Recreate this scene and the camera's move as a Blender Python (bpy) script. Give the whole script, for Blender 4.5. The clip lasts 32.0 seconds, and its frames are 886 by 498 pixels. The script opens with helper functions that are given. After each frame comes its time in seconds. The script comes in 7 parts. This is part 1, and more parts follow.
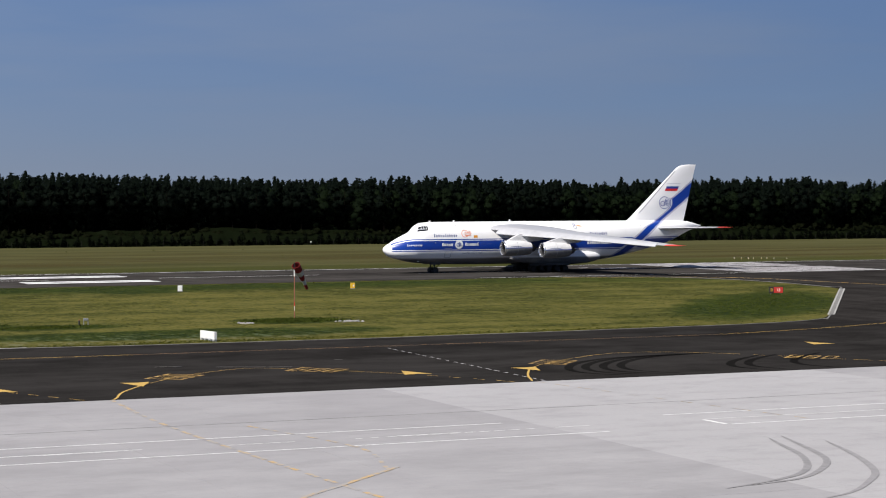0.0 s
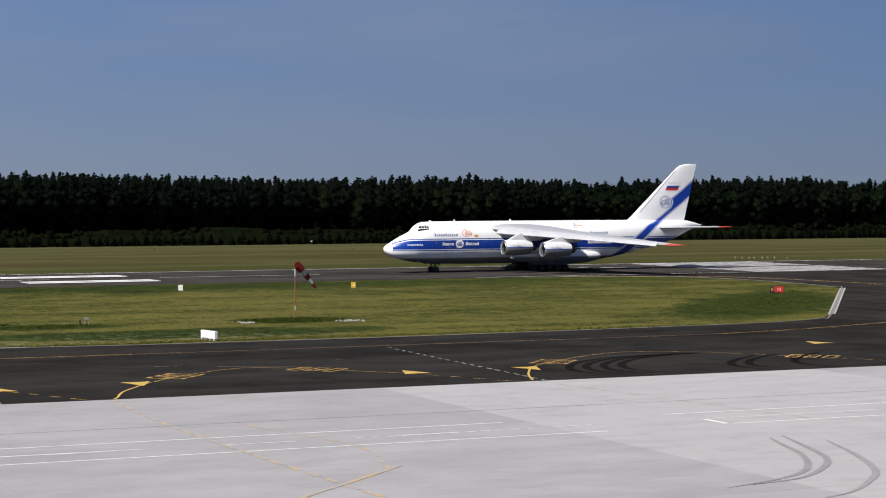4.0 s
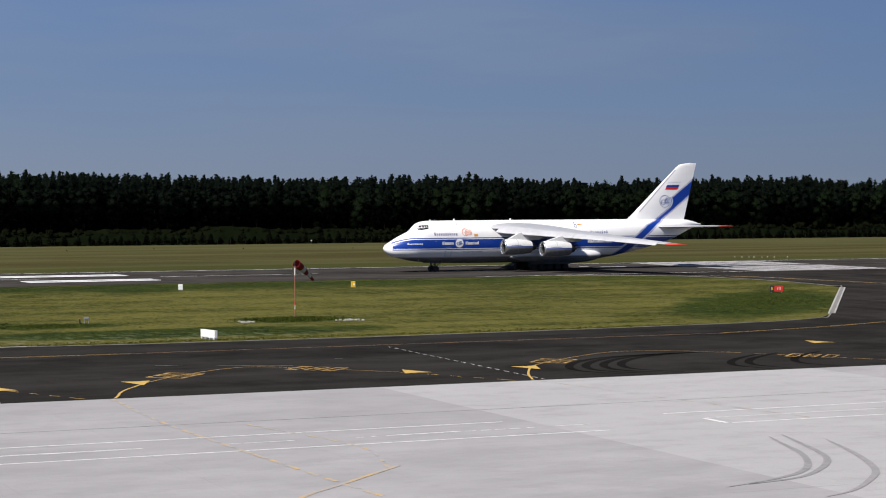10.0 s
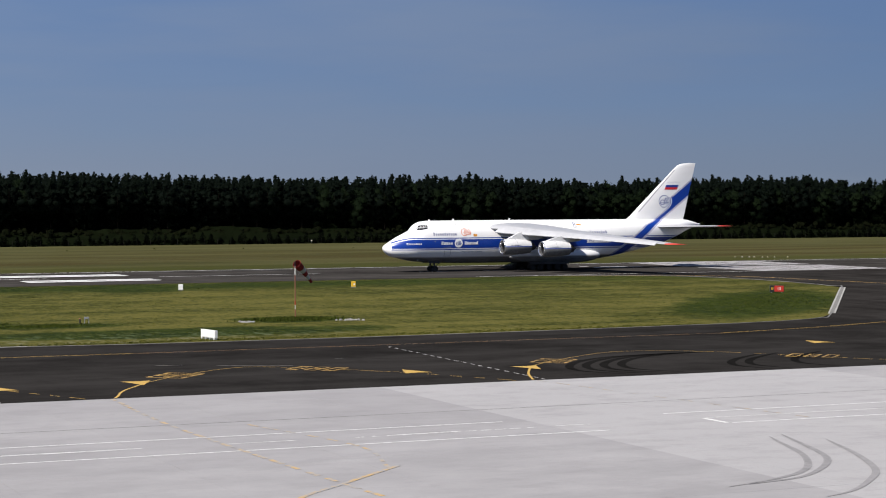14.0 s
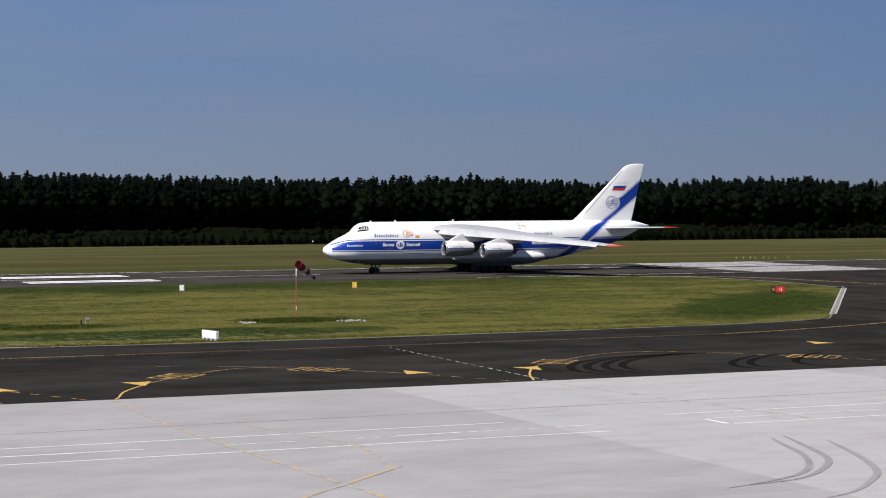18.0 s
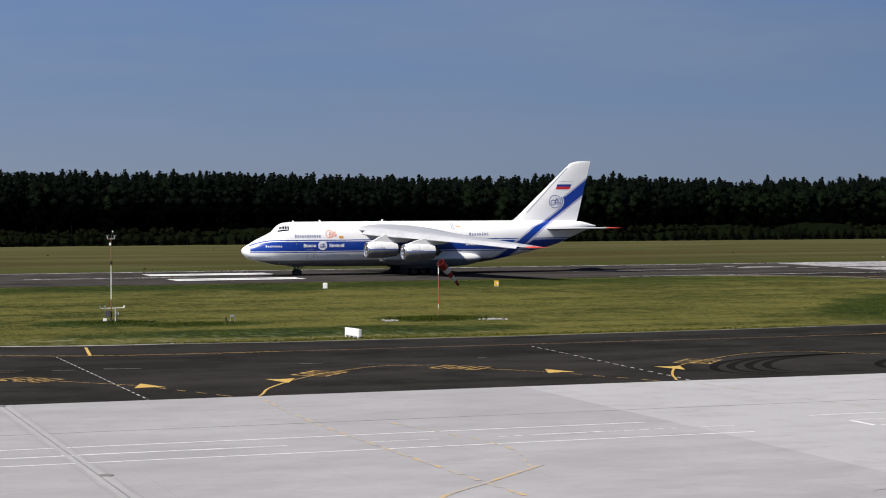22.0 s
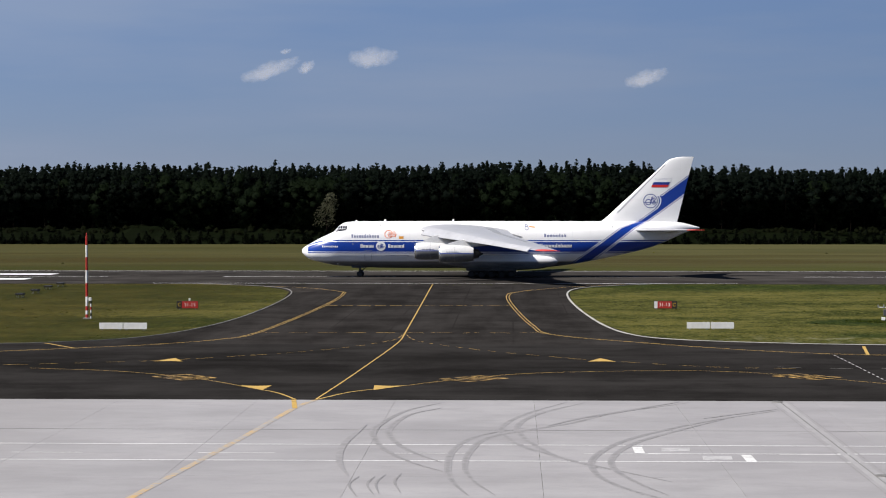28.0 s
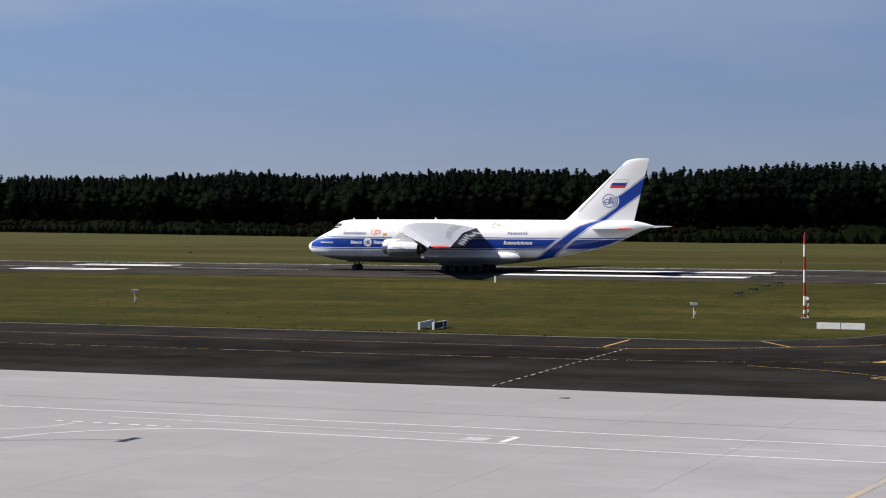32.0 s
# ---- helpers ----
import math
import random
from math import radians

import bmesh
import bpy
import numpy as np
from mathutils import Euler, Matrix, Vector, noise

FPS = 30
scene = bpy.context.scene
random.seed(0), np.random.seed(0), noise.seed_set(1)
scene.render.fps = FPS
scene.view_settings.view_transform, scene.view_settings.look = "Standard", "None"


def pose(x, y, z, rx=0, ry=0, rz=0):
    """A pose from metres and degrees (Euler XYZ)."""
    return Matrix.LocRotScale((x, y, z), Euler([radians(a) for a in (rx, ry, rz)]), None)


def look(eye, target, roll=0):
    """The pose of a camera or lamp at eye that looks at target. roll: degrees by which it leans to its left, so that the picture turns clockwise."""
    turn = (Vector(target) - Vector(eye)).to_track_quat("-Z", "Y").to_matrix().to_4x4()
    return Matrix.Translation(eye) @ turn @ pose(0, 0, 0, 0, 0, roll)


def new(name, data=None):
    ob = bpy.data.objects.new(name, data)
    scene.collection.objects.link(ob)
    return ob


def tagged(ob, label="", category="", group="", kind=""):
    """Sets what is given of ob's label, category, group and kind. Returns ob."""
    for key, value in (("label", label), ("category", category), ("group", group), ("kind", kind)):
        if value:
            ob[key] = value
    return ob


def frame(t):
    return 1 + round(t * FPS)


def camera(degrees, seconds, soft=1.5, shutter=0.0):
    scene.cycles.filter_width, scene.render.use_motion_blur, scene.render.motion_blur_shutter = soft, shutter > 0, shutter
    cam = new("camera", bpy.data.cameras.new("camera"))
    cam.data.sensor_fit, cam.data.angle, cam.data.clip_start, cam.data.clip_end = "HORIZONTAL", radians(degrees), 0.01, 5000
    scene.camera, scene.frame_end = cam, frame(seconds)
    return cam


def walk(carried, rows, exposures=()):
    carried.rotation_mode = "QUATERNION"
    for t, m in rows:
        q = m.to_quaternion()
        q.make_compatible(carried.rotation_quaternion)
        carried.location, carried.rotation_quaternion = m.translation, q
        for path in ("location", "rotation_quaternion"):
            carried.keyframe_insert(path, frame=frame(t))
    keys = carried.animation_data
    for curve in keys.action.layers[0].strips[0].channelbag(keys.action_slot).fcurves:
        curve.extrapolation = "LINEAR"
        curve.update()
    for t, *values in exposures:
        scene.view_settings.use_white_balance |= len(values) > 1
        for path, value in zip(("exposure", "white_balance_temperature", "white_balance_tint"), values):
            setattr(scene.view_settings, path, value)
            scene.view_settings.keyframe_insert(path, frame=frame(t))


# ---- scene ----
EYE = 14.52


def shot(pan, tilt, roll):
    """Camera pose on its stand: turn to the left, tilt and roll in degrees."""
    return pose(0, 0, EYE, 90 + tilt, 0, pan) @ pose(0, 0, 0, 0, 0, roll)


cam = camera(24.765, 32.0, soft=1.05)
PAN = [
    (0, -23.969, -1.500, -0.117),
    (0.5, -23.969, -1.500, -0.117),
    (1, -23.969, -1.500, -0.117),
    (1.5, -23.969, -1.500, -0.117),
    (2, -23.969, -1.500, -0.117),
    (2.5, -23.981, -1.417, 0.102),
    (3, -23.947, -1.464, 0.027),
    (3.5, -23.949, -1.515, -0.118),
    (5.5, -23.955, -1.516, -0.119),
    (6, -23.955, -1.526, -0.117),
    (6.5, -23.955, -1.522, -0.117),
    (7, -23.955, -1.527, -0.117),
    (7.5, -23.955, -1.532, -0.118),
    (8, -23.955, -1.535, -0.119),
    (8.5, -23.955, -1.535, -0.124),
    (9, -23.956, -1.535, -0.124),
    (9.5, -23.956, -1.537, -0.125),
    (10, -23.956, -1.537, -0.124),
    (10.5, -23.956, -1.538, -0.124),
    (11, -23.956, -1.538, -0.124),
    (11.5, -23.954, -1.538, -0.124),
    (12, -23.953, -1.538, -0.123),
    (12.5, -23.953, -1.538, -0.121),
    (13, -23.953, -1.538, -0.121),
    (13.5, -23.952, -1.538, -0.121),
    (14, -23.950, -1.538, -0.121),
    (14.5, -23.950, -1.538, -0.120),
    (16.5, -23.957, -1.541, -0.102),
    (17, -23.953, -1.544, -0.085),
    (17.5, -23.953, -1.544, -0.085),
    (18, -23.918, -1.514, -0.120),
    (18.5, -20.633, -1.537, -0.137),
    (19, -19.605, -1.555, -0.121),
    (19.5, -19.703, -1.555, -0.125),
    (20, -19.747, -1.562, -0.156),
    (20.5, -19.799, -1.555, -0.111),
    (21, -19.651, -1.556, -0.109),
    (21.5, -19.700, -1.534, -0.124),
    (22, -19.883, -1.550, -0.090),
    (22.5, -19.837, -1.550, -0.128),
    (23, -18.802, -1.549, -0.147),
    (23.5, -17.812, -1.550, -0.123),
    (24, -15.899, -1.561, -0.096),
    (24.5, -14.144, -1.548, -0.082),
    (26.5, -4.911, -1.572, -0.053),
    (27, -1.606, -1.598, -0.088),
    (27.5, 0.294, -1.595, -0.066),
    (28, 1.970, -1.588, -0.032),
    (28.5, 4.309, -1.589, -0.062),
    (29, 7.170, -1.594, -0.111),
    (29.5, 8.991, -1.548, -0.114),
    (30, 11.670, -1.500, -0.164),
    (30.5, 14.540, -1.513, -0.165),
    (31, 17.411, -1.524, -0.105),
    (31.5, 18.581, -1.522, -0.186),
    (32, 22.153, -1.573, -0.149)

]
walk(cam, [(t, shot(a, b, c)) for t, a, b, c in PAN])

# ---- light: June sun from behind the left shoulder, thin hazy blue sky ----
SUN_EL, SUN_DIR = radians(46), Vector((-0.92, -0.39, 0)).normalized()
world = bpy.data.worlds.new("sky")
scene.world = world
world.use_nodes = True
wn = world.node_tree.nodes
sky = wn.new("ShaderNodeTexSky")
sky.sky_type, sky.sun_disc = "NISHITA", False
sky.sun_elevation, sky.sun_rotation = SUN_EL, math.atan2(SUN_DIR.x, SUN_DIR.y)
sky.air_density, sky.dust_density, sky.ozone_density, sky.altitude = 0.85, 0.0, 3.0, 1500
wn["Background"].inputs["Strength"].default_value = 0.0368
haze = wn.new("ShaderNodeMix")
haze.data_type, haze.blend_type = "RGBA", "MULTIPLY"
haze.inputs[0].default_value, haze.inputs[7].default_value = 1.0, (0.80, 0.84, 1.12, 1)
world.node_tree.links.new(sky.outputs[0], haze.inputs[6])
# thin hazy veil in faint level streaks, paler towards the sun's side
way = wn.new("ShaderNodeTexCoord")
grid = wn.new("ShaderNodeMapping")
grid.inputs["Scale"].default_value = (2.2, 2.2, 15.0)
streaks = wn.new("ShaderNodeTexNoise")
streaks.inputs["Scale"].default_value, streaks.inputs["Detail"].default_value = 1.6, 5.0
axes = wn.new("ShaderNodeSeparateXYZ")
wl = world.node_tree.links


def sky_range(value, lo, hi, a, b):
    n = wn.new("ShaderNodeMapRange")
    for k, v in zip((1, 2, 3, 4), (lo, hi, a, b)):
        n.inputs[k].default_value = v
    wl.new(value, n.inputs[0])
    return n.outputs[0]


def sky_mix(kind, factor, a, b):
    n = wn.new("ShaderNodeMix")
    n.data_type, n.blend_type = "RGBA", kind
    for k, v in ((0, factor), (6, a), (7, b)):
        if isinstance(v, (tuple, float)):
            n.inputs[k].default_value = v
        else:
            wl.new(v, n.inputs[k])
    return n.outputs[2]


wl.new(way.outputs["Generated"], grid.inputs[0])
wl.new(way.outputs["Generated"], axes.inputs[0])
wl.new(grid.outputs[0], streaks.inputs["Vector"])
veil = sky_mix("MIX", sky_range(axes.outputs["Z"], 0.0, 0.13, 0.0, 1.0), (1.86, 2.92, 5.35, 1.0), (2.75, 4.65, 8.6, 1.0))
low = wn.new("ShaderNodeMath")
low.operation = "MULTIPLY"
wl.new(sky_range(streaks.outputs[0], 0.35, 0.70, 0.50, 0.72), low.inputs[0])
wl.new(sky_range(axes.outputs["Z"], 0.15, 0.6, 1.0, 0.25), low.inputs[1])
mixed = sky_mix("MIX", low.outputs[0], haze.outputs[2], veil)
pale = sky_mix("MIX", sky_range(streaks.outputs[0], 0.46, 0.66, 0.0, 0.36), mixed, (4.5, 5.6, 7.8, 1.0))
side = sky_mix("MIX", sky_range(axes.outputs["X"], -0.7, 0.7, 1.0, 0.0), (0.70, 0.71, 0.73, 1.0), (1.60, 1.43, 1.32, 1.0))
lit = sky_mix("MULTIPLY", 1.0, pale, side)
wl.new(sky_mix("MULTIPLY", 1.0, lit, (1.12, 1.12, 1.085, 1.0)), wn["Background"].inputs["Color"])
sun = new("sun", bpy.data.lights.new("sun", "SUN"))
sun.data.energy, sun.data.angle, sun.data.color = 4.9, radians(0.53), (1.0, 0.945, 0.87)
sun.matrix_basis = look((SUN_DIR * math.cos(SUN_EL) + Vector((0, 0, math.sin(SUN_EL)))) * 100, (0, 0, 0))
scene.view_settings.exposure = 0.53


# ---- materials ----
class Mat:
    """Small builder for a node material."""

    def __init__(self, name, rough=0.7, metal=0.0):
        self.m = bpy.data.materials.new(name)
        self.m.use_nodes = True
        self.t = self.m.node_tree
        self.b = self.t.nodes["Principled BSDF"]
        self.b.inputs["Roughness"].default_value = rough
        self.b.inputs["Metallic"].default_value = metal
        self.co = self.t.nodes.new("ShaderNodeTexCoord").outputs["Object"]

    def link(self, a, b):
        self.t.links.new(a, b)

    def put(self, socket, v):
        if isinstance(v, (int, float)):
            socket.default_value = v
        elif isinstance(v, tuple):
            socket.default_value = (*v[:3], 1) if len(socket.default_value) == 4 else v
        else:
            self.link(v, socket)

    def math(self, op, a, b=0.0, c=0.0):
        n = self.t.nodes.new("ShaderNodeMath")
        n.operation = op
        for i, v in enumerate((a, b, c)):
            self.put(n.inputs[i], v)
        return n.outputs[0]

    def xyz(self):
        n = self.t.nodes.new("ShaderNodeSeparateXYZ")
        self.link(self.co, n.inputs[0])
        return n.outputs

    def noise(self, scale, detail=4.0, rough=0.6, stretch=(1, 1, 1)):
        mp = self.t.nodes.new("ShaderNodeMapping")
        mp.inputs["Scale"].default_value = stretch
        self.link(self.co, mp.inputs[0])
        n = self.t.nodes.new("ShaderNodeTexNoise")
        n.inputs["Scale"].default_value, n.inputs["Detail"].default_value, n.inputs["Roughness"].default_value = scale, detail, rough
        self.link(mp.outputs[0], n.inputs["Vector"])
        return n.outputs[0]

    def ramp(self, v, lo, hi, a=0.0, b=1.0):
        n = self.t.nodes.new("ShaderNodeMapRange")
        for i, k in enumerate((v, lo, hi, a, b)):
            self.put(n.inputs[i], k)
        return n.outputs[0]

    def mix(self, f, a, b):
        n = self.t.nodes.new("ShaderNodeMix")
        n.data_type = "RGBA"
        self.put(n.inputs[0], f)
        self.put(n.inputs[6], a)
        self.put(n.inputs[7], b)
        return n.outputs[2]

    def times(self, a, b):
        n = self.t.nodes.new("ShaderNodeMix")
        n.data_type, n.blend_type = "RGBA", "MULTIPLY"
        n.inputs[0].default_value = 1.0
        self.put(n.inputs[6], a)
        self.put(n.inputs[7], b)
        return n.outputs[2]

    def rand(self):
        return self.t.nodes.new("ShaderNodeObjectInfo").outputs["Random"]

    def island(self):
        return self.t.nodes.new("ShaderNodeNewGeometry").outputs["Random Per Island"]

    def color(self, c):
        self.put(self.b.inputs["Base Color"], c)
        return self

    def roughness(self, v):
        self.put(self.b.inputs["Roughness"], v)
        return self

    def bump(self, v, dist, strength=1.0):
        n = self.t.nodes.new("ShaderNodeBump")
        n.inputs["Strength"].default_value, n.inputs["Distance"].default_value = strength, dist
        self.link(v, n.inputs["Height"])
        self.link(n.outputs[0], self.b.inputs["Normal"])
        return self


def plain(name, col, rough=0.6, metal=0.0, vary=0.12, scale=6.0, bump=0.0, sheen=0.5):
    """A painted, plastic or metal surface with grain and soft dirt."""
    k = Mat(name, rough, metal)
    n = k.noise(scale, 5)
    n2 = k.noise(scale * 0.17, 3)
    f = k.math("ADD", k.math("MULTIPLY", n, 0.5), k.math("MULTIPLY", n2, 0.5))
    dark = tuple(c * (1 - 2.2 * vary) for c in col)
    light = tuple(min(1, c * (1 + 1.2 * vary)) for c in col)
    k.color(k.mix(k.ramp(f, 0.3, 0.7), dark, light))
    k.roughness(k.ramp(n, 0.3, 0.7, max(0.02, rough - 0.08), min(1, rough + 0.1)))
    k.b.inputs["Specular IOR Level"].default_value = sheen
    if bump:
        k.bump(n, bump)
    return k.m


def grass_mat():
    k = Mat("grass", 0.95)
    x, y, z = k.xyz()
    big = k.noise(0.028, 4, 0.55, (0.45, 1.0, 1))
    band = k.noise(0.10, 6, 0.68, (0.20, 1.0, 1))
    blot = k.noise(0.22, 6, 0.72, (0.6, 0.42, 1))
    fine = k.noise(1.5, 5, 0.75, (1.0, 0.26, 1))
    dry = k.math("ADD", k.math("MULTIPLY", band, 0.6), k.math("MULTIPLY", big, 0.4))
    # the long island is driest along its middle
    du, dv = k.math("DIVIDE", k.math("SUBTRACT", x, 108.0), 62.0), k.math("DIVIDE", k.math("SUBTRACT", y, 245.0), 48.0)
    core = k.ramp(k.math("ADD", k.math("MULTIPLY", du, du), k.math("MULTIPLY", dv, dv)), 1.3, 0.35, -0.035, 0.045)
    dry = k.math("ADD", dry, core)
    c = k.mix(k.ramp(dry, 0.44, 0.56), (0.024, 0.031, 0.0045), (0.112, 0.101, 0.026))
    c = k.mix(k.ramp(blot, 0.49, 0.60, 0.0, 0.7), c, (0.122, 0.110, 0.032))
    c = k.mix(k.ramp(blot, 0.47, 0.38, 0.0, 0.42), c, (0.028, 0.034, 0.005))
    # ranker, greener ground in the hollow by the turn-off and round the masts
    green = None
    for gx, gy, rx, ry, a in ((149, 230, 36, 10.5, 50), (163, 205, 30, 8, 50), (79, 222.5, 7, 5.5, 0), (83, 300, 9, 6, 0), (41, 227, 8, 6, 0), (51, 222, 9, 4.5, 0), (60, 206, 26, 7, 0), (-41, 225, 12, 9, 0), (-69.5, 292, 24, 2.4, 92), (-100, 199, 70, 4.5, 0), (95, 311, 70, 8, 0), (-10, 313, 90, 4, 0)):
        ca, sa = math.cos(radians(a)), math.sin(radians(a))
        u = k.math("ADD", k.math("MULTIPLY", k.math("SUBTRACT", x, gx), ca / rx), k.math("MULTIPLY", k.math("SUBTRACT", y, gy), sa / rx))
        v = k.math("ADD", k.math("MULTIPLY", k.math("SUBTRACT", x, gx), -sa / ry), k.math("MULTIPLY", k.math("SUBTRACT", y, gy), ca / ry))
        d = k.math("ADD", k.math("MULTIPLY", u, u), k.math("MULTIPLY", v, v))
        green = d if green is None else k.math("MINIMUM", green, d)
    green = k.math("MULTIPLY_ADD", blot, 1.6, k.math("ADD", green, -0.8))
    c = k.mix(k.ramp(green, 1.3, 0.5, 0.0, 0.92), c, k.mix(k.ramp(blot, 0.38, 0.62), (0.014, 0.025, 0.003), (0.040, 0.052, 0.0075)))
    c = k.mix(k.ramp(fine, 0.50, 0.64, 0.0, 0.5), c, (0.1172, 0.0994, 0.0227))
    c = k.mix(k.ramp(fine, 0.48, 0.35, 0.0, 0.28), c, (0.016, 0.022, 0.003))
    grain = k.noise(0.75, 4, 0.75, (1.0, 0.42, 1))
    c = k.mix(k.ramp(grain, 0.50, 0.62, 0.0, 0.5), c, (0.118, 0.108, 0.033))
    c = k.mix(k.ramp(grain, 0.49, 0.38, 0.0, 0.5), c, (0.020, 0.027, 0.004))
    blade = k.noise(3.6, 3, 0.7, (1.0, 0.20, 1))
    c = k.mix(k.ramp(blade, 0.53, 0.66, 0.0, 0.55), c, (0.150, 0.138, 0.046))
    c = k.mix(k.ramp(blade, 0.47, 0.34, 0.0, 0.55), c, (0.017, 0.023, 0.0034))
    # clover in flower near the taxiway
    u, v = k.math("DIVIDE", k.math("SUBTRACT", x, 50.0), 30.0), k.math("DIVIDE", k.math("SUBTRACT", y, 201.0), 7.0)
    near = k.math("ADD", k.math("MULTIPLY", u, u), k.math("MULTIPLY", v, v))
    c = k.mix(k.math("MULTIPLY", k.ramp(near, 1.2, 0.4), k.ramp(grain, 0.52, 0.60, 0.0, 0.6)), c, (0.17, 0.17, 0.13))
    # longer, darker grass left along the runway edge
    uneven = k.math("MULTIPLY_ADD", blot, 14.0, k.math("ADD", y, -7.0))
    strip = k.math("MULTIPLY", k.ramp(uneven, 297.0, 301.0, 0.0, 0.85), k.ramp(x, 8.0, 26.0))
    c = k.times(k.times(c, (0.88, 0.90, 0.82)), k.mix(k.math("MAXIMUM", k.ramp(green, 1.2, 0.75, 0.0, 0.9), strip), (1.0, 1.0, 1.0), (0.50, 0.64, 0.50)))
    # paler, drier meadow beyond the runway in long level streaks
    far = k.ramp(y, 374.0, 378.0)
    long_band = k.noise(0.045, 5, 0.62, (0.16, 1.0, 1))
    meadow = k.mix(k.ramp(long_band, 0.42, 0.60), (0.042, 0.043, 0.0130), (0.076, 0.073, 0.0275))
    wander = k.noise(0.012, 4, 0.6, (1.0, 1.6, 1))
    ym = k.math("ADD", y, k.math("MULTIPLY_ADD", wander, 260.0, -130.0))
    tan = k.math("MULTIPLY", k.ramp(ym, 395.0, 425.0), k.ramp(ym, 515.0, 455.0))
    meadow = k.mix(k.math("MULTIPLY", tan, k.ramp(long_band, 0.56, 0.44, 0.25, 0.85)), meadow, (0.050, 0.040, 0.0125))
    meadow = k.mix(k.ramp(y, 408.0, 384.0, 0.0, 0.75), meadow, (0.044, 0.049, 0.0092))
    meadow = k.mix(k.ramp(ym, 470.0, 570.0, 0.0, 0.7), meadow, (0.080, 0.078, 0.0330))
    meadow = k.mix(k.ramp(fine, 0.52, 0.68, 0.0, 0.35), meadow, (0.100, 0.095, 0.040))
    meadow = k.mix(k.ramp(band, 0.36, 0.28, 0.0, 0.7), meadow, (0.0285, 0.0270, 0.0080))
    c = k.mix(far, c, k.times(meadow, (0.93, 0.92, 0.92)))
    # darker, browner turf at the west end
    old = k.ramp(k.math("MULTIPLY_ADD", big, 40.0, x), 2.0, -32.0, 0.0, 0.80)
    c = k.mix(k.math("MULTIPLY", old, k.ramp(y, 376, 380, 1.0, 0.42)), c, k.times((0.88, 0.86, 0.88), k.mix(k.ramp(grain, 0.42, 0.58), k.mix(k.ramp(blot, 0.44, 0.56), (0.0270, 0.0265, 0.0042), (0.0440, 0.0350, 0.0055)), k.mix(k.ramp(dry, 0.45, 0.55), (0.030, 0.032, 0.0052), (0.066, 0.053, 0.0100)))))
    k.b.inputs["Specular IOR Level"].default_value = 0.05
    k.color(c).bump(fine, 0.15, 0.8)
    return k.m


def asphalt_mat(name, base=0.028, tint=(1.04, 1.0, 0.98), along="x"):
    """Asphalt in paved lanes that run along x or along y."""
    k = Mat(name, 0.86)
    turn = along == "y"
    lane = k.noise(0.16 if turn else 0.05, 4, 0.6, (1.0, 0.10, 1) if turn else (0.12, 1.0, 1))
    patch = k.noise(0.22, 5, 0.65, (1.0, 0.16, 1) if turn else (0.25, 1.0, 1))
    fine = k.noise(9.0, 4, 0.7)
    f = k.math("ADD", k.math("MULTIPLY", lane, 0.6), k.math("MULTIPLY", patch, 0.4))
    lo, hi = tuple(base * 0.58 * x for x in tint), tuple(base * 1.75 * x for x in tint)
    c = k.mix(k.ramp(f, 0.36, 0.66), lo, hi)
    c = k.mix(k.ramp(fine, 0.5, 0.75, 0, 0.5), c, tuple(base * 2.1 * x for x in tint))
    cloud = k.noise(0.11, 6, 0.7)
    c = k.mix(k.ramp(cloud, 0.50, 0.64, 0, 0.45), c, tuple(base * 1.9 * x for x in tint))
    c = k.mix(k.ramp(cloud, 0.48, 0.36, 0, 0.5), c, tuple(base * 0.5 * x for x in tint))
    seam = k.math("LESS_THAN", k.math("FRACT", k.math("DIVIDE", k.xyz()[0 if turn else 1], 6.5)), 0.025)
    c = k.mix(k.math("MULTIPLY", seam, k.ramp(patch, 0.45, 0.55, 0.0, 0.35)), c, tuple(base * 0.35 * x for x in tint))
    k.b.inputs["Specular IOR Level"].default_value = 0.0
    k.color(c).bump(fine, 0.01)
    return k.m


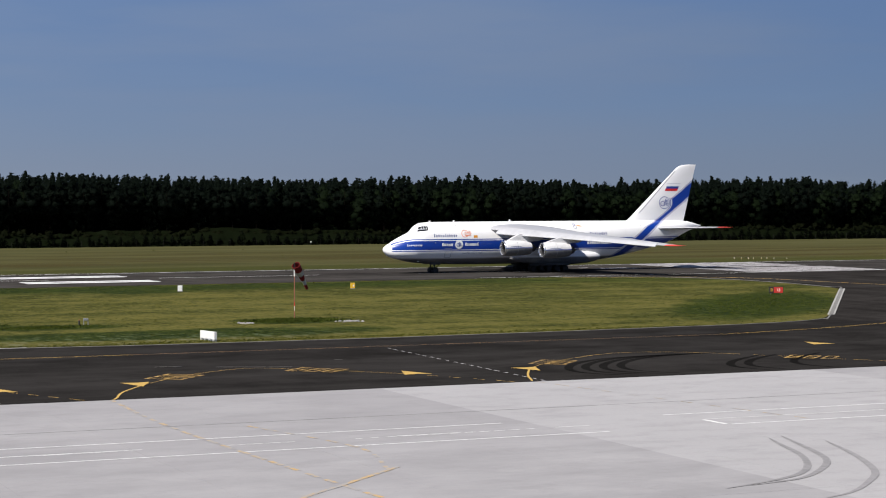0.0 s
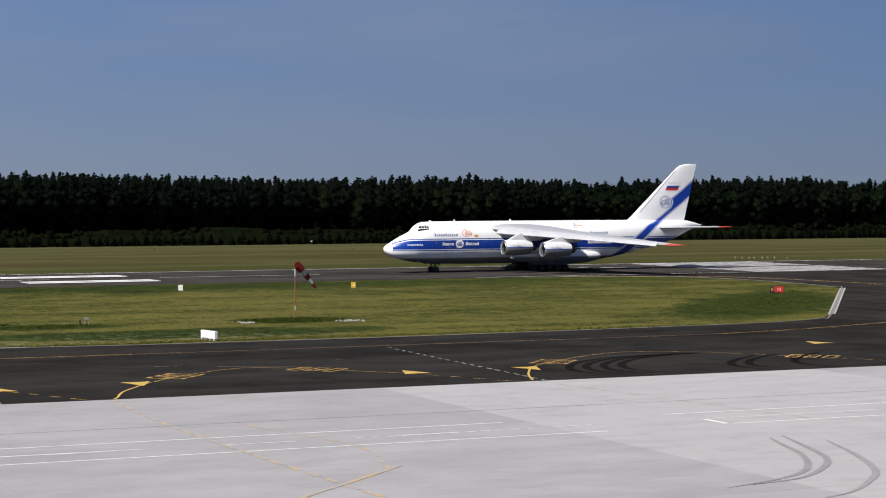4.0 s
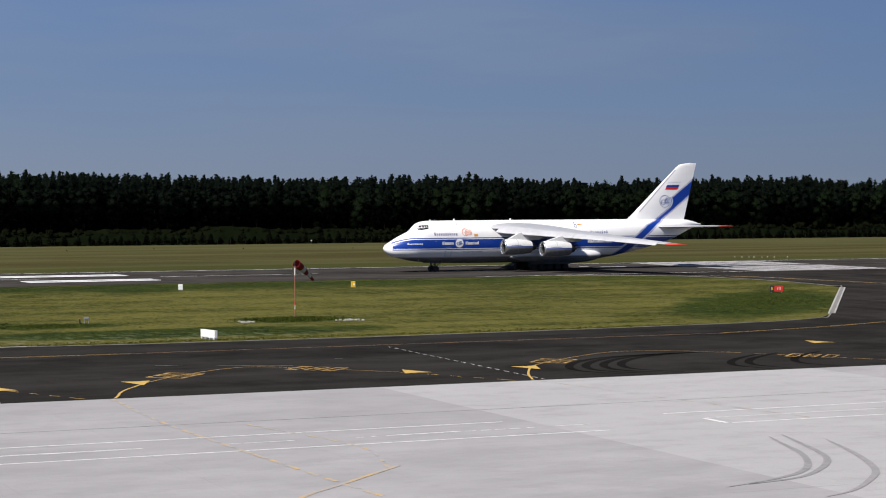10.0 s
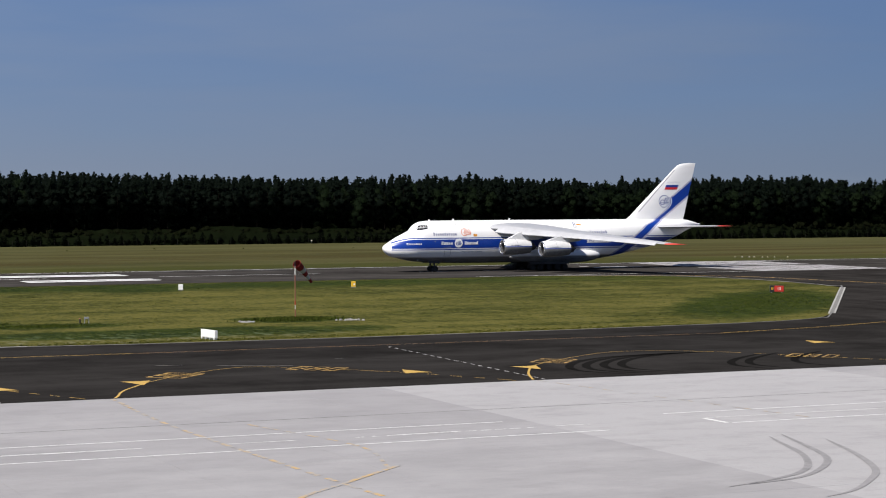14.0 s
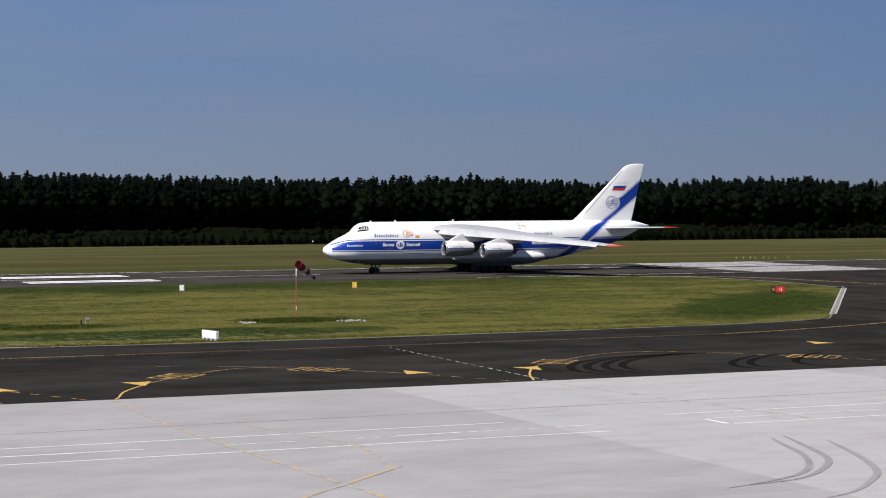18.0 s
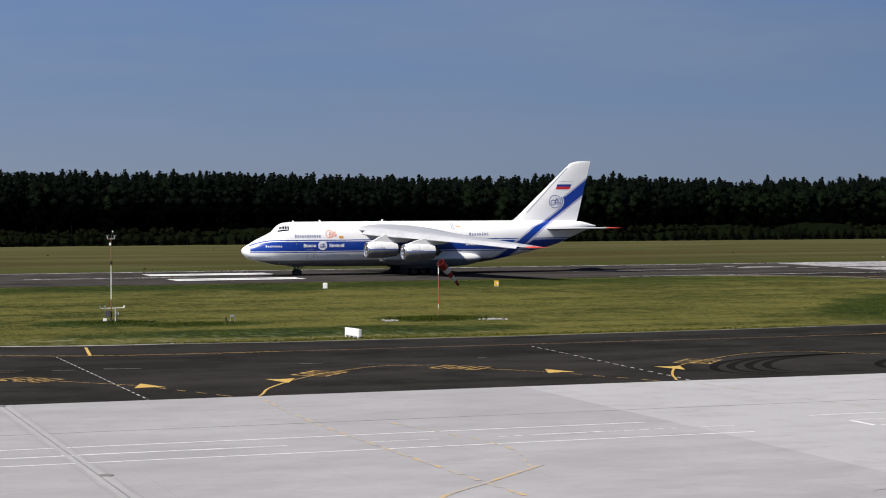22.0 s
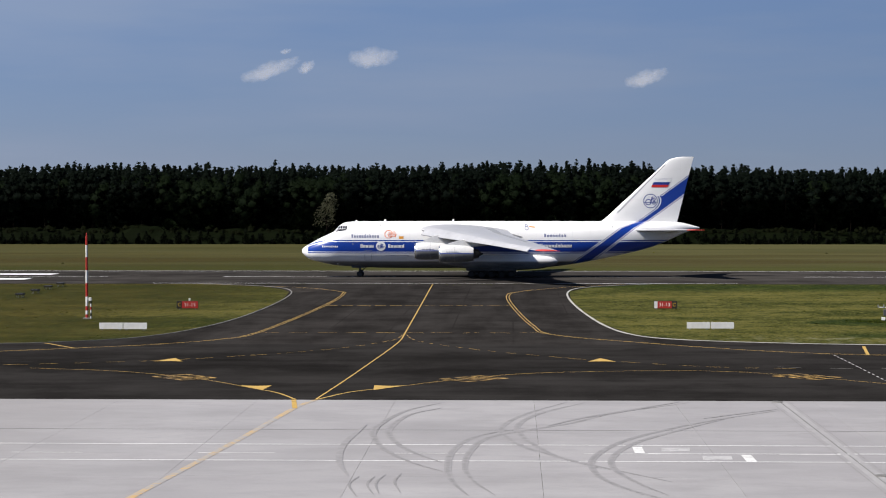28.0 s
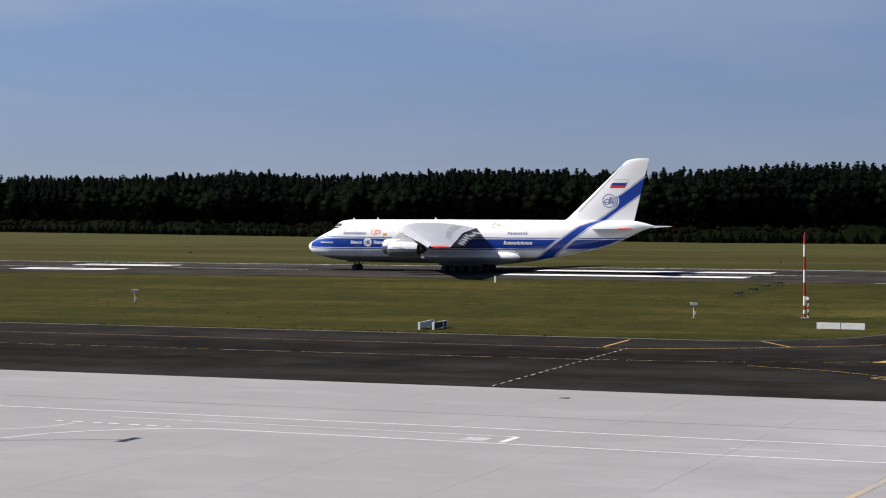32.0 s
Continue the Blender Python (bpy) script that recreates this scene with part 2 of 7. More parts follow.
def concrete_mat(name="concrete"):
    k = Mat(name, 0.85)
    k.co = k.t.nodes.new("ShaderNodeNewGeometry").outputs["Position"]
    x, y, z = k.xyz()
    big = k.noise(0.07, 5, 0.6)
    streak = k.noise(0.24, 5, 0.65, (0.45, 0.8, 1))
    fine = k.noise(5.0, 5, 0.7)
    f = k.math("ADD", k.math("MULTIPLY", big, 0.5), k.math("MULTIPLY", streak, 0.5))
    c = k.mix(k.ramp(f, 0.40, 0.60), (0.2520, 0.2450, 0.2510), (0.3300, 0.3210, 0.3270))
    # slabs cast at different times
    c = k.mix(k.ramp(k.rand(), 0, 1, 0, 0.55), c, (0.2662, 0.257, 0.2655))
    newer = k.math("MULTIPLY", k.math("GREATER_THAN", x, 57.2), k.math("LESS_THAN", x, 96.0))
    c = k.mix(k.math("MULTIPLY", newer, 0.55), c, (0.385, 0.377, 0.383))
    c = k.mix(k.ramp(x, -22.0, -34.0, 0.0, 0.55), c, (0.2379, 0.2272, 0.2258))
    stain = k.noise(0.42, 6, 0.72, (0.6, 1.0, 1))
    c = k.mix(k.ramp(stain, 0.49, 0.66, 0, 0.42), c, (0.2237, 0.2151, 0.2215))
    patch = k.noise(0.16, 3, 0.5, (0.5, 1.0, 1))
    c = k.mix(k.ramp(patch, 0.56, 0.60, 0, 0.16), c, (0.3549, 0.3479, 0.3549))
    c = k.mix(k.ramp(fine, 0.52, 0.8, 0, 0.35), c, (0.213, 0.2059, 0.2094))
    k.color(c).bump(fine, 0.004)
    return k.m


def worn_paint(name, col, under, wear=0.5):
    """Road paint, worn through to the surface below."""
    k = Mat(name, 0.7)
    n = k.noise(2.2, 6, 0.75)
    n2 = k.noise(0.35, 3, 0.6)
    f = k.math("ADD", k.math("MULTIPLY", n, 0.6), k.math("MULTIPLY", n2, 0.4))
    k.color(k.mix(k.ramp(f, wear - 0.10, wear + 0.08), under, col))
    return k.m


def rubber_mark_mat(name, dark, light):
    k = Mat(name, 0.8)
    n = k.noise(1.2, 5, 0.7)
    k.color(k.mix(k.ramp(n, 0.35, 0.7), dark, light))
    return k.m


GRASS = grass_mat()
ASPHALT = asphalt_mat("taxiway_asphalt", 0.0170, (1.06, 1.0, 0.97))
RUNWAY = asphalt_mat("runway_asphalt", 0.0320, (1.08, 1.0, 0.95))
CONCRETE = concrete_mat()
KERB = plain("kerb_concrete", (0.189, 0.1837, 0.1732), 0.85, vary=0.2, scale=2.0)
KERB_PALE = plain("pale_kerb_concrete", (0.40, 0.39, 0.37), 0.85, vary=0.25, scale=1.2)
JOINT = plain("joint_sealant", (0.150, 0.146, 0.142), 0.8, vary=0.3, scale=0.8)
SHOULDER = plain("broken_shoulder", (0.044, 0.040, 0.037), 0.95, vary=0.4, scale=0.9, sheen=0.0)
YELLOW = worn_paint("yellow_paint", (0.4884, 0.3108, 0.0703), (0.1184, 0.0814, 0.0333), 0.38)
YELLOW_WORN = worn_paint("lettering_paint", (0.46, 0.28, 0.07), (0.035, 0.028, 0.020), 0.475)
YELLOW_OLD = worn_paint("yellow_paint_old", (0.34, 0.19, 0.075), (0.035, 0.028, 0.022), 0.47)
YELLOW_FAINT = worn_paint("yellow_paint_worn", (0.54, 0.33, 0.085), (0.305, 0.295, 0.292), 0.555)
WHITE = worn_paint("white_paint", (0.66, 0.66, 0.66), (0.42, 0.42, 0.42), 0.28)
WHITE_WORN = worn_paint("threshold_paint", (0.50, 0.48, 0.49), (0.26, 0.25, 0.25), 0.46)
WHITE_FAINT = worn_paint("white_paint_worn", (0.6808, 0.6808, 0.6716), (0.4232, 0.414, 0.414), 0.46)
OLD_LINE = worn_paint("old_line_paint", (0.20, 0.185, 0.16), (0.022, 0.020, 0.019), 0.52)
RUBBER = rubber_mark_mat("rubber_marks", (0.188, 0.183, 0.186), (0.272, 0.263, 0.268))
WHITE_PATCHY = worn_paint("white_panel_worn", (0.50, 0.49, 0.495), (0.31, 0.302, 0.306), 0.52)
RUBBER_FAINT = rubber_mark_mat("rubber_smear", (0.2192, 0.2124, 0.2172), (0.2799, 0.2711, 0.2765))
TYRE_DARK = asphalt_mat("rubber_on_asphalt", 0.0072)
LINK = asphalt_mat("link_asphalt", 0.0198, (1.08, 1.0, 0.96), "y")


def part(name, bm, mat, parent=None, label="", smooth=False, bevel=0.0):
    """Links a bmesh as one mesh object under its thing."""
    if bevel:
        bmesh.ops.bevel(bm, geom=bm.edges[:], offset=bevel, segments=2, affect="EDGES", profile=0.6)
    me = bpy.data.meshes.new(name)
    bmesh.ops.recalc_face_normals(bm, faces=bm.faces[:])
    bm.to_mesh(me)
    bm.free()
    if smooth:
        me.polygons.foreach_set("use_smooth", [True] * len(me.polygons))
        me.set_sharp_from_angle(angle=radians(38))
    me.materials.append(mat)
    ob = new(name, me)
    if parent:
        ob.parent = parent
    if label:
        tagged(ob, label)
    if name == "lettering":
        tagged(ob, kind="stuff")
    return ob


def share(name, me, parent, m):
    """A further object on a mesh that exists already."""
    ob = new(name, me)
    ob.parent = parent
    ob.matrix_basis = m
    return ob


def thing(name, m, label, category, group="", kind=""):
    ob = new(name)
    ob.empty_display_size = 0.2
    ob.matrix_basis = m
    return tagged(ob, label, category, group, kind)


def add_box(bm, sx, sy, sz, at=(0, 0, 0), turn=None):
    m = Matrix.Translation(at) @ (turn or Matrix()) @ Matrix.Diagonal((sx, sy, sz, 1))
    bmesh.ops.create_cube(bm, size=1.0, matrix=m)
    return bm


def box(sx, sy, sz, at=(0, 0, 0), turn=None):
    return add_box(bmesh.new(), sx, sy, sz, at, turn)


def add_tube(bm, a, b, r0, r1=None, n=12, caps=True):
    """A tapered round bar from a to b."""
    a, b = Vector(a), Vector(b)
    turn = (b - a).to_track_quat("Z", "Y").to_matrix().to_4x4()
    m = Matrix.Translation((a + b) / 2) @ turn
    bmesh.ops.create_cone(bm, cap_ends=caps, segments=n, radius1=r0, radius2=r0 if r1 is None else r1, depth=(b - a).length, matrix=m)
    return bm


def tube(a, b, r0, r1=None, n=12, caps=True):
    return add_tube(bmesh.new(), a, b, r0, r1, n, caps)


def slab(pts, z0, z1):
    """A flat plate with the outline pts, from z0 up to z1."""
    bm = bmesh.new()
    top = [bm.verts.new((x, y, z1)) for x, y in pts]
    low = [bm.verts.new((x, y, z0)) for x, y in pts]
    f = bm.faces.new(top)
    for i in range(len(pts)):
        j = (i + 1) % len(pts)
        bm.faces.new((top[i], low[i], low[j], top[j]))
    bmesh.ops.triangulate(bm, faces=[f])
    return bm


def smooth_line(pts, step=0.8):
    """Points along a Catmull-Rom curve through pts."""
    p = [Vector((*q, 0)) for q in pts]
    p = [2 * p[0] - p[1]] + p + [2 * p[-1] - p[-2]]
    out = []
    for a, b, c, d in zip(p, p[1:], p[2:], p[3:]):
        n = max(2, int((c - b).length / step))
        for i in range(n):
            t = i / n
            out.append(0.5 * (2 * b + (c - a) * t + (2 * a - 5 * b + 4 * c - d) * t * t + (3 * b - a - 3 * c + d) * t ** 3))
    out.append(p[-2])
    return out


def ribbon(pts, width, z, dash=None, thick=0.0, curve=True, taper=False):
    """A painted line along pts; dash is (painted, gap) in metres."""
    line = smooth_line(pts, 0.6) if curve else [Vector((*q, 0)) for q in pts]
    if not curve:
        fine = []
        for a, b in zip(line, line[1:]):
            n = max(1, int((b - a).length / (0.25 if dash else 4.0)))
            fine += [a.lerp(b, i / n) for i in range(n)]
        line = fine + [line[-1]]
    bm = bmesh.new()
    way, prev = 0.0, None
    count = len(line)
    for i, q in enumerate(line):
        d = line[min(i + 1, count - 1)] - line[max(i - 1, 0)]
        w = width
        if taper:
            w = width * max(0.05, max(0.0, math.sin(math.pi * i / (count - 1))) ** 0.5)
        s = Vector((-d.y, d.x, 0)).normalized() * w / 2
        if i:
            way += (q - line[i - 1]).length
        on = dash is None or way % (dash[0] + dash[1]) < dash[0]
        a, b = bm.verts.new((q + s).to_tuple()[:2] + (z,)), bm.verts.new((q - s).to_tuple()[:2] + (z,))
        if prev and on:
            bm.faces.new((prev[0], prev[1], b, a))
        prev = (a, b)
    bmesh.ops.delete(bm, geom=[v for v in bm.verts if not v.link_faces], context="VERTS")
    if thick:
        r = bmesh.ops.extrude_face_region(bm, geom=bm.faces[:])
        bmesh.ops.translate(bm, verts=[v for v in r["geom"] if isinstance(v, bmesh.types.BMVert)], vec=(0, 0, -thick))
    return bm


# ---- ground, runway, taxiway, apron ----
def build_ground():
    bm = bmesh.new()
    bmesh.ops.create_grid(bm, x_segments=60, y_segments=60, size=4200)
    ob = part("ground", bm, GRASS)
    return tagged(ob, "mown airfield grass, green with dry yellow streaks", "grass", kind="structure")


NEAR, FAR, EDGE, GRASS_Y = 321.4, 376.6, 140.6, 193.0
TOP = 0.03
WEST_KERB = [(-62, 193.0), (-49.1, 193.0), (-44.0, 195.2), (-38.2, 200.4), (-34.2, 212.3), (-31.7, 234.9), (-31.2, 272.6), (-33.0, 299), (-38.4, 312.5), (-50.0, 321.4)]
EAST_KERB = [(42, 193.0), (35.5, 193.2), (26.8, 195.0), (17.2, 199.2), (12.3, 206.5), (9.7, 225.6), (7.9, 266.4), (8.3, 297.0), (12.0, 311.0), (22.0, 321.4)]
FAR_KERB = [(112, 193.0), (121.0, 193.4), (130.5, 195.2), (136.6, 198.2), (142.0, 204.0), (183.2, 260.2), (185.6, 267.0), (187.6, 284.0), (186.6, 300.0), (181.5, 312.0), (165.0, 321.4)]


def build_pavements():
    runway = tagged(part("runway", slab([(-1200, NEAR), (900, NEAR), (900, FAR), (-1200, FAR)], -0.1, TOP), RUNWAY), "long grey asphalt runway with white markings", "runway", kind="structure")
    taxi = tagged(part("taxiway", slab([(-500, EDGE), (600, EDGE), (600, GRASS_Y), (113, GRASS_Y), (100, GRASS_Y - 1.0), (76, GRASS_Y - 2.0), (52, GRASS_Y - 1.4), (41, GRASS_Y), (-500, GRASS_Y)], -0.1, TOP), ASPHALT), "wide dark asphalt taxiway beside the concrete apron", "taxiway", kind="structure")
    stub = tagged(part("taxiway_link", slab(WEST_KERB + EAST_KERB[::-1], -0.1, TOP), LINK), "dark asphalt taxiway link leading to the runway", "taxiway", kind="structure")
    stub2 = tagged(part("taxiway_turnoff", slab(FAR_KERB + [(600, 321.4), (600, 193.0)], -0.1, TOP), LINK), "dark asphalt turn-off at the end of the grass island", "taxiway", kind="structure")
    for owner, line in ((stub, WEST_KERB), (stub, EAST_KERB), (stub2, FAR_KERB)):
        part("kerb", ribbon(line, 0.26 if line is EAST_KERB else 0.17, 0.075, thick=0.1), KERB_PALE if line is EAST_KERB else KERB, owner, "pale concrete kerb along the grass")
    for o, w, zt, mat in ((-0.42, 0.2, 0.085, KERB_PALE), (0.0, 0.62, 0.06, KERB), (0.42, 0.2, 0.085, KERB_PALE)):
        part("drain_kerb", ribbon([(183.6 + o, 260.6), (142.7 + o, 204.8)], w, zt, curve=False, thick=0.1), mat, stub2, "pale concrete drain channel along the grass")
    part("worn_shoulder", slab([(-34.3, 302), (-33.6, 309.5), (-31.6, 311.2), (-28.4, 307.5), (-28.9, 299), (-31.2, 293), (-32.4, 293)], TOP, TOP + 0.005), SHOULDER, stub, "broken pale shoulder at the tip of the grass")
    part("kerb", ribbon([(-500, GRASS_Y), (-61, GRASS_Y)], 0.28, 0.055, curve=False, thick=0.08), KERB, taxi)
    part("kerb", ribbon([(41, GRASS_Y), (52, GRASS_Y - 1.4), (76, GRASS_Y - 2.0), (100, GRASS_Y - 1.0), (113, GRASS_Y)], 0.28, 0.055, curve=False, thick=0.08), KERB, taxi)

    # runway paint
    z = TOP + 0.006
    for a, b, y in ((-900, 880, 374.2), (-58, 36, 323.4), (150, 880, 323.4)):
        part("edge_line", ribbon([(a, y), (b, y)], 0.7 if y > 350 else 0.4, z, curve=False), WHITE_FAINT, runway)
    part("centre_line", ribbon([(-900, 349), (205, 349)], 0.45, z, dash=(30, 20), curve=False), WHITE_FAINT, runway)

    def stripe(x0, x1, y0, y1, name, mat=WHITE):
        part(name, slab([(x0, y0), (x1, y0), (x1, y1), (x0, y1)], z - 0.002, z), mat, runway)

    for x0 in (-126.4, ):
        stripe(x0, x0 + 44.5, 336.0, 342.0, "aiming_bar")
        stripe(x0, x0 + 44.5, 356.0, 362.0, "aiming_bar")
    for x0 in (73.2, -228.0):
        for y0 in (334.6, 338.9, 356.1, 360.4):
            stripe(x0, x0 + 22.8, y0, y0 + 3.0, "touchdown_bar")
    for i in range(7):
        for s in (-1, 1):
            y = 349 + s * (3.2 + 3.35 * i)
            stripe(209, 239.5, y - 0.95, y + 0.95, "threshold_bar", WHITE_WORN)

    for x0, x1, y0, y1 in ((189.9, 192.0, 359.3, 360.5), (189.8, 200.8, 353.0, 354.4), (192.8, 198.8, 355.8, 357.0)):
        stripe(x0, x1, y0, y1, "designator_mark", WHITE_WORN)

    # taxiway paint, each line in a thin coat of its own
    layer = [0.0]
    def yellow(pts, w=0.32, dash=None, owner=taxi, mat=YELLOW, curve=True):
        layer[0] += 0.0003
        part("taxi_line", ribbon(pts, w, z + layer[0], dash=dash, curve=curve), mat, owner)

    for o in (-0.19, 0.19):
        yellow([(-500, 180.3 + o), (-62, 180.3 + o)], 0.092, curve=False, mat=YELLOW_OLD)
        yellow([(-62, 180.3 + o), (-54, 180.8 + o), (-47.0, 183.5 + o), (-35.4, 191.0 + o)], 0.092)
        yellow([(-35.4 + o, 191.0), (-29.4 + o, 198.3), (-26.4 + o, 210), (-24.2 + o, 258.9), (-24.25 + o, 288), (-25.6 + o, 297), (-32.7 + o, 309), (-49.6 + o, 321.0)], 0.092, owner=stub)
        yellow([(49.0, 180.3 + o), (33.3, 181.1 + o), (24, 185.0 + o), (15.7, 192.0 + o)], 0.092)
        yellow([(15.7 + o, 192.0), (4.5 + o, 205.6), (2.2 + o, 220.5), (0.0 + o, 259.5), (-0.6 + o, 285.5), (1.2 + o, 297), (8.1 + o, 310), (18 + o, 320.8)], 0.092, owner=stub)
        yellow([(49.0, 180.3 + o), (112, 180.6 + o)], 0.092, curve=False, mat=YELLOW_OLD)
        yellow([(112, 180.6 + o), (126, 184.0 + o), (139, 188.7 + o), (150, 192.9 + o)], 0.092)
    for o in (-0.3, 0.3):
        yellow([(150, 193.2 + o), (170, 206 + o), (215, 250 + o)], 0.17, owner=stub2)
        yellow([(165, 319 + o), (187.4, 309 + o), (194.0, 299 + o), (196.5, 282 + o), (199, 264 + o)], 0.25, owner=stub2)
    # middle line of the link and its branches
    yellow([(-12.6, 320.5), (-12.55, 313), (-11.8, 259.2), (-11.1, 208.5)], 0.14, owner=stub)
    yellow([(-11.1, 208.5), (-11.1, 194), (-12.6, 162.1), (-13.8, 141.0)], 0.13, owner=taxi)
    yellow([(-11.1, 208.0), (-11.9, 198.0), (-16.2, 187.7), (-21.7, 180.9), (-29.6, 174.2), (-37.4, 170.7), (-50, 168.0), (-90, 166.5), (-160, 166.5)], 0.085, (1.7, 1.1), taxi, YELLOW)
    yellow([(-11.1, 208.0), (-9.2, 197.3), (-3.0, 186.0), (4.6, 177.3), (7.7, 174.6), (16.1, 168.6), (24, 166.6)], 0.085, (1.7, 1.1), taxi, YELLOW)
    def lead_arc(bold, through_text, tail):
        """From the apron: a bold start, a thin run past the lettering, a dashed end."""
        yellow(bold, 0.19)
        yellow(through_text, 0.10)
        if tail:
            yellow(tail, 0.11, (1.6, 0.9))

    lead_arc([(-15.2, 140.9), (-17.1, 145.7), (-19.6, 149.5)], [(-19.6, 149.5), (-24.6, 156.6), (-31.8, 162.8), (-40, 165.8)], None)
    lead_arc([(-13.7, 141.0), (-11.8, 146.3), (-9.1, 149.8)], [(-9.1, 149.8), (-3.4, 157.6), (2.4, 162.4), (12, 164.6), (18.3, 163.6), (23.5, 159.2), (30.2, 151.8)], [(30.2, 151.8), (34.9, 141.2)])
    lead_arc([(36.9, 141.0), (37.4, 142.0), (39.0, 146.2), (42.2, 151.6)], [(42.2, 151.6), (47.1, 157.4), (53.5, 161.9), (57.8, 159.0), (63.9, 151.6)], [(63.9, 151.6), (68.9, 141.2)])
    lead_arc([(70.5, 141.4), (72.4, 146.0), (74.9, 150.8)], [(74.9, 150.8), (78.7, 155.4), (88.2, 162.6), (94.0, 162.6), (99.0, 158.2)], [(99.0, 158.2), (106.9, 145.2)])
    # hold line and crossing dashes
    yellow([(-24.0, 259.0), (-0.2, 259.4)], 0.2, (1.6, 0.5), stub, curve=False)
    yellow([(-26.2, 208.9), (3.8, 208.9)], 0.13, (2.2, 0.8), stub, curve=False)
    for a, b in (((28.7, 180.9), (28.8, 141.0)), ((73.2, 177.6), (71.4, 141.0)), ((-55.0, 180.6), (-53.7, 141.4))):
        part("dashed_line", ribbon([a, b], 0.13, z + 0.018, dash=(1.0, 0.9), curve=False), WHITE_WORN, taxi)
    yellow([(33.1, 191.2), (31.8, 181.4)], 0.3, curve=False)
    yellow([(-58.0, 191.4), (-57.6, 181.6)], 0.26, curve=False)
    yellow([(-45.3, 193.6), (-40.9, 187.0)], 0.24, curve=False)
    for a, b in (((30.4, 167.2), (33.4, 166.5)), ((26.2, 167.2), (28.0, 166.8)), ((22.0, 168.3), (23.9, 167.6)), ((47.1, 166.4), (49.4, 166.0)), ((51.9, 164.2), (57.8, 161.6)), ((63.7, 167.0), (64.4, 166.8))):
        part("old_line", ribbon([a, b], 0.22, z + 0.017, curve=False), OLD_LINE, taxi, "worn remnant of an old line")
    part("old_line", ribbon([(-90, 166.2), (-53.2, 167.0), (-42.1, 169.2)], 0.2, z + 0.0172, dash=(7.0, 3.0), curve=False), OLD_LINE, taxi, "worn remnant of an old line")

    def arrow(x, y, way, lean=0.0):
        bm = bmesh.new()
        pts = [(x - 1.2, y - way * 1.7), (x + lean, y + way * 1.9), (x + 1.2, y - way * 1.7), (x + 0.1, y - way * 1.35)]
        bm.faces.new([bm.verts.new((u, v, z + 0.02)) for u, v in pts])
        part("arrow", bm, YELLOW, taxi, "filled yellow direction arrow painted on the asphalt")

    for x, y, way, lean in ((-29.6, 174.2, 1, 0.0), (-19.3, 149.3, -1, 0.9), (-9.2, 149.6, -1, -1.0), (7.7, 174.9, 1, 0.0), (30.7, 151.3, 1, 0.0), (41.8, 151.6, -1, -0.3), (64.7, 152.2, 1, 0.0), (75.3, 151.2, -1, -0.1), (113.6, 165.9, 1, 0.1)):
        arrow(x, y, way, lean)

    # unreadable lettering on the asphalt, as worn bars
    for x, y, a in ((-25.8, 157.6, -0.85), (-3.0, 157.0, 0.75), (23.2, 159.4, -0.8), (46.0, 156.6, 0.85), (58.6, 157.8, -0.8), (80.0, 156.4, 0.85), (103.5, 151.5, -0.8)):
        c, s = math.cos(a), math.sin(a)
        bm = bmesh.new()
        for k in range(3):
            u = (k - 1.0) * 1.25
            for du, dv, lu, lv in ((0, 1.05, 0.85, 0.24), (0, -1.05, 0.85, 0.24), (-0.36, 0, 0.17, 2.1), (0.36, 0.1 * (k - 1), 0.17, 2.1 if k else 1.0), (0.1, 0, 0.5, 0.22 if k < 2 else 0.01)):
                q = [(u + du + i * lu / 2, dv + j * lv / 2) for i, j in ((-1, -1), (1, -1), (1, 1), (-1, 1))]
                bm.faces.new([bm.verts.new((x + 1.3 * (c * p - s * r * 1.1), y + 1.3 * (s * p + c * r * 1.1), z + 0.022 + 0.0004 * len(bm.faces))) for p, r in q])
        part("lettering", bm, YELLOW_WORN, taxi, "worn yellow lettering painted on the asphalt")
    # tyre arcs on the asphalt
    for r in (0, 1.6, 3.3, 5.0):
        part("tyre_mark", ribbon([(80 + r, 142), (77.5 + r, 147), (80 + r, 153), (86 + r, 158), (95 + r, 160)], 0.8, z - 0.002, taper=True), TYRE_DARK, taxi)
    for r in (0, 1.8, 6.5):
        part("tyre_mark", ribbon([(93 + r, 141.5), (92 + r, 146), (95 + r, 151), (101 + r, 156)], 0.75, z - 0.002, taper=True), TYRE_DARK, taxi)
    return runway, taxi, stub, stub2


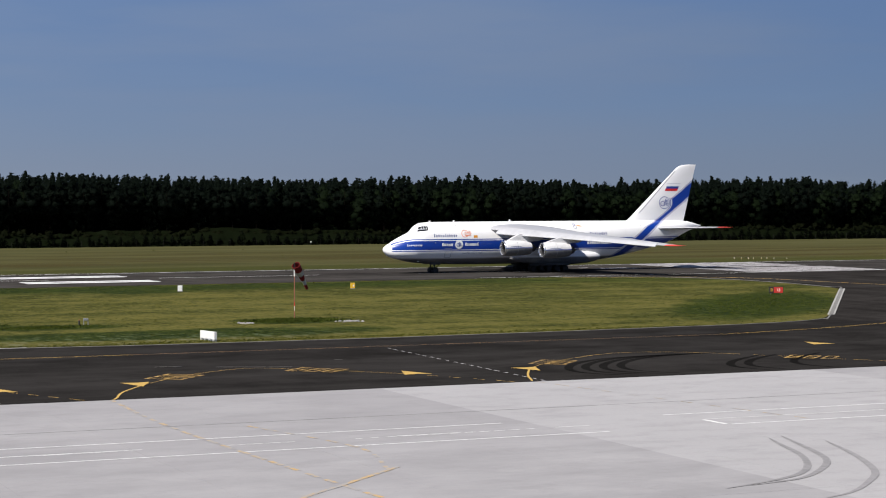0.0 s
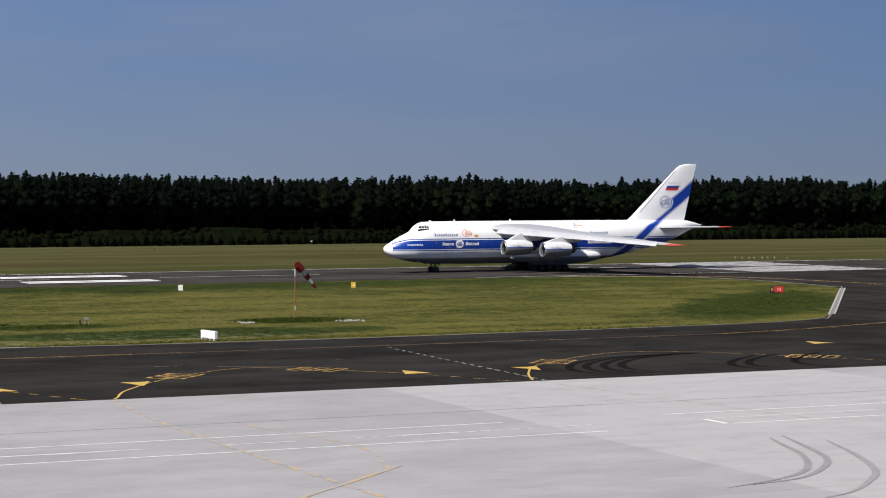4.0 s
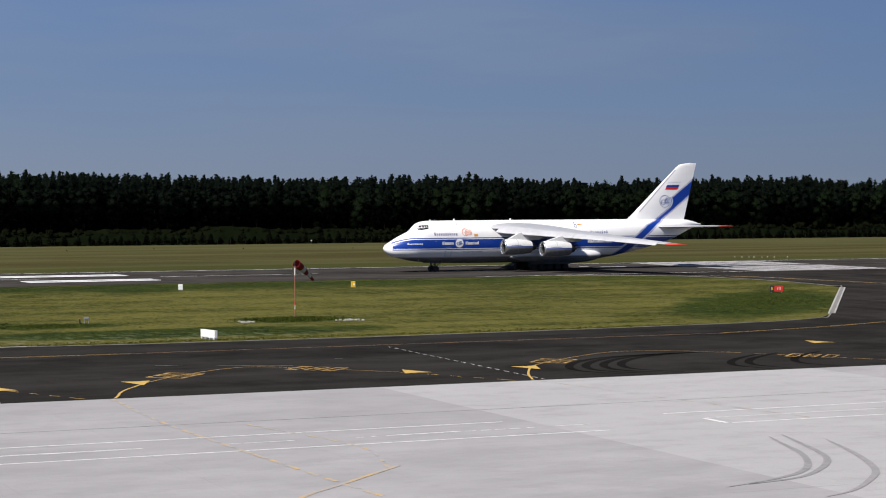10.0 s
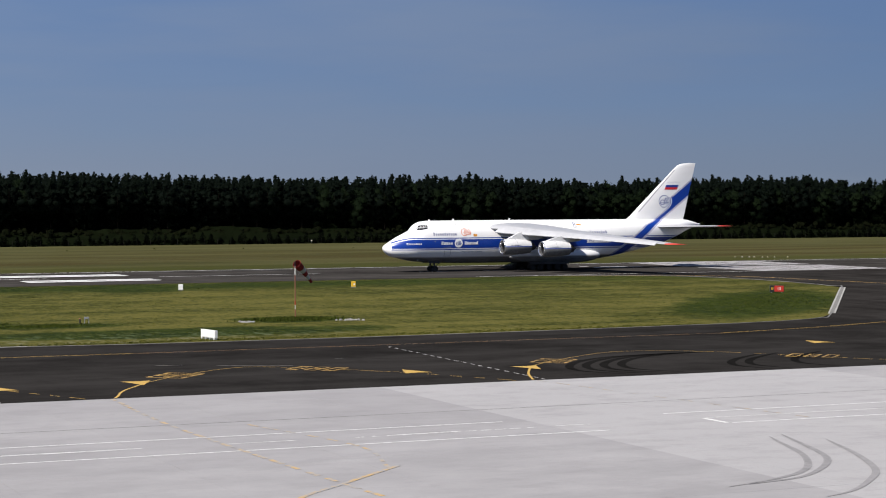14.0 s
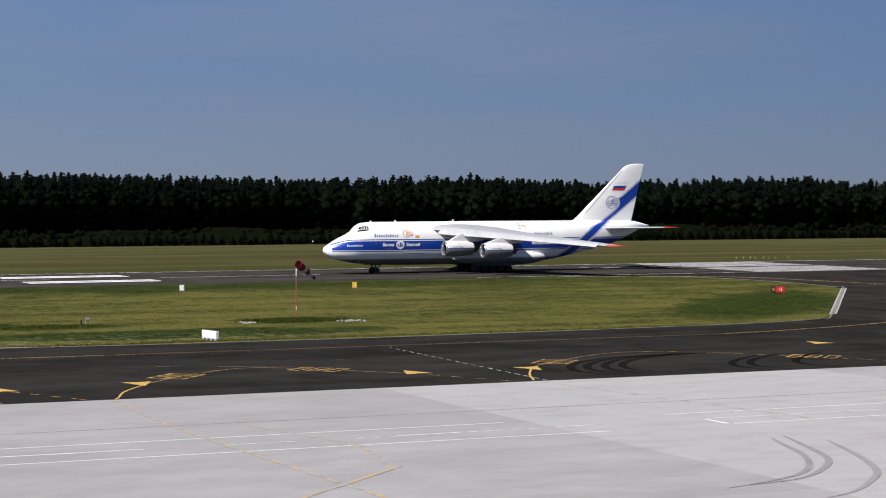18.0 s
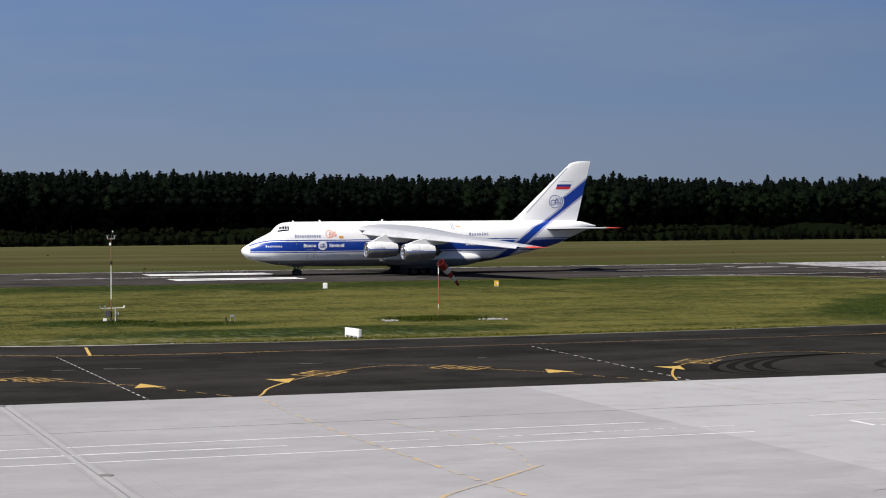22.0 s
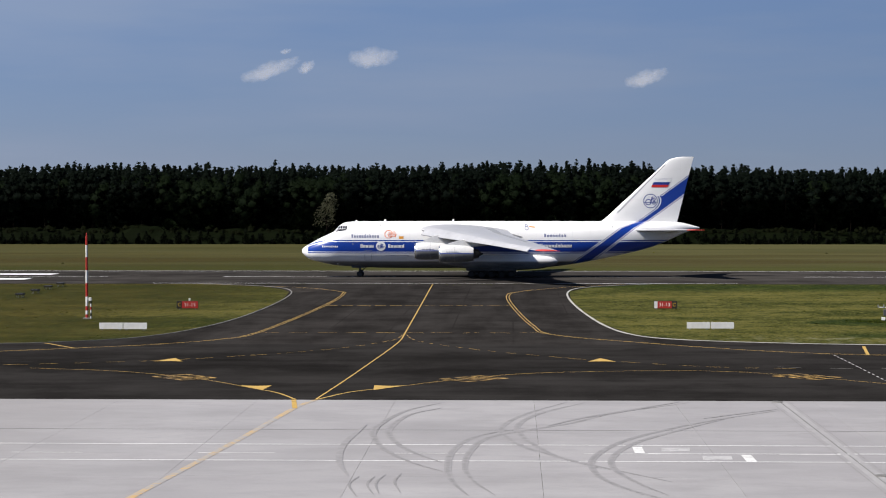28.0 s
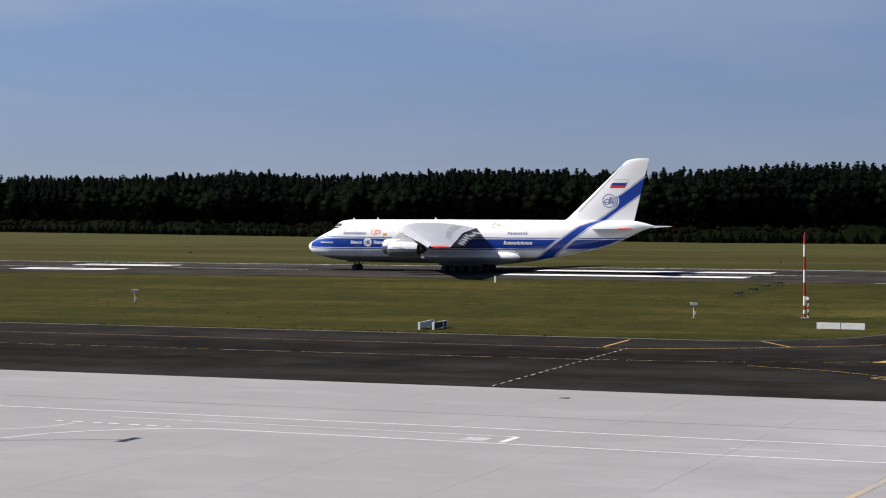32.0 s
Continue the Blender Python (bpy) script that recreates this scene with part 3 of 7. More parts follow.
def build_apron():
    apron = tagged(part("apron", slab([(-400, -60), (400, -60), (400, EDGE), (-400, EDGE)], -0.25, -0.02), JOINT), "pale grey concrete apron in large cast slabs", "apron", kind="structure")
    rows_y = [(83.4, 102.6), (102.6, 121.7), (121.7, EDGE)]
    gap = 0.008
    for y0, y1 in rows_y:
        bm = slab([(gap, gap), (9.66 - gap, gap), (9.66 - gap, y1 - y0 - gap), (gap, y1 - y0 - gap)], -0.06, 0.05)
        me = None
        for i in range(-10, 10):
            x = 1.5 + 9.66 * i
            if me is None:
                ob = part("slab", bm, CONCRETE, apron)
                me, ob.matrix_basis = ob.data, pose(x, y0, 0)
            else:
                share("slab", me, apron, pose(x, y0, 0))
    x0, x1 = 1.5 - 96.6, 1.5 + 96.6
    rest = slab([(-400, -60), (400, -60), (400, 83.38), (-400, 83.38)], -0.06, 0.05)
    part("slab_field", rest, CONCRETE, apron)
    for a, b in ((-400, x0 - 0.02), (x1 + 0.02, 400)):
        part("slab_field", slab([(a, 83.42), (b, 83.42), (b, EDGE), (a, EDGE)], -0.06, 0.05), CONCRETE, apron)
    z = 0.058

    def white(pts, w=0.19, dash=None, mat=WHITE, curve=False):
        part("stand_line", ribbon(pts, w, z, dash=dash, curve=curve), mat, apron)

    white([(-120, 116.9), (-46, 116.0), (-30, 115.6), (55.5, 115.7)])
    white([(67.2, 115.5), (140, 115.5)])
    white([(-57.0, 109.5), (-43.9, 109.1), (-28, 108.6), (59.5, 108.8)])
    white([(68.5, 109.1), (140, 109.1)])
    white([(-70.5, 98.5), (-69.5, 100.8), (-67.9, 104.4), (-64.1, 108.0), (-60.5, 109.5), (-57.0, 109.5)], curve=True)
    white([(-72.5, 104.5), (-70.5, 106.5), (-69.7, 109.2)], 0.15, curve=True)
    white([(-71.7, 110.2), (-63.1, 109.75)], 0.28, (0.75, 0.65))
    white([(-69.3, 113.2), (-41.0, 112.4)], 0.12)
    white([(68.5, 112.2), (140, 112.2)], 0.14, mat=WHITE_FAINT)
    white([(18, 112.2), (31, 112.2)], 0.14)
    white([(-28, 111.6), (60, 112.2)], 0.13, (4.2, 6.5), WHITE_FAINT)
    white([(7.5, 112.0), (27, 112.1)], 0.13)
    white([(44, 111.9), (56, 112.1)], 0.13, (0.7, 0.35))
    for x, y, w, s in ((7.1, 113.6, 0.75, -0.35), (12.9, 110.2, 0.75, -0.35), (-41.0, 111.0, 0.6, 0.0), (68.2, 110.6, 0.45, 0.0)):
        white([(x + s * 0.0, y - 1.4), (x, y + 1.4)], w * 0.75, mat=WHITE_FAINT)
    for x, y in ((9.2, 113.75), (11.2, 110.3), (-43.0, 110.6)):
        panel = slab([(x - 0.85, y - 0.85), (x + 0.75, y - 0.75), (x + 0.85, y + 0.85), (x - 0.75, y + 0.8)], z - 0.004, z)
        part("stand_panel", panel, WHITE_PATCHY, apron, "scuffed white panel with worn-off stand lettering")
    # yellow lead-in lines
    part("lead_line", ribbon([(-13.8, 140.5), (-14.7, 134.6), (-16.1, 117.2), (-18.0, 96.5), (-19.5, 80)], 0.42, z + 0.004), YELLOW_FAINT, apron)
    part("lead_line", ribbon([(-15.3, 140.5), (-14.6, 134.8)], 0.34, z + 0.008, curve=False), YELLOW, apron)
    part("lead_line", ribbon([(36.6, 140.4), (35.7, 122.6), (36.3, 95.0), (37, 84)], 0.3, z + 0.004, dash=(1.7, 0.9)), YELLOW_FAINT, apron)
    part("lead_line", ribbon([(40.3, 121.0), (42.6, 108), (40.7, 98.7)], 0.25, z + 0.004, dash=(1.4, 1.0)), YELLOW_FAINT, apron)
    part("lead_line", ribbon([(41.5, 99.3), (36.4, 94.2), (32.4, 90.0), (30, 84)], 0.3, z + 0.010), YELLOW_FAINT, apron)
    part("lead_line", ribbon([(70.4, 140.4), (72.5, 125), (75, 108)], 0.16, z + 0.004, dash=(1.4, 1.6)), YELLOW_FAINT, apron)
    part("slab_joint", ribbon([(-130, 122.8), (110, 122.85)], 0.13, z - 0.003, curve=False), JOINT, apron, "dark sealed joint across the slabs")
    # slot drain with two gullies
    DRAIN = plain("drain_channel", (0.315, 0.308, 0.312), 0.8, vary=0.1, scale=1.5)
    for o, w, mat in ((-0.62, 0.05, RUBBER), (-0.2, 0.34, DRAIN), (0.25, 0.3, DRAIN), (0.0, 0.05, JOINT), (0.62, 0.05, RUBBER)):
        part("slot_drain", ribbon([(18.5 + o, 139.6), (18.6 + o, 70)], w, z + 0.004 + (0.004 if w < 0.1 else 0.0), curve=False), mat, apron)
    for x, y in ((18.3, 139.9), (18.9, 103.4), (-45.7, 134.9)):
        bm = bmesh.new()
        bmesh.ops.create_cone(bm, cap_ends=True, segments=16, radius1=0.42, radius2=0.38, depth=0.05, matrix=Matrix.Translation((x, y, z + 0.02)))
        part("gully_cover", bm, JOINT, apron, "dark cast-iron drain cover")
    # tyre arcs left by turning aircraft
    arcs = [
        [(3.8, 139.6), (1.0, 132.3), (-0.5, 125.7), (-0.6, 121.3), (0.4, 115.8), (2.1, 111.4), (4.1, 107.4), (8, 101)],
        [(5.0, 139.2), (1.8, 132.3), (0.4, 125.8), (0.5, 120.6), (1.5, 114.5), (2.8, 109.7), (4.7, 105.8)],
        [(12.2, 139.4), (6.6, 132.4), (3.6, 126.6), (-1.1, 119.8), (-2.3, 113.2), (-2.5, 106.1), (-1.9, 100.9), (-0.8, 96.2)],
        [(0.9, 124.2), (-2.1, 119.8), (-3.3, 113.1), (-3.4, 106.1), (-3.0, 100.8), (-2.1, 96.1)],
        [(17.7, 134.5), (12.7, 128.5), (8.8, 122.3), (6.1, 116.6), (4.4, 109.7), (4.3, 104.1), (5.1, 100.1), (6.4, 96.8), (9.0, 92)],
        [(13.6, 129.3), (10.1, 123.0), (7.1, 116.7), (5.5, 110.3), (5.4, 105.2), (6.4, 100.1), (7.5, 96.4)],
        [(-4.8, 138.9), (-7.0, 133.8), (-8.2, 126.3), (-8.4, 121.0), (-7.4, 114.3), (-5.5, 108.2), (-3.6, 104.4)],
        [(-4.7, 135.6), (-6.7, 131.2), (-7.5, 124.0), (-7.2, 119.0), (-5.8, 113.0), (-3.7, 107.7)],
        [(-7.8, 102.7), (-8.1, 99.7), (-7.4, 95.5)], [(-7.0, 102.7), (-7.2, 99.7), (-6.6, 96.0)], [(-6.5, 103.3), (-6.8, 100.2), (-6.4, 96.4)], [(-5.7, 103.8), (-5.9, 100.7), (-5.4, 96.9)],
        [(2.2, 125.1), (4.4, 129.5), (7.0, 133.3), (11.6, 139.9)], [(12.2, 129.5), (15, 132.6), (17.8, 135.4)],
        [(-9.1, 125.5), (-9.7, 115.5), (-9.3, 108.1), (-8.4, 102.7)],
        [(66.6, 102), (65.6, 99.4), (64.0, 94.9), (62.1, 91.3), (60.0, 88.6), (57.6, 86.9), (53.0, 85.0)],
        [(67.8, 102.5), (66.8, 99.5), (65.0, 94.4), (63.5, 91.5), (61.1, 88.7), (58.3, 86.5), (54.5, 85.4)],
        [(68.9, 99.5), (66.4, 92.9), (63.6, 87.3), (60.7, 83.9), (58.0, 81.5), (55.6, 80.3)],
    ]
    for i, a in enumerate(arcs):
        up = 0.0007 * i
        if not 8 <= i <= 11:
            part("tyre_mark", ribbon(a, 0.42, z + 0.001 + up, taper=True), RUBBER_FAINT, apron)
        if i not in (12, 13, 14, 17):
            part("tyre_mark", ribbon(a, 0.3 if i in (15, 16) else (0.13 if 8 <= i <= 11 else 0.2), z + 0.0013 + up, taper=True), RUBBER, apron)
    return apron


build_ground()
RUNWAY_OB, TAXI_OB, LINK_OB, TURN_OB = build_pavements()
APRON_OB = build_apron()


# ---- distant pine forest ----
def leaf_mat(name, dark, light, rough=0.75):
    k = Mat(name, rough)
    n = k.noise(0.16, 3, 0.6)
    f = k.math("ADD", k.math("MULTIPLY", k.island(), 0.25), k.math("MULTIPLY", n, 0.75))
    k.b.inputs["Specular IOR Level"].default_value = 0.04
    c = k.mix(k.ramp(f, 0.25, 0.75), dark, light)
    k.color(c)
    # thin leaves let part of the light through
    thin = k.t.nodes.new("ShaderNodeBsdfTranslucent")
    k.put(thin.inputs[0], c)
    both = k.t.nodes.new("ShaderNodeMixShader")
    both.inputs[0].default_value = 0.45
    k.link(k.b.outputs[0], both.inputs[1])
    k.link(thin.outputs[0], both.inputs[2])
    k.link(both.outputs[0], k.t.nodes["Material Output"].inputs[0])
    return k.m


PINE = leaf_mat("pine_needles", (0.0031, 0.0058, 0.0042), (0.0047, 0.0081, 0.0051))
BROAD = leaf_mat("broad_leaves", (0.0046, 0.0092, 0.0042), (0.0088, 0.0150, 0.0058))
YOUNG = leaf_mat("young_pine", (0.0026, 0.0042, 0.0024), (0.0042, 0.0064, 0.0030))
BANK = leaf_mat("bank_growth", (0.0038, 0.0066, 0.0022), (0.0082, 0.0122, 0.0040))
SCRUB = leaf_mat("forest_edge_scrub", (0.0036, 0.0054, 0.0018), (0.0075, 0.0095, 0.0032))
BLOSSOM = leaf_mat("pale_blossom", (0.0568, 0.0604, 0.0355), (0.142, 0.142, 0.0923))
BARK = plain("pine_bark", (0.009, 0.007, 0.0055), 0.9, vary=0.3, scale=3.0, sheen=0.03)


def edge_y(x):
    return 578.0 + max(0.0, -x - 150) * 0.30 - max(0.0, x - 150) * 0.04


def clump_tris(centres, sizes, rng):
    """Each clump: two crossing ragged triangles of twigs."""
    n = len(centres)
    d = rng.normal(size=(n, 6, 3))
    d /= np.linalg.norm(d, axis=2, keepdims=True)
    d *= (0.55 + 0.6 * rng.random((n, 6, 1))) * sizes[:, None, None]
    return (centres[:, None, :] + d).reshape(-1, 3)


def tri_object(name, verts, mat):
    """Loose triangles; three further columns, where given, are the soft normals."""
    verts = np.asarray(verts)
    lean = verts[:, 3:].tolist() if verts.shape[1] == 6 else None
    verts = verts[:, :3]
    me = bpy.data.meshes.new(name)
    n = len(verts) // 3
    me.vertices.add(len(verts))
    me.vertices.foreach_set("co", np.asarray(verts, dtype=np.float32).ravel())
    me.loops.add(3 * n)
    me.loops.foreach_set("vertex_index", np.arange(3 * n, dtype=np.int32))
    me.polygons.add(n)
    me.polygons.foreach_set("loop_start", np.arange(0, 3 * n, 3, dtype=np.int32))
    me.update(calc_edges=True)
    if lean is not None:
        me.normals_split_custom_set_from_vertices(lean)
    me.materials.append(mat)
    return new(name, me)


def crown_points(x, y, h, kind, rng, n):
    """Clump centres of one tree's crown."""
    u = rng.random(n)
    if kind == "pine":
        lo = 0.34
        u = u ** 0.8
        prof = np.sqrt(np.clip(1 - (1.9 * u - 0.75) ** 2 / 1.45, 0.0, 1))
        wide = 0.145 * h
    elif kind == "spruce":
        lo = 0.10
        prof = (1 - u) ** 0.75 + 0.03
        wide = 0.17 * h
    else:
        lo = 0.10
        prof = np.sqrt(np.clip(1 - (2 * u - 0.9) ** 2 / 1.25, 0.02, 1))
        wide = 0.25 * h
    a = rng.random(n) * 6.2832
    r = wide * prof * (0.25 + 0.75 * np.sqrt(rng.random(n)))
    lump = 1 + 0.25 * np.sin(3 * a + 9 * u + x)
    z = h * (lo + (1 - lo) * u)
    return np.stack([x + r * lump * np.cos(a), y + r * lump * np.sin(a), z], 1)


def tree_lobes(x, y, h, kind, rng):
    """Rounded masses of twigs that make up one crown: rows of x, y, z, radius."""
    out = []
    if kind == "pine":
        n = 11
        for i in range(n):
            u = i / (n - 1)
            r = 0.105 * h * (1 - u ** 3.2) * (0.6 + 0.4 * min(1.0, 3 * u))
            a = i * 2.4 + rng.random() * 1.5
            out.append((x + r * math.cos(a), y + r * math.sin(a), h * (0.42 + 0.54 * u) - 0.2, (1.9 - 1.15 * u) * (0.85 + 0.3 * rng.random())))
        out.append((x, y, h - 0.15, 0.42))
        for i in range(2):
            a = rng.random() * 6.28
            out.append((x + 1.7 * math.cos(a), y + 1.7 * math.sin(a), h * (0.28 + 0.12 * rng.random()), 0.75))
    elif kind == "spruce":
        for i in range(40):
            u = 1 - (1 - i / 39) ** 1.5
            r = 0.14 * h * (1 - u) ** 0.9
            a = i * 2.4 + rng.random()
            out.append((x + r * math.cos(a), y + r * math.sin(a), h * (0.10 + 0.88 * u) - 0.2, 0.32 + 1.25 * (1 - u) ** 0.8))
    else:
        for i in range(17):
            u = i / 16
            r = 0.17 * h * math.sqrt(max(0.0, 1 - (1.8 * u - 0.75) ** 2)) * (0.7 + 0.4 * rng.random())
            a = i * 2.4 + rng.random() * 1.3
            out.append((x + r * math.cos(a), y + r * math.sin(a), h * (0.16 + 0.76 * u), 1.2 + 0.9 * rng.random() - 0.35 * u))
    return [q + (x, y, 0.62 * h) for q in out]


def soft_normals(p, d, lobes):
    """Shading direction: half the lobe's own roundness, half the whole crown's."""
    out = p - lobes[:, 4:7]
    out /= np.linalg.norm(out, axis=1, keepdims=True) + 1e-6
    v = 0.28 * d + 0.8 * out
    return v / (np.linalg.norm(v, axis=1, keepdims=True) + 1e-6)


def leaf_shell(lobes, density, size, rng):
    """Ragged leaf clumps spread over the outside of the lobes."""
    lobes = np.asarray(lobes)
    count = np.maximum(6, (density * lobes[:, 3] ** 2)).astype(int)
    c = np.repeat(lobes, count, axis=0)
    n = len(c)
    d = rng.normal(size=(n, 3))
    d /= np.linalg.norm(d, axis=1, keepdims=True)
    p = c[:, :3] + d * (c[:, 3] * (0.74 + 0.50 * rng.random(n)))[:, None] * np.array([1.0, 1.0, 0.82])
    face = d + 0.8 * rng.normal(size=(n, 3))
    face /= np.linalg.norm(face, axis=1, keepdims=True)
    face *= np.where((face * d).sum(1) < 0, -1.0, 1.0)[:, None]
    a = np.cross(face, rng.normal(size=(n, 3)))
    a /= np.linalg.norm(a, axis=1, keepdims=True)
    b = np.cross(face, a)
    s = (size * (0.6 + 0.8 * rng.random(n)))[:, None]
    v = np.stack([p + a * s, p + (-0.5 * a + 0.8 * b) * s, p + (-0.5 * a - 0.8 * b) * s], 1)
    lean = soft_normals(p, d + 0.3 * rng.normal(size=(n, 3)), c)
    return np.concatenate([v.reshape(-1, 3), np.repeat(lean, 3, axis=0)], 1)


def cores(lobes):
    """The shaded inside of each lobe, a rough solid."""
    bm = bmesh.new()
    bmesh.ops.create_icosphere(bm, subdivisions=1, radius=1.0)
    ball = np.array([[v.co[:] for v in f.verts] for f in bm.faces]).reshape(-1, 3)
    bm.free()
    lobes = np.asarray(lobes)
    at = (lobes[:, None, :3] + ball[None] * (lobes[:, 3] * 0.80)[:, None, None] * np.array([1.0, 1.0, 0.82])).reshape(-1, 3)
    return np.concatenate([at, soft_normals(at, np.tile(ball, (len(lobes), 1)), np.repeat(lobes, len(ball), axis=0))], 1)


def build_forest():
    rng = np.random.default_rng(7)
    near, far = {"pine": [], "broad": []}, {"pine": [], "broad": []}
    under = []
    trunks = bmesh.new()
    for row in range(7):
        x = -480.0 + rng.random() * 3
        while x < 500:
            y = edge_y(x) + 6 + row * 4.6 + rng.normal() * 1.3
            leafy = float(np.interp(x, [-260, -60, 30, 60, 190, 250, 330], [0.62, 0.55, 0.42, 0.05, 0.08, 0.60, 0.70])) * (0.7 + 0.5 * math.sin(x * 0.061))
            spiky = 0.12 if x > 30 else 0.26
            pick = rng.random()
            kind = "broad" if pick < leafy * (1.0 if row < 3 else 0.5) else ("spruce" if pick > 1 - spiky else "pine")
            h = float(np.interp(x, [-400, -200, -100, -70, 20, 70, 118, 257, 430], [20.0, 20.3, 20.9, 21.5, 21.2, 20.8, 19.4, 18.3, 17.9])) + rng.normal() * 0.75 + 0.6 * math.sin(x * 0.05 + 1.0) + 0.35 + 0.12 * row
            if kind == "spruce":
                h += 0.2 + 0.9 * rng.random()
            if kind == "broad":
                h -= 1.6 + (2.5 * rng.random() if row < 2 else 0.0)
            lobes = tree_lobes(x, y, h, kind, rng)
            if row > 2:
                lobes = [(q[0], q[1], q[2], q[3] * 1.35, *q[4:]) for q in lobes]
            (near if row < 3 else far)["broad" if kind == "broad" else "pine"].extend(lobes)
            if row in (2, 4):
                under.extend(tree_lobes(x + 1.5, y - 1.0, 8.0 + rng.random() * 3, "broad", rng))
            if row < 1 and kind == "pine":
                add_tube(trunks, (x, y, -0.1), (x + 0.2 * rng.normal(), y, h * 0.8), 0.13, 0.05, 5, False)
            x += (2.7 + rng.random() * 1.7) * (1.0 if row < 3 else 0.6)
    pine = np.concatenate([cores(near["pine"]), leaf_shell(near["pine"], 46, 0.25, rng), cores(far["pine"]), leaf_shell(far["pine"], 16, 0.28, rng), cores(under), leaf_shell(under, 4, 0.6, rng)])
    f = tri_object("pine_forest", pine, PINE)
    tagged(f, "dense dark pine forest along the far airfield edge", "forest", kind="stuff")
    broad = np.concatenate([cores(near["broad"]), leaf_shell(near["broad"], 46, 0.25, rng), cores(far["broad"]), leaf_shell(far["broad"], 15, 0.30, rng)])
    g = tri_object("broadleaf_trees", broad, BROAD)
    tagged(g, "dark green broadleaf trees among the pines", "trees", kind="stuff")
    t = part("forest_trunks", trunks, BARK)
    tagged(t, "brown trunks of the forest edge", "trunks", kind="stuff")
    # overgrown bank at the foot of the forest with scattered bushes, and a ragged belt of young pines before it
    bank = bmesh.new()
    last = None
    for i in range(393):
        x = -480 + 2.5 * i
        y = edge_y(x)
        top = 3.9 + 0.7 * math.sin(x * 0.043) + 0.4 * math.sin(x * 0.17 + 1) + 0.15 * rng.normal()
        line = [bank.verts.new((x, y + dy, z + 0.12 * rng.normal())) for dy, z in ((-6.5, -0.1), (-4.5, 0.5), (-2.2, 1.6 + 0.1 * top), (0.4, 0.72 * top), (3.0, top), (8.0, top + 0.3))]
        if last:
            for k in range(5):
                bank.faces.new((last[k], line[k], line[k + 1], last[k + 1]))
        last = line
    tagged(part("forest_bank", bank, BANK), "overgrown green bank at the foot of the forest", "bank", kind="structure")
    scrub, young = [], []
    x = -480.0
    while x < 500:
        y = edge_y(x) + 2.5 * rng.random()
        r = 0.5 + 0.8 * rng.random() ** 2
        for k in range(3):
            scrub.append((x + rng.normal() * 0.6 * r, y + rng.normal() * 0.3, 2.6 + 0.5 * (y - edge_y(x)) + 0.4 * k * r, r, x, y, -4.0))
        x += 0.8 + rng.random() * 2.0
    for row in range(2):
        x = -480.0
        while x < 500:
            h = max(1.6, 3.2 + rng.normal() * 0.9 - row * 0.4)
            young.extend([(a, b, c, r * 0.62, u, v, w) for a, b, c, r, u, v, w in tree_lobes(x, edge_y(x) - 4.5 - row * 1.8 + rng.normal() * 0.6, h, "spruce", rng)][::2])
            x += 1.9 + rng.random() * 2.6
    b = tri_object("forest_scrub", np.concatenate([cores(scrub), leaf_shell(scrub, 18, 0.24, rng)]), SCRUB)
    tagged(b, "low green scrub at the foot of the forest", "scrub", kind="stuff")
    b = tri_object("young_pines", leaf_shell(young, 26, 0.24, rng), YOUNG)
    tagged(b, "low belt of dark young pines before the forest", "young trees", kind="stuff")


build_forest()


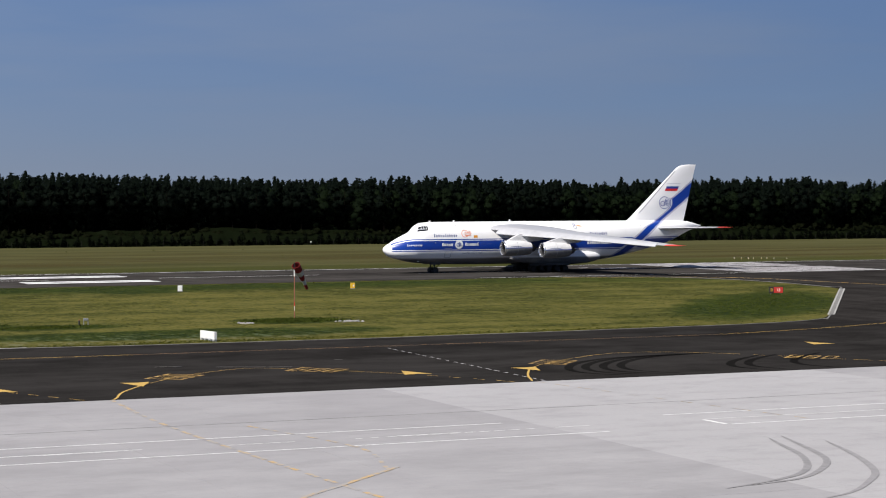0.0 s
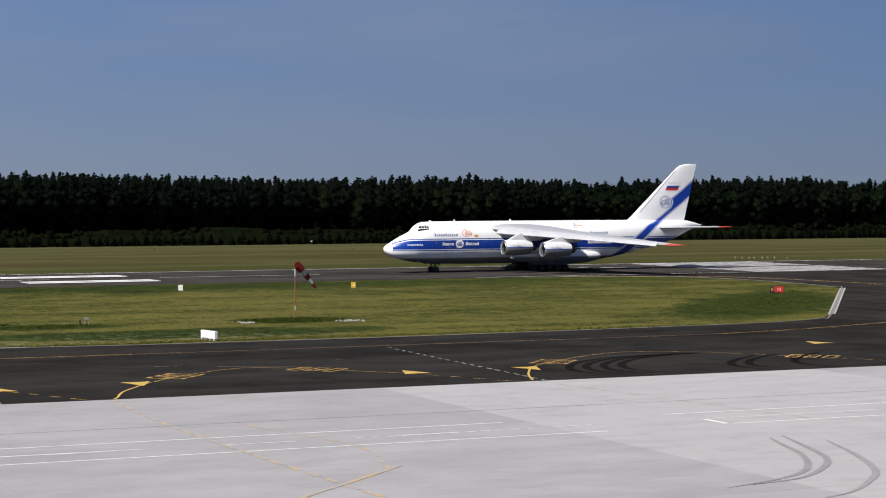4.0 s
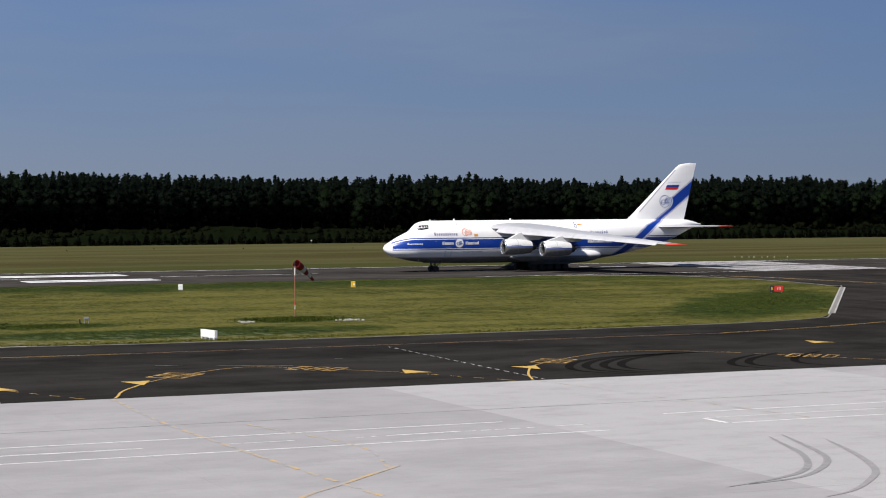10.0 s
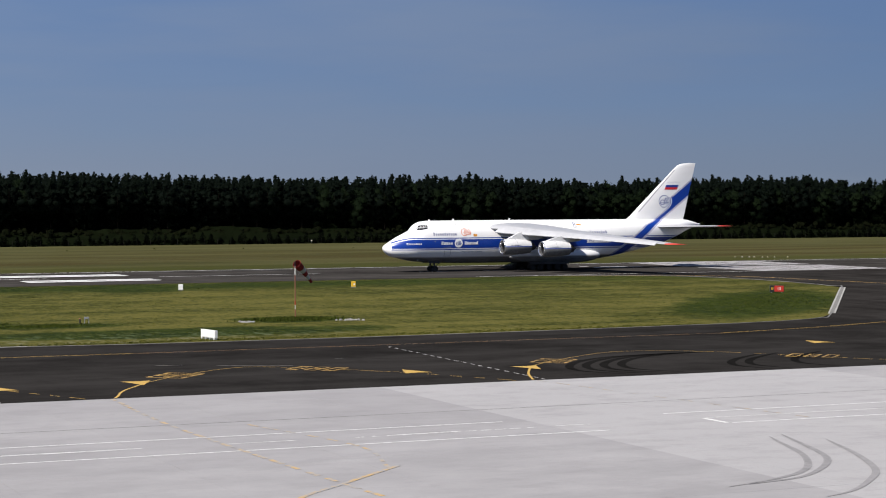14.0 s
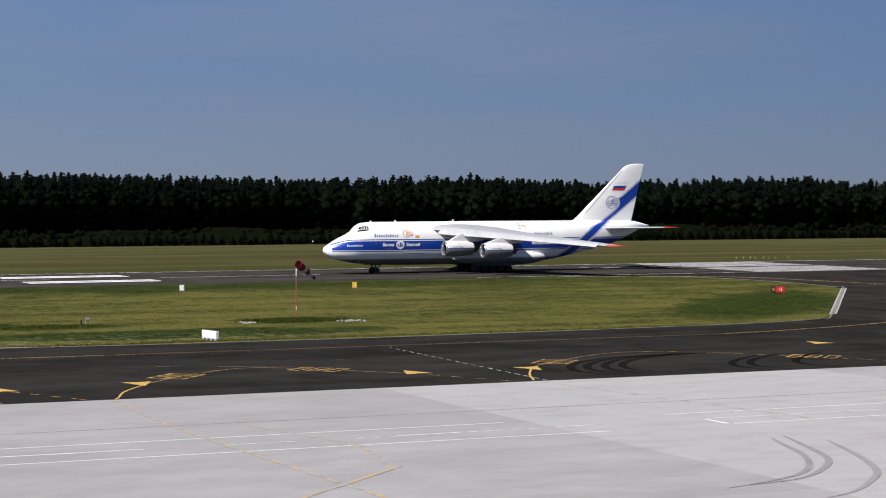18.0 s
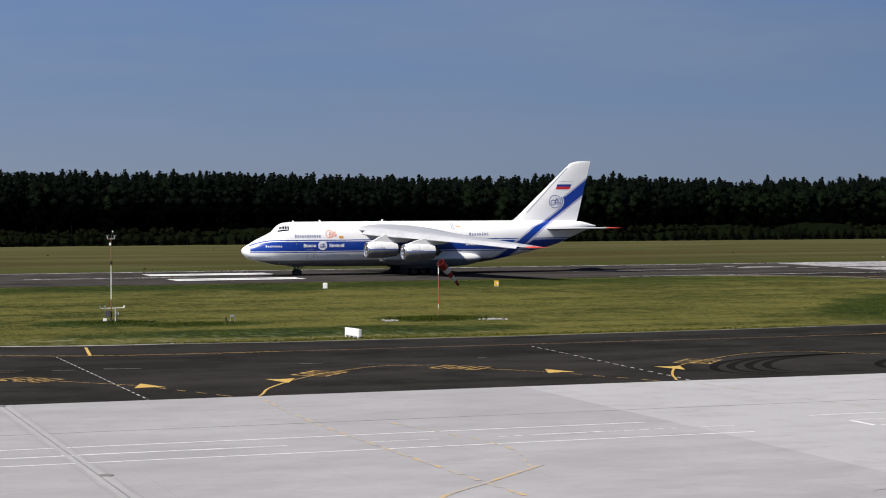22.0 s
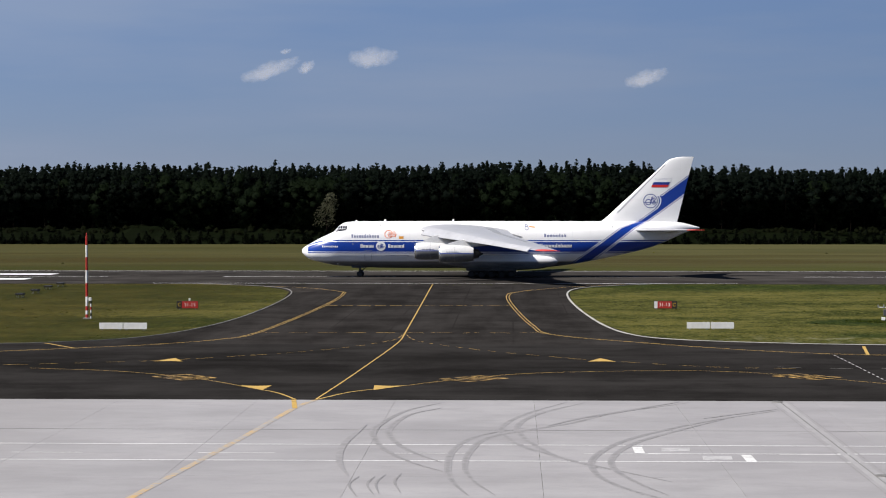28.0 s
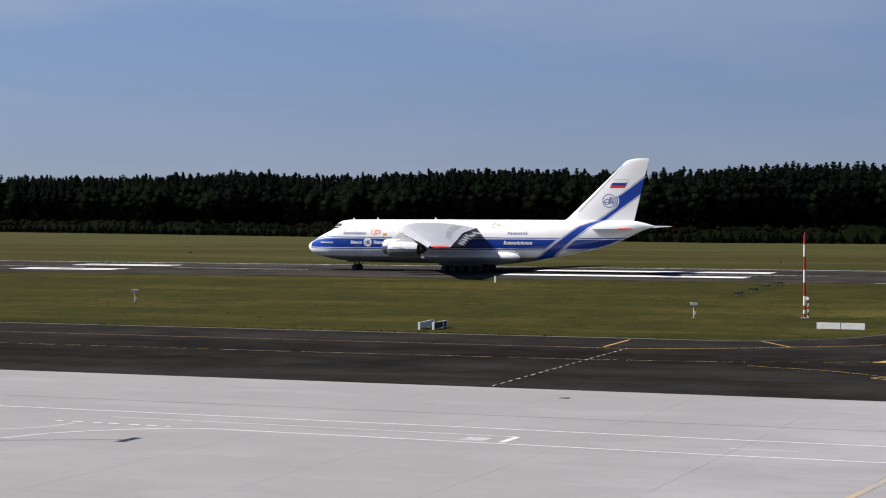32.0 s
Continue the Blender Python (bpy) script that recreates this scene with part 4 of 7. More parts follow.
# ---- the four-engined freighter ----
def livery_mat():
    """White paint with the blue band, pinstripes and the slanting tail stripe, laid out in the aircraft's own metres."""
    k = Mat("livery_paint", 0.32)
    x, y, z = k.xyz()
    white, grey, blue = (0.80, 0.80, 0.81), (0.115, 0.118, 0.128), (0.003, 0.036, 0.275)

    def within(v, a, b):
        return k.math("MULTIPLY", k.math("GREATER_THAN", v, a), k.math("LESS_THAN", v, b))

    # nose droop of the upper edge
    n = k.math("MAXIMUM", k.math("SUBTRACT", 1.0, k.math("DIVIDE", x, 5.2)), 0.0)
    up = k.math("MULTIPLY_ADD", k.math("MULTIPLY", n, n), -1.35, 0.0)
    v = k.math("SUBTRACT", z, up)
    wide = k.math("MULTIPLY", k.math("LESS_THAN", v, 6.12), k.math("GREATER_THAN", z, 4.43))
    thin = k.math("MAXIMUM", within(v, 6.26, 6.44), within(z, 4.14, 4.31))
    band = k.math("MULTIPLY", k.math("MAXIMUM", wide, thin), k.math("GREATER_THAN", x, 0.95))
    # slanting stripe over the rear body and the fin; on the fin it swings round the emblem and widens above it
    knee = k.ramp(z, 8.5, 9.7)

    def bend(low, high):
        return k.math("ADD", k.math("MULTIPLY", low, k.math("SUBTRACT", 1.0, knee)), k.math("MULTIPLY", high, knee))

    def pick(test, yes, no):
        return k.math("ADD", k.math("MULTIPLY", yes, test), k.math("MULTIPLY", no, k.math("SUBTRACT", 1.0, test)))

    dz = k.math("SUBTRACT", z, 13.1)
    swing = k.math("ADD", k.math("SQRT", k.math("MAXIMUM", k.math("SUBTRACT", 2.07, k.math("MULTIPLY", dz, dz)), 0.0)), 60.0)
    above = k.math("MULTIPLY_ADD", z, 1.38, 61.40 - 1.38 * 13.85)
    below = k.math("MULTIPLY_ADD", z, 1.386, 60.75 - 1.386 * 11.75)
    fin_l = pick(k.math("GREATER_THAN", z, 13.97), above, pick(k.math("GREATER_THAN", z, 11.93), swing, below))
    xl = bend(k.math("MULTIPLY_ADD", z, 1.36, 46.8 - 1.36 * 2.8), fin_l)
    xr = bend(k.math("MULTIPLY_ADD", z, 1.287, 50.3 - 1.287 * 3), k.math("MULTIPLY_ADD", z, 1.386, 59.95 - 1.386 * 9.8))
    a, b = k.math("SUBTRACT", x, xl), k.math("SUBTRACT", xr, x)
    side = k.math("MINIMUM", a, b)
    slant = k.math("MAXIMUM", k.math("GREATER_THAN", side, 0.42), within(side, 0.0, 0.20))
    clear = k.math("GREATER_THAN", side, -0.22)
    paint = k.math("MAXIMUM", k.math("MULTIPLY", band, k.math("SUBTRACT", 1.0, clear)), slant)
    dirt = k.noise(0.8, 5, 0.65, (0.25, 1, 1))
    fine = k.noise(9.0, 3)
    base = k.mix(k.ramp(z, 2.95, 2.62), white, grey)
    base = k.mix(k.ramp(dirt, 0.48, 0.75, 0, 0.22), base, (0.55, 0.54, 0.52))
    bl = k.mix(k.ramp(dirt, 0.4, 0.75, 0, 0.25), blue, (0.010, 0.052, 0.29))
    # panel seams
    seam = k.math("LESS_THAN", k.math("FRACT", k.math("DIVIDE", x, 3.1)), 0.008)
    base = k.mix(k.math("MULTIPLY", seam, 0.28), base, (0.4, 0.4, 0.4))
    k.color(k.mix(paint, base, bl)).roughness(k.ramp(fine, 0.3, 0.7, 0.27, 0.40))
    k.b.inputs["Coat Weight"].default_value = 0.12
    return k.m


LIVERY = livery_mat()
AIR_WHITE = plain("aircraft_white", (0.80, 0.80, 0.81), 0.35, vary=0.05, scale=1.5)
AIR_GREY = plain("wing_grey", (0.288, 0.296, 0.312), 0.42, vary=0.10, scale=0.9)
AIR_PALE = plain("wing_skin", (0.39, 0.395, 0.42), 0.38, vary=0.07, scale=0.8)
AIR_SLAT = plain("slat_paint", (0.40, 0.405, 0.43), 0.36, vary=0.08, scale=1.1)
AIR_RED = plain("red_wing_tip", (0.62, 0.05, 0.03), 0.4)
AIR_BLUE = plain("deep_blue_paint", (0.007, 0.036, 0.25), 0.35, vary=0.06)
AIR_ORANGE = plain("orange_paint", (0.80, 0.22, 0.08), 0.4)
AIR_OCHRE = plain("ochre_paint", (0.62, 0.28, 0.03), 0.4)
AIR_TEXT = plain("grey_blue_lettering", (0.14, 0.16, 0.30), 0.4)
AIR_DARK = plain("dark_hot_metal", (0.045, 0.045, 0.05), 0.45, 0.6)
AIR_GLASS = plain("cockpit_glass", (0.012, 0.014, 0.018), 0.08)
INTAKE = plain("intake_lip_metal", (0.70, 0.70, 0.72), 0.22, 0.9)
BELLY = plain("belly_grey", (0.034, 0.035, 0.038), 0.5, vary=0.15, scale=1.2)
TYRE = plain("tyre_rubber", (0.012, 0.012, 0.012), 0.8)
HUB = plain("wheel_hub", (0.022, 0.022, 0.024), 0.5, 0.4)
STRUT = plain("gear_strut", (0.05, 0.05, 0.053), 0.4, 0.4)
FLAG_RED = plain("flag_red", (0.55, 0.02, 0.02), 0.45)

# stations along the body: x, top, bottom, half width
BODY = [(-0.25, 4.60, 4.36, 0.14), (-0.10, 4.93, 4.02, 0.52), (0.30, 5.24, 3.60, 1.00), (0.77, 5.52, 3.24, 1.42), (1.4, 5.86, 2.93, 1.86), (2.26, 6.36, 2.72, 2.30), (3.2, 6.84, 2.50, 2.68), (4.22, 7.30, 2.26, 2.98),
        (5.0, 7.68, 2.11, 3.14), (5.4, 7.90, 2.05, 3.21), (5.8, 8.36, 2.00, 3.27), (6.19, 8.80, 1.95, 3.33), (6.58, 9.12, 1.92, 3.39), (7.0, 9.33, 1.89, 3.43), (7.4, 9.46, 1.86, 3.47), (8.65, 9.60, 1.76, 3.56), (10.4, 9.63, 1.68, 3.62), (13, 9.64, 1.58, 3.65), (16.3, 9.65, 1.52, 3.66),
        (22, 9.65, 1.50, 3.66), (28, 9.65, 1.50, 3.66), (34, 9.65, 1.50, 3.66), (40, 9.65, 1.58, 3.66), (43, 9.65, 1.76, 3.62), (45.6, 9.64, 2.06, 3.54), (48, 9.64, 2.45, 3.42), (50.5, 9.63, 2.92, 3.25), (53, 9.62, 3.42, 3.02),
        (55.4, 9.60, 3.94, 2.76), (58, 9.58, 4.54, 2.42), (60.2, 9.56, 5.16, 2.08), (62.2, 9.54, 5.92, 1.74), (63.9, 9.50, 6.72, 1.36), (65.2, 9.42, 7.32, 1.02), (66.5, 9.14, 7.86, 0.68), (67.7, 8.80, 8.22, 0.36), (68.5, 8.60, 8.42, 0.12)]
BX = [b[0] for b in BODY]


def body_at(x):
    return [float(np.interp(x, BX, [b[i] for b in BODY])) for i in (1, 2, 3)]


def body_side(x, z):
    """Half width of the body at height z."""
    top, low, w = body_at(x)
    c, hh = (top + low) / 2, (top - low) / 2
    u = min(1.0, abs((z - c) / hh))
    return w * (1 - u ** 2.35) ** (1 / 2.35)


def body_loft():
    bm = bmesh.new()
    rings, n = [], 84
    for x, top, low, w in BODY:
        c, hh = (top + low) / 2, (top - low) / 2
        ring = []
        for i in range(n):
            a = 2 * math.pi * i / n
            e = 2 / 2.35
            cy, cz = math.cos(a), math.sin(a)
            ring.append(bm.verts.new((x, w * math.copysign(abs(cy) ** e, cy), c + hh * math.copysign(abs(cz) ** e, cz))))
        rings.append(ring)
    for r, s in zip(rings, rings[1:]):
        for i in range(n):
            j = (i + 1) % n
            bm.faces.new((r[i], r[j], s[j], s[i]))
    bm.faces.new(rings[0])
    bm.faces.new(rings[-1])
    return bm


def skin_patch(bm, outline, side, lift=0.02, inside=None):
    """A thin plate that follows the body's side; outline in (x, z)."""
    vs = [bm.verts.new((x, side * (body_side(x, z) + lift), z)) for x, z in outline]
    bm.faces.new(vs)


def skin_grid(bm, corners, side, lift=0.03, n=5):
    """A plate over four corners (x, z) that follows the body's curve."""
    (x0, z0), (x1, z1), (x2, z2), (x3, z3) = corners
    rows = []
    for i in range(n + 1):
        v = i / n
        row = []
        for j in range(n + 1):
            u = j / n
            x = (1 - v) * ((1 - u) * x0 + u * x1) + v * ((1 - u) * x3 + u * x2)
            z = (1 - v) * ((1 - u) * z0 + u * z1) + v * ((1 - u) * z3 + u * z2)
            row.append(bm.verts.new((x, side * (body_side(x, z) + lift), z + lift * 0.6)))
        rows.append(row)
    for r, s in zip(rows, rows[1:]):
        for j in range(n):
            bm.faces.new((r[j], r[j + 1], s[j + 1], s[j]))


FIN = [(9.3, 50.9, 64.55, 0.055), (9.75, 51.75, 64.65, 0.06), (10.3, 52.45, 64.8, 0.065), (10.9, 53.1, 64.95, 0.07), (12.7, 55.02, 65.4, 0.078), (14, 56.45, 65.72, 0.08), (16.5, 59.1, 66.33, 0.08), (19, 61.82, 66.97, 0.08), (19.6, 62.45, 67.12, 0.08), (20.1, 63.0, 67.26, 0.076), (20.42, 63.6, 67.35, 0.066), (20.62, 64.5, 67.40, 0.05), (20.72, 65.6, 67.42, 0.03)]


def fin_side(x, z):
    """Half thickness of the fin at a point of its side."""
    le, te, t = (float(np.interp(z, [f[0] for f in FIN], [f[k] for f in FIN])) for k in (1, 2, 3))
    u = min(1.0, max(0.0, (x - le) / (te - le)))
    return (te - le) * foil(u, t)


def skin_rect(bm, x0, x1, z0, z1, side, lift=0.02, n=1):
    for i in range(n):
        a, b = z0 + (z1 - z0) * i / n, z0 + (z1 - z0) * (i + 1) / n
        skin_patch(bm, [(x0, a), (x1, a), (x1, b), (x0, b)], side, lift)


def skin_disc(bm, x, z, r0, r1, side, lift=0.035, n=32, flat=None, span=None):
    """A ring or disc on the body, or on the fin where flat gives its half thickness."""
    def at(r, a):
        px, pz = x + r * math.cos(a), z + r * math.sin(a)
        return bm.verts.new((px, side * ((fin_side(px, pz) if flat else body_side(px, pz)) + lift), pz))
    a0, a1 = span or (0.0, 2 * math.pi)
    rings = [[at(r, a0 + (a1 - a0) * i / n) for i in range(n)] for r in ((r0, r1) if r0 else (r1 * 0.02, r1 * 0.2, r1 * 0.4, r1 * 0.6, r1 * 0.8, r1))]
    for r, s in zip(rings, rings[1:]):
        for i in range(n - 1 if span else n):
            bm.faces.new((r[i], r[(i + 1) % n], s[(i + 1) % n], s[i]))


def fin_grid(bm, corners, side, lift=0.03, n=8):
    """A thin plate over four corners (x, z) that follows the fin's side."""
    (x0, z0), (x1, z1), (x2, z2), (x3, z3) = corners
    rows = []
    for i in range(n + 1):
        v, row = i / n, []
        for j in range(n + 1):
            u = j / n
            x = (1 - v) * ((1 - u) * x0 + u * x1) + v * ((1 - u) * x3 + u * x2)
            z = (1 - v) * ((1 - u) * z0 + u * z1) + v * ((1 - u) * z3 + u * z2)
            row.append(bm.verts.new((x, side * (fin_side(x, z) + lift), z)))
        rows.append(row)
    for r, s in zip(rows, rows[1:]):
        for j in range(n):
            bm.faces.new((r[j], r[j + 1], s[j + 1], s[j]))


def word_bars(bm, x0, x1, z0, z1, side, letters, lift=0.03, flat=None, gap=0.42, lean=0.0):
    """A word as plain upright bars of its size, two strokes to a letter."""
    w = (x1 - x0) / letters
    stroke = w * (1 - gap) * 0.42
    for i in range(letters):
        for k, a in enumerate((x0 + i * w, x0 + (i + 1) * w - gap * w - stroke)):
            b = a + stroke
            top = z1 if i == 0 or (i * 5 + k * 3) % 7 == 0 else z0 + (z1 - z0) * 0.74
            q = [(a, z0), (b, z0), (b + lean, top), (a + lean, top)]
            bm.faces.new([bm.verts.new((x, side * ((fin_side(x, z) if flat else body_side(x, z)) + lift), z)) for x, z in q])


def foil(u, t):
    """Half thickness of a wing section at the fraction u of its chord."""
    return t * 5 * (0.2969 * math.sqrt(u) - 0.126 * u - 0.3516 * u * u + 0.2843 * u ** 3 - 0.1036 * u ** 4)


CUT = [0.0, 0.008, 0.03, 0.08, 0.16, 0.28, 0.42, 0.58, 0.74, 0.88, 1.0]


def wing_loft(sections, side, camber=0.012, u0=0.0, u1=1.0):
    """Sections of (y, x leading edge, chord, z, thickness)."""
    bm = bmesh.new()
    cut = [u0 + (u1 - u0) * c for c in CUT]
    rings = []
    for y, x, c, z, t in sections:
        up = [bm.verts.new((x + c * u, side * y, z + c * (foil(u, t) + 4 * camber * u * (1 - u)))) for u in cut]
        lo = [bm.verts.new((x + c * u, side * y, z + c * (-foil(u, t) * 0.75 + 4 * camber * u * (1 - u)))) for u in cut[1:]]
        rings.append(up + lo[::-1])
    n = len(rings[0])
    for r, s in zip(rings, rings[1:]):
        for i in range(n):
            j = (i + 1) % n
            bm.faces.new((r[i], s[i], s[j], r[j]))
    bm.faces.new(rings[0])
    bm.faces.new(rings[-1][::-1])
    return bm


def wing_at(y):
    """Leading edge x, chord and height of the wing at the distance y from the middle."""
    le = float(np.interp(y, [3.0, 36.0], [20.3, 40.2]))
    te = float(np.interp(y, [3.0, 12.5, 36.0], [35.4, 36.4, 43.4]))
    return le, te - le, float(np.interp(y, [3.0, 36.0], [8.2, 5.50]))


def spin(profile, at, n=28):
    """A body of revolution about the x axis from (x, radius) pairs."""
    bm = bmesh.new()
    rings = [[bm.verts.new((at[0] + x, at[1] + r * math.cos(2 * math.pi * i / n), at[2] + r * math.sin(2 * math.pi * i / n))) for i in range(n)] for x, r in profile]
    for r, s in zip(rings, rings[1:]):
        for i in range(n):
            bm.faces.new((r[i], r[(i + 1) % n], s[(i + 1) % n], s[i]))
    return bm


def nacelle_mat():
    k = Mat("nacelle_paint", 0.34)
    x, y, z = k.xyz()
    n = k.noise(2.5, 4)
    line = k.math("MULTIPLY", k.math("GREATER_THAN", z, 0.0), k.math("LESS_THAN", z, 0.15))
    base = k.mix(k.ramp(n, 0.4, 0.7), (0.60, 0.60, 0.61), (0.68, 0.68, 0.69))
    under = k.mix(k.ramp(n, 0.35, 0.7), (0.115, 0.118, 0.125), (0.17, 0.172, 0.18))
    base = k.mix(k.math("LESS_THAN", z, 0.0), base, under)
    base = k.mix(k.math("LESS_THAN", k.math("ABSOLUTE", k.math("SUBTRACT", x, 2.55)), 0.025), base, (0.3, 0.3, 0.31))
    k.color(k.mix(line, base, (0.012, 0.045, 0.27)))
    return k.m


NACELLE = nacelle_mat()


def build_engine(plane, x, side, y, z):
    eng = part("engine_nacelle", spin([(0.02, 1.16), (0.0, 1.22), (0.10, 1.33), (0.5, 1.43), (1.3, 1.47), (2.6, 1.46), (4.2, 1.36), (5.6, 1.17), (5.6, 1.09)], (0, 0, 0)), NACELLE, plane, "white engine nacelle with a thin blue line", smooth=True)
    eng.location = (x, side * y, z)
    part("intake_lip", spin([(0.55, 1.08), (0.12, 1.10), (-0.06, 1.17), (-0.10, 1.24), (-0.04, 1.31), (0.14, 1.355)], (0, 0, 0)), INTAKE, eng, "polished metal intake lip", smooth=True)
    part("intake_duct", spin([(0.5, 1.085), (1.5, 1.07), (1.55, 0.05)], (0, 0, 0)), AIR_DARK, eng)
    part("spinner", spin([(0.95, 0.02), (1.1, 0.2), (1.5, 0.42)], (0, 0, 0), 16), AIR_GREY, eng)
    fan = bmesh.new()
    for i in range(22):
        a = 2 * math.pi * i / 22
        add_box(fan, 0.03, 0.17, 0.66, (0, 0, 0), None)
        bmesh.ops.transform(fan, matrix=Matrix.Translation((1.42, 0, 0)) @ Matrix.Rotation(a, 4, "X") @ Matrix.Translation((0, 0, 0.72)) @ Matrix.Rotation(0.6, 4, "Z"), verts=fan.verts[-8:])
    part("fan_blades", fan, AIR_DARK, eng)
    part("exhaust_core", spin([(5.2, 1.08), (5.7, 0.82), (6.5, 0.66), (6.5, 0.58), (5.9, 0.55)], (0, 0, 0)), AIR_DARK, eng, "dark metal exhaust core", smooth=True)
    part("exhaust_plug", spin([(5.9, 0.45), (6.6, 0.38), (7.2, 0.05)], (0, 0, 0), 16), AIR_DARK, eng)
    b = bmesh.new()
    for i in range(9):
        add_box(b, 0.16, 0.02, 0.11, (1.2 + i * 0.24, -1.45 if side < 0 else 1.45, 0.34))
    part("lettering", b, AIR_TEXT, eng)
    # pylon up to the wing
    le, ch, wz = wing_at(y)
    bm = bmesh.new()
    low = [(x + 0.9, z + 1.34), (x + 2.4, z + 1.36), (x + 4.6, z + 1.15), (x + 7.6, z + 1.35)]
    top = [(x + 1.1, z + 1.52), (le - 1.2, wz - 0.30), (le + 1.5, wz + 0.05), (le + 5.6, wz - 0.1)]
    for s in (-1, 1):
        for (a, b2), (c, d), (e, f), (g, h2) in zip(low, low[1:], top[1:], top):
            w = 0.26
            bm.faces.new([bm.verts.new((p, side * y + s * w, q)) for p, q in ((a, b2), (c, d), (e, f), (g, h2))])
    bmesh.ops.remove_doubles(bm, verts=bm.verts[:], dist=0.001)
    edges = [e for e in bm.edges if e.is_boundary]
    bmesh.ops.bridge_loops(bm, edges=edges)
    bmesh.ops.bevel(bm, geom=bm.edges[:], offset=0.05, segments=2, affect="EDGES")
    part("engine_pylon", bm, NACELLE, plane, smooth=True)


def build_wheel(name, plane, x, y, r, w):
    prof = [(-w / 2, r * 0.55), (-w / 2, r * 0.88), (-w * 0.36, r * 0.98), (0, r), (w * 0.36, r * 0.98), (w / 2, r * 0.88), (w / 2, r * 0.55)]
    bm = spin(prof, (0, 0, 0), 20)
    bmesh.ops.rotate(bm, verts=bm.verts[:], matrix=Matrix.Rotation(math.pi / 2, 3, "Z"))
    wheel = part(name, bm, TYRE, plane, smooth=True)
    hub = bmesh.new()
    bmesh.ops.create_cone(hub, cap_ends=True, segments=14, radius1=r * 0.56, radius2=r * 0.56, depth=w * 0.72, matrix=Matrix.Rotation(math.pi / 2, 4, "X"))
    for i in range(6):
        a = i * math.pi / 3
        add_box(hub, 0.07, w * 0.8, 0.07, (r * 0.36 * math.cos(a), 0, r * 0.36 * math.sin(a)))
    part("hub", hub, HUB, wheel)
    wheel.location = (x, y, r)
    return wheel


WHEELS = []


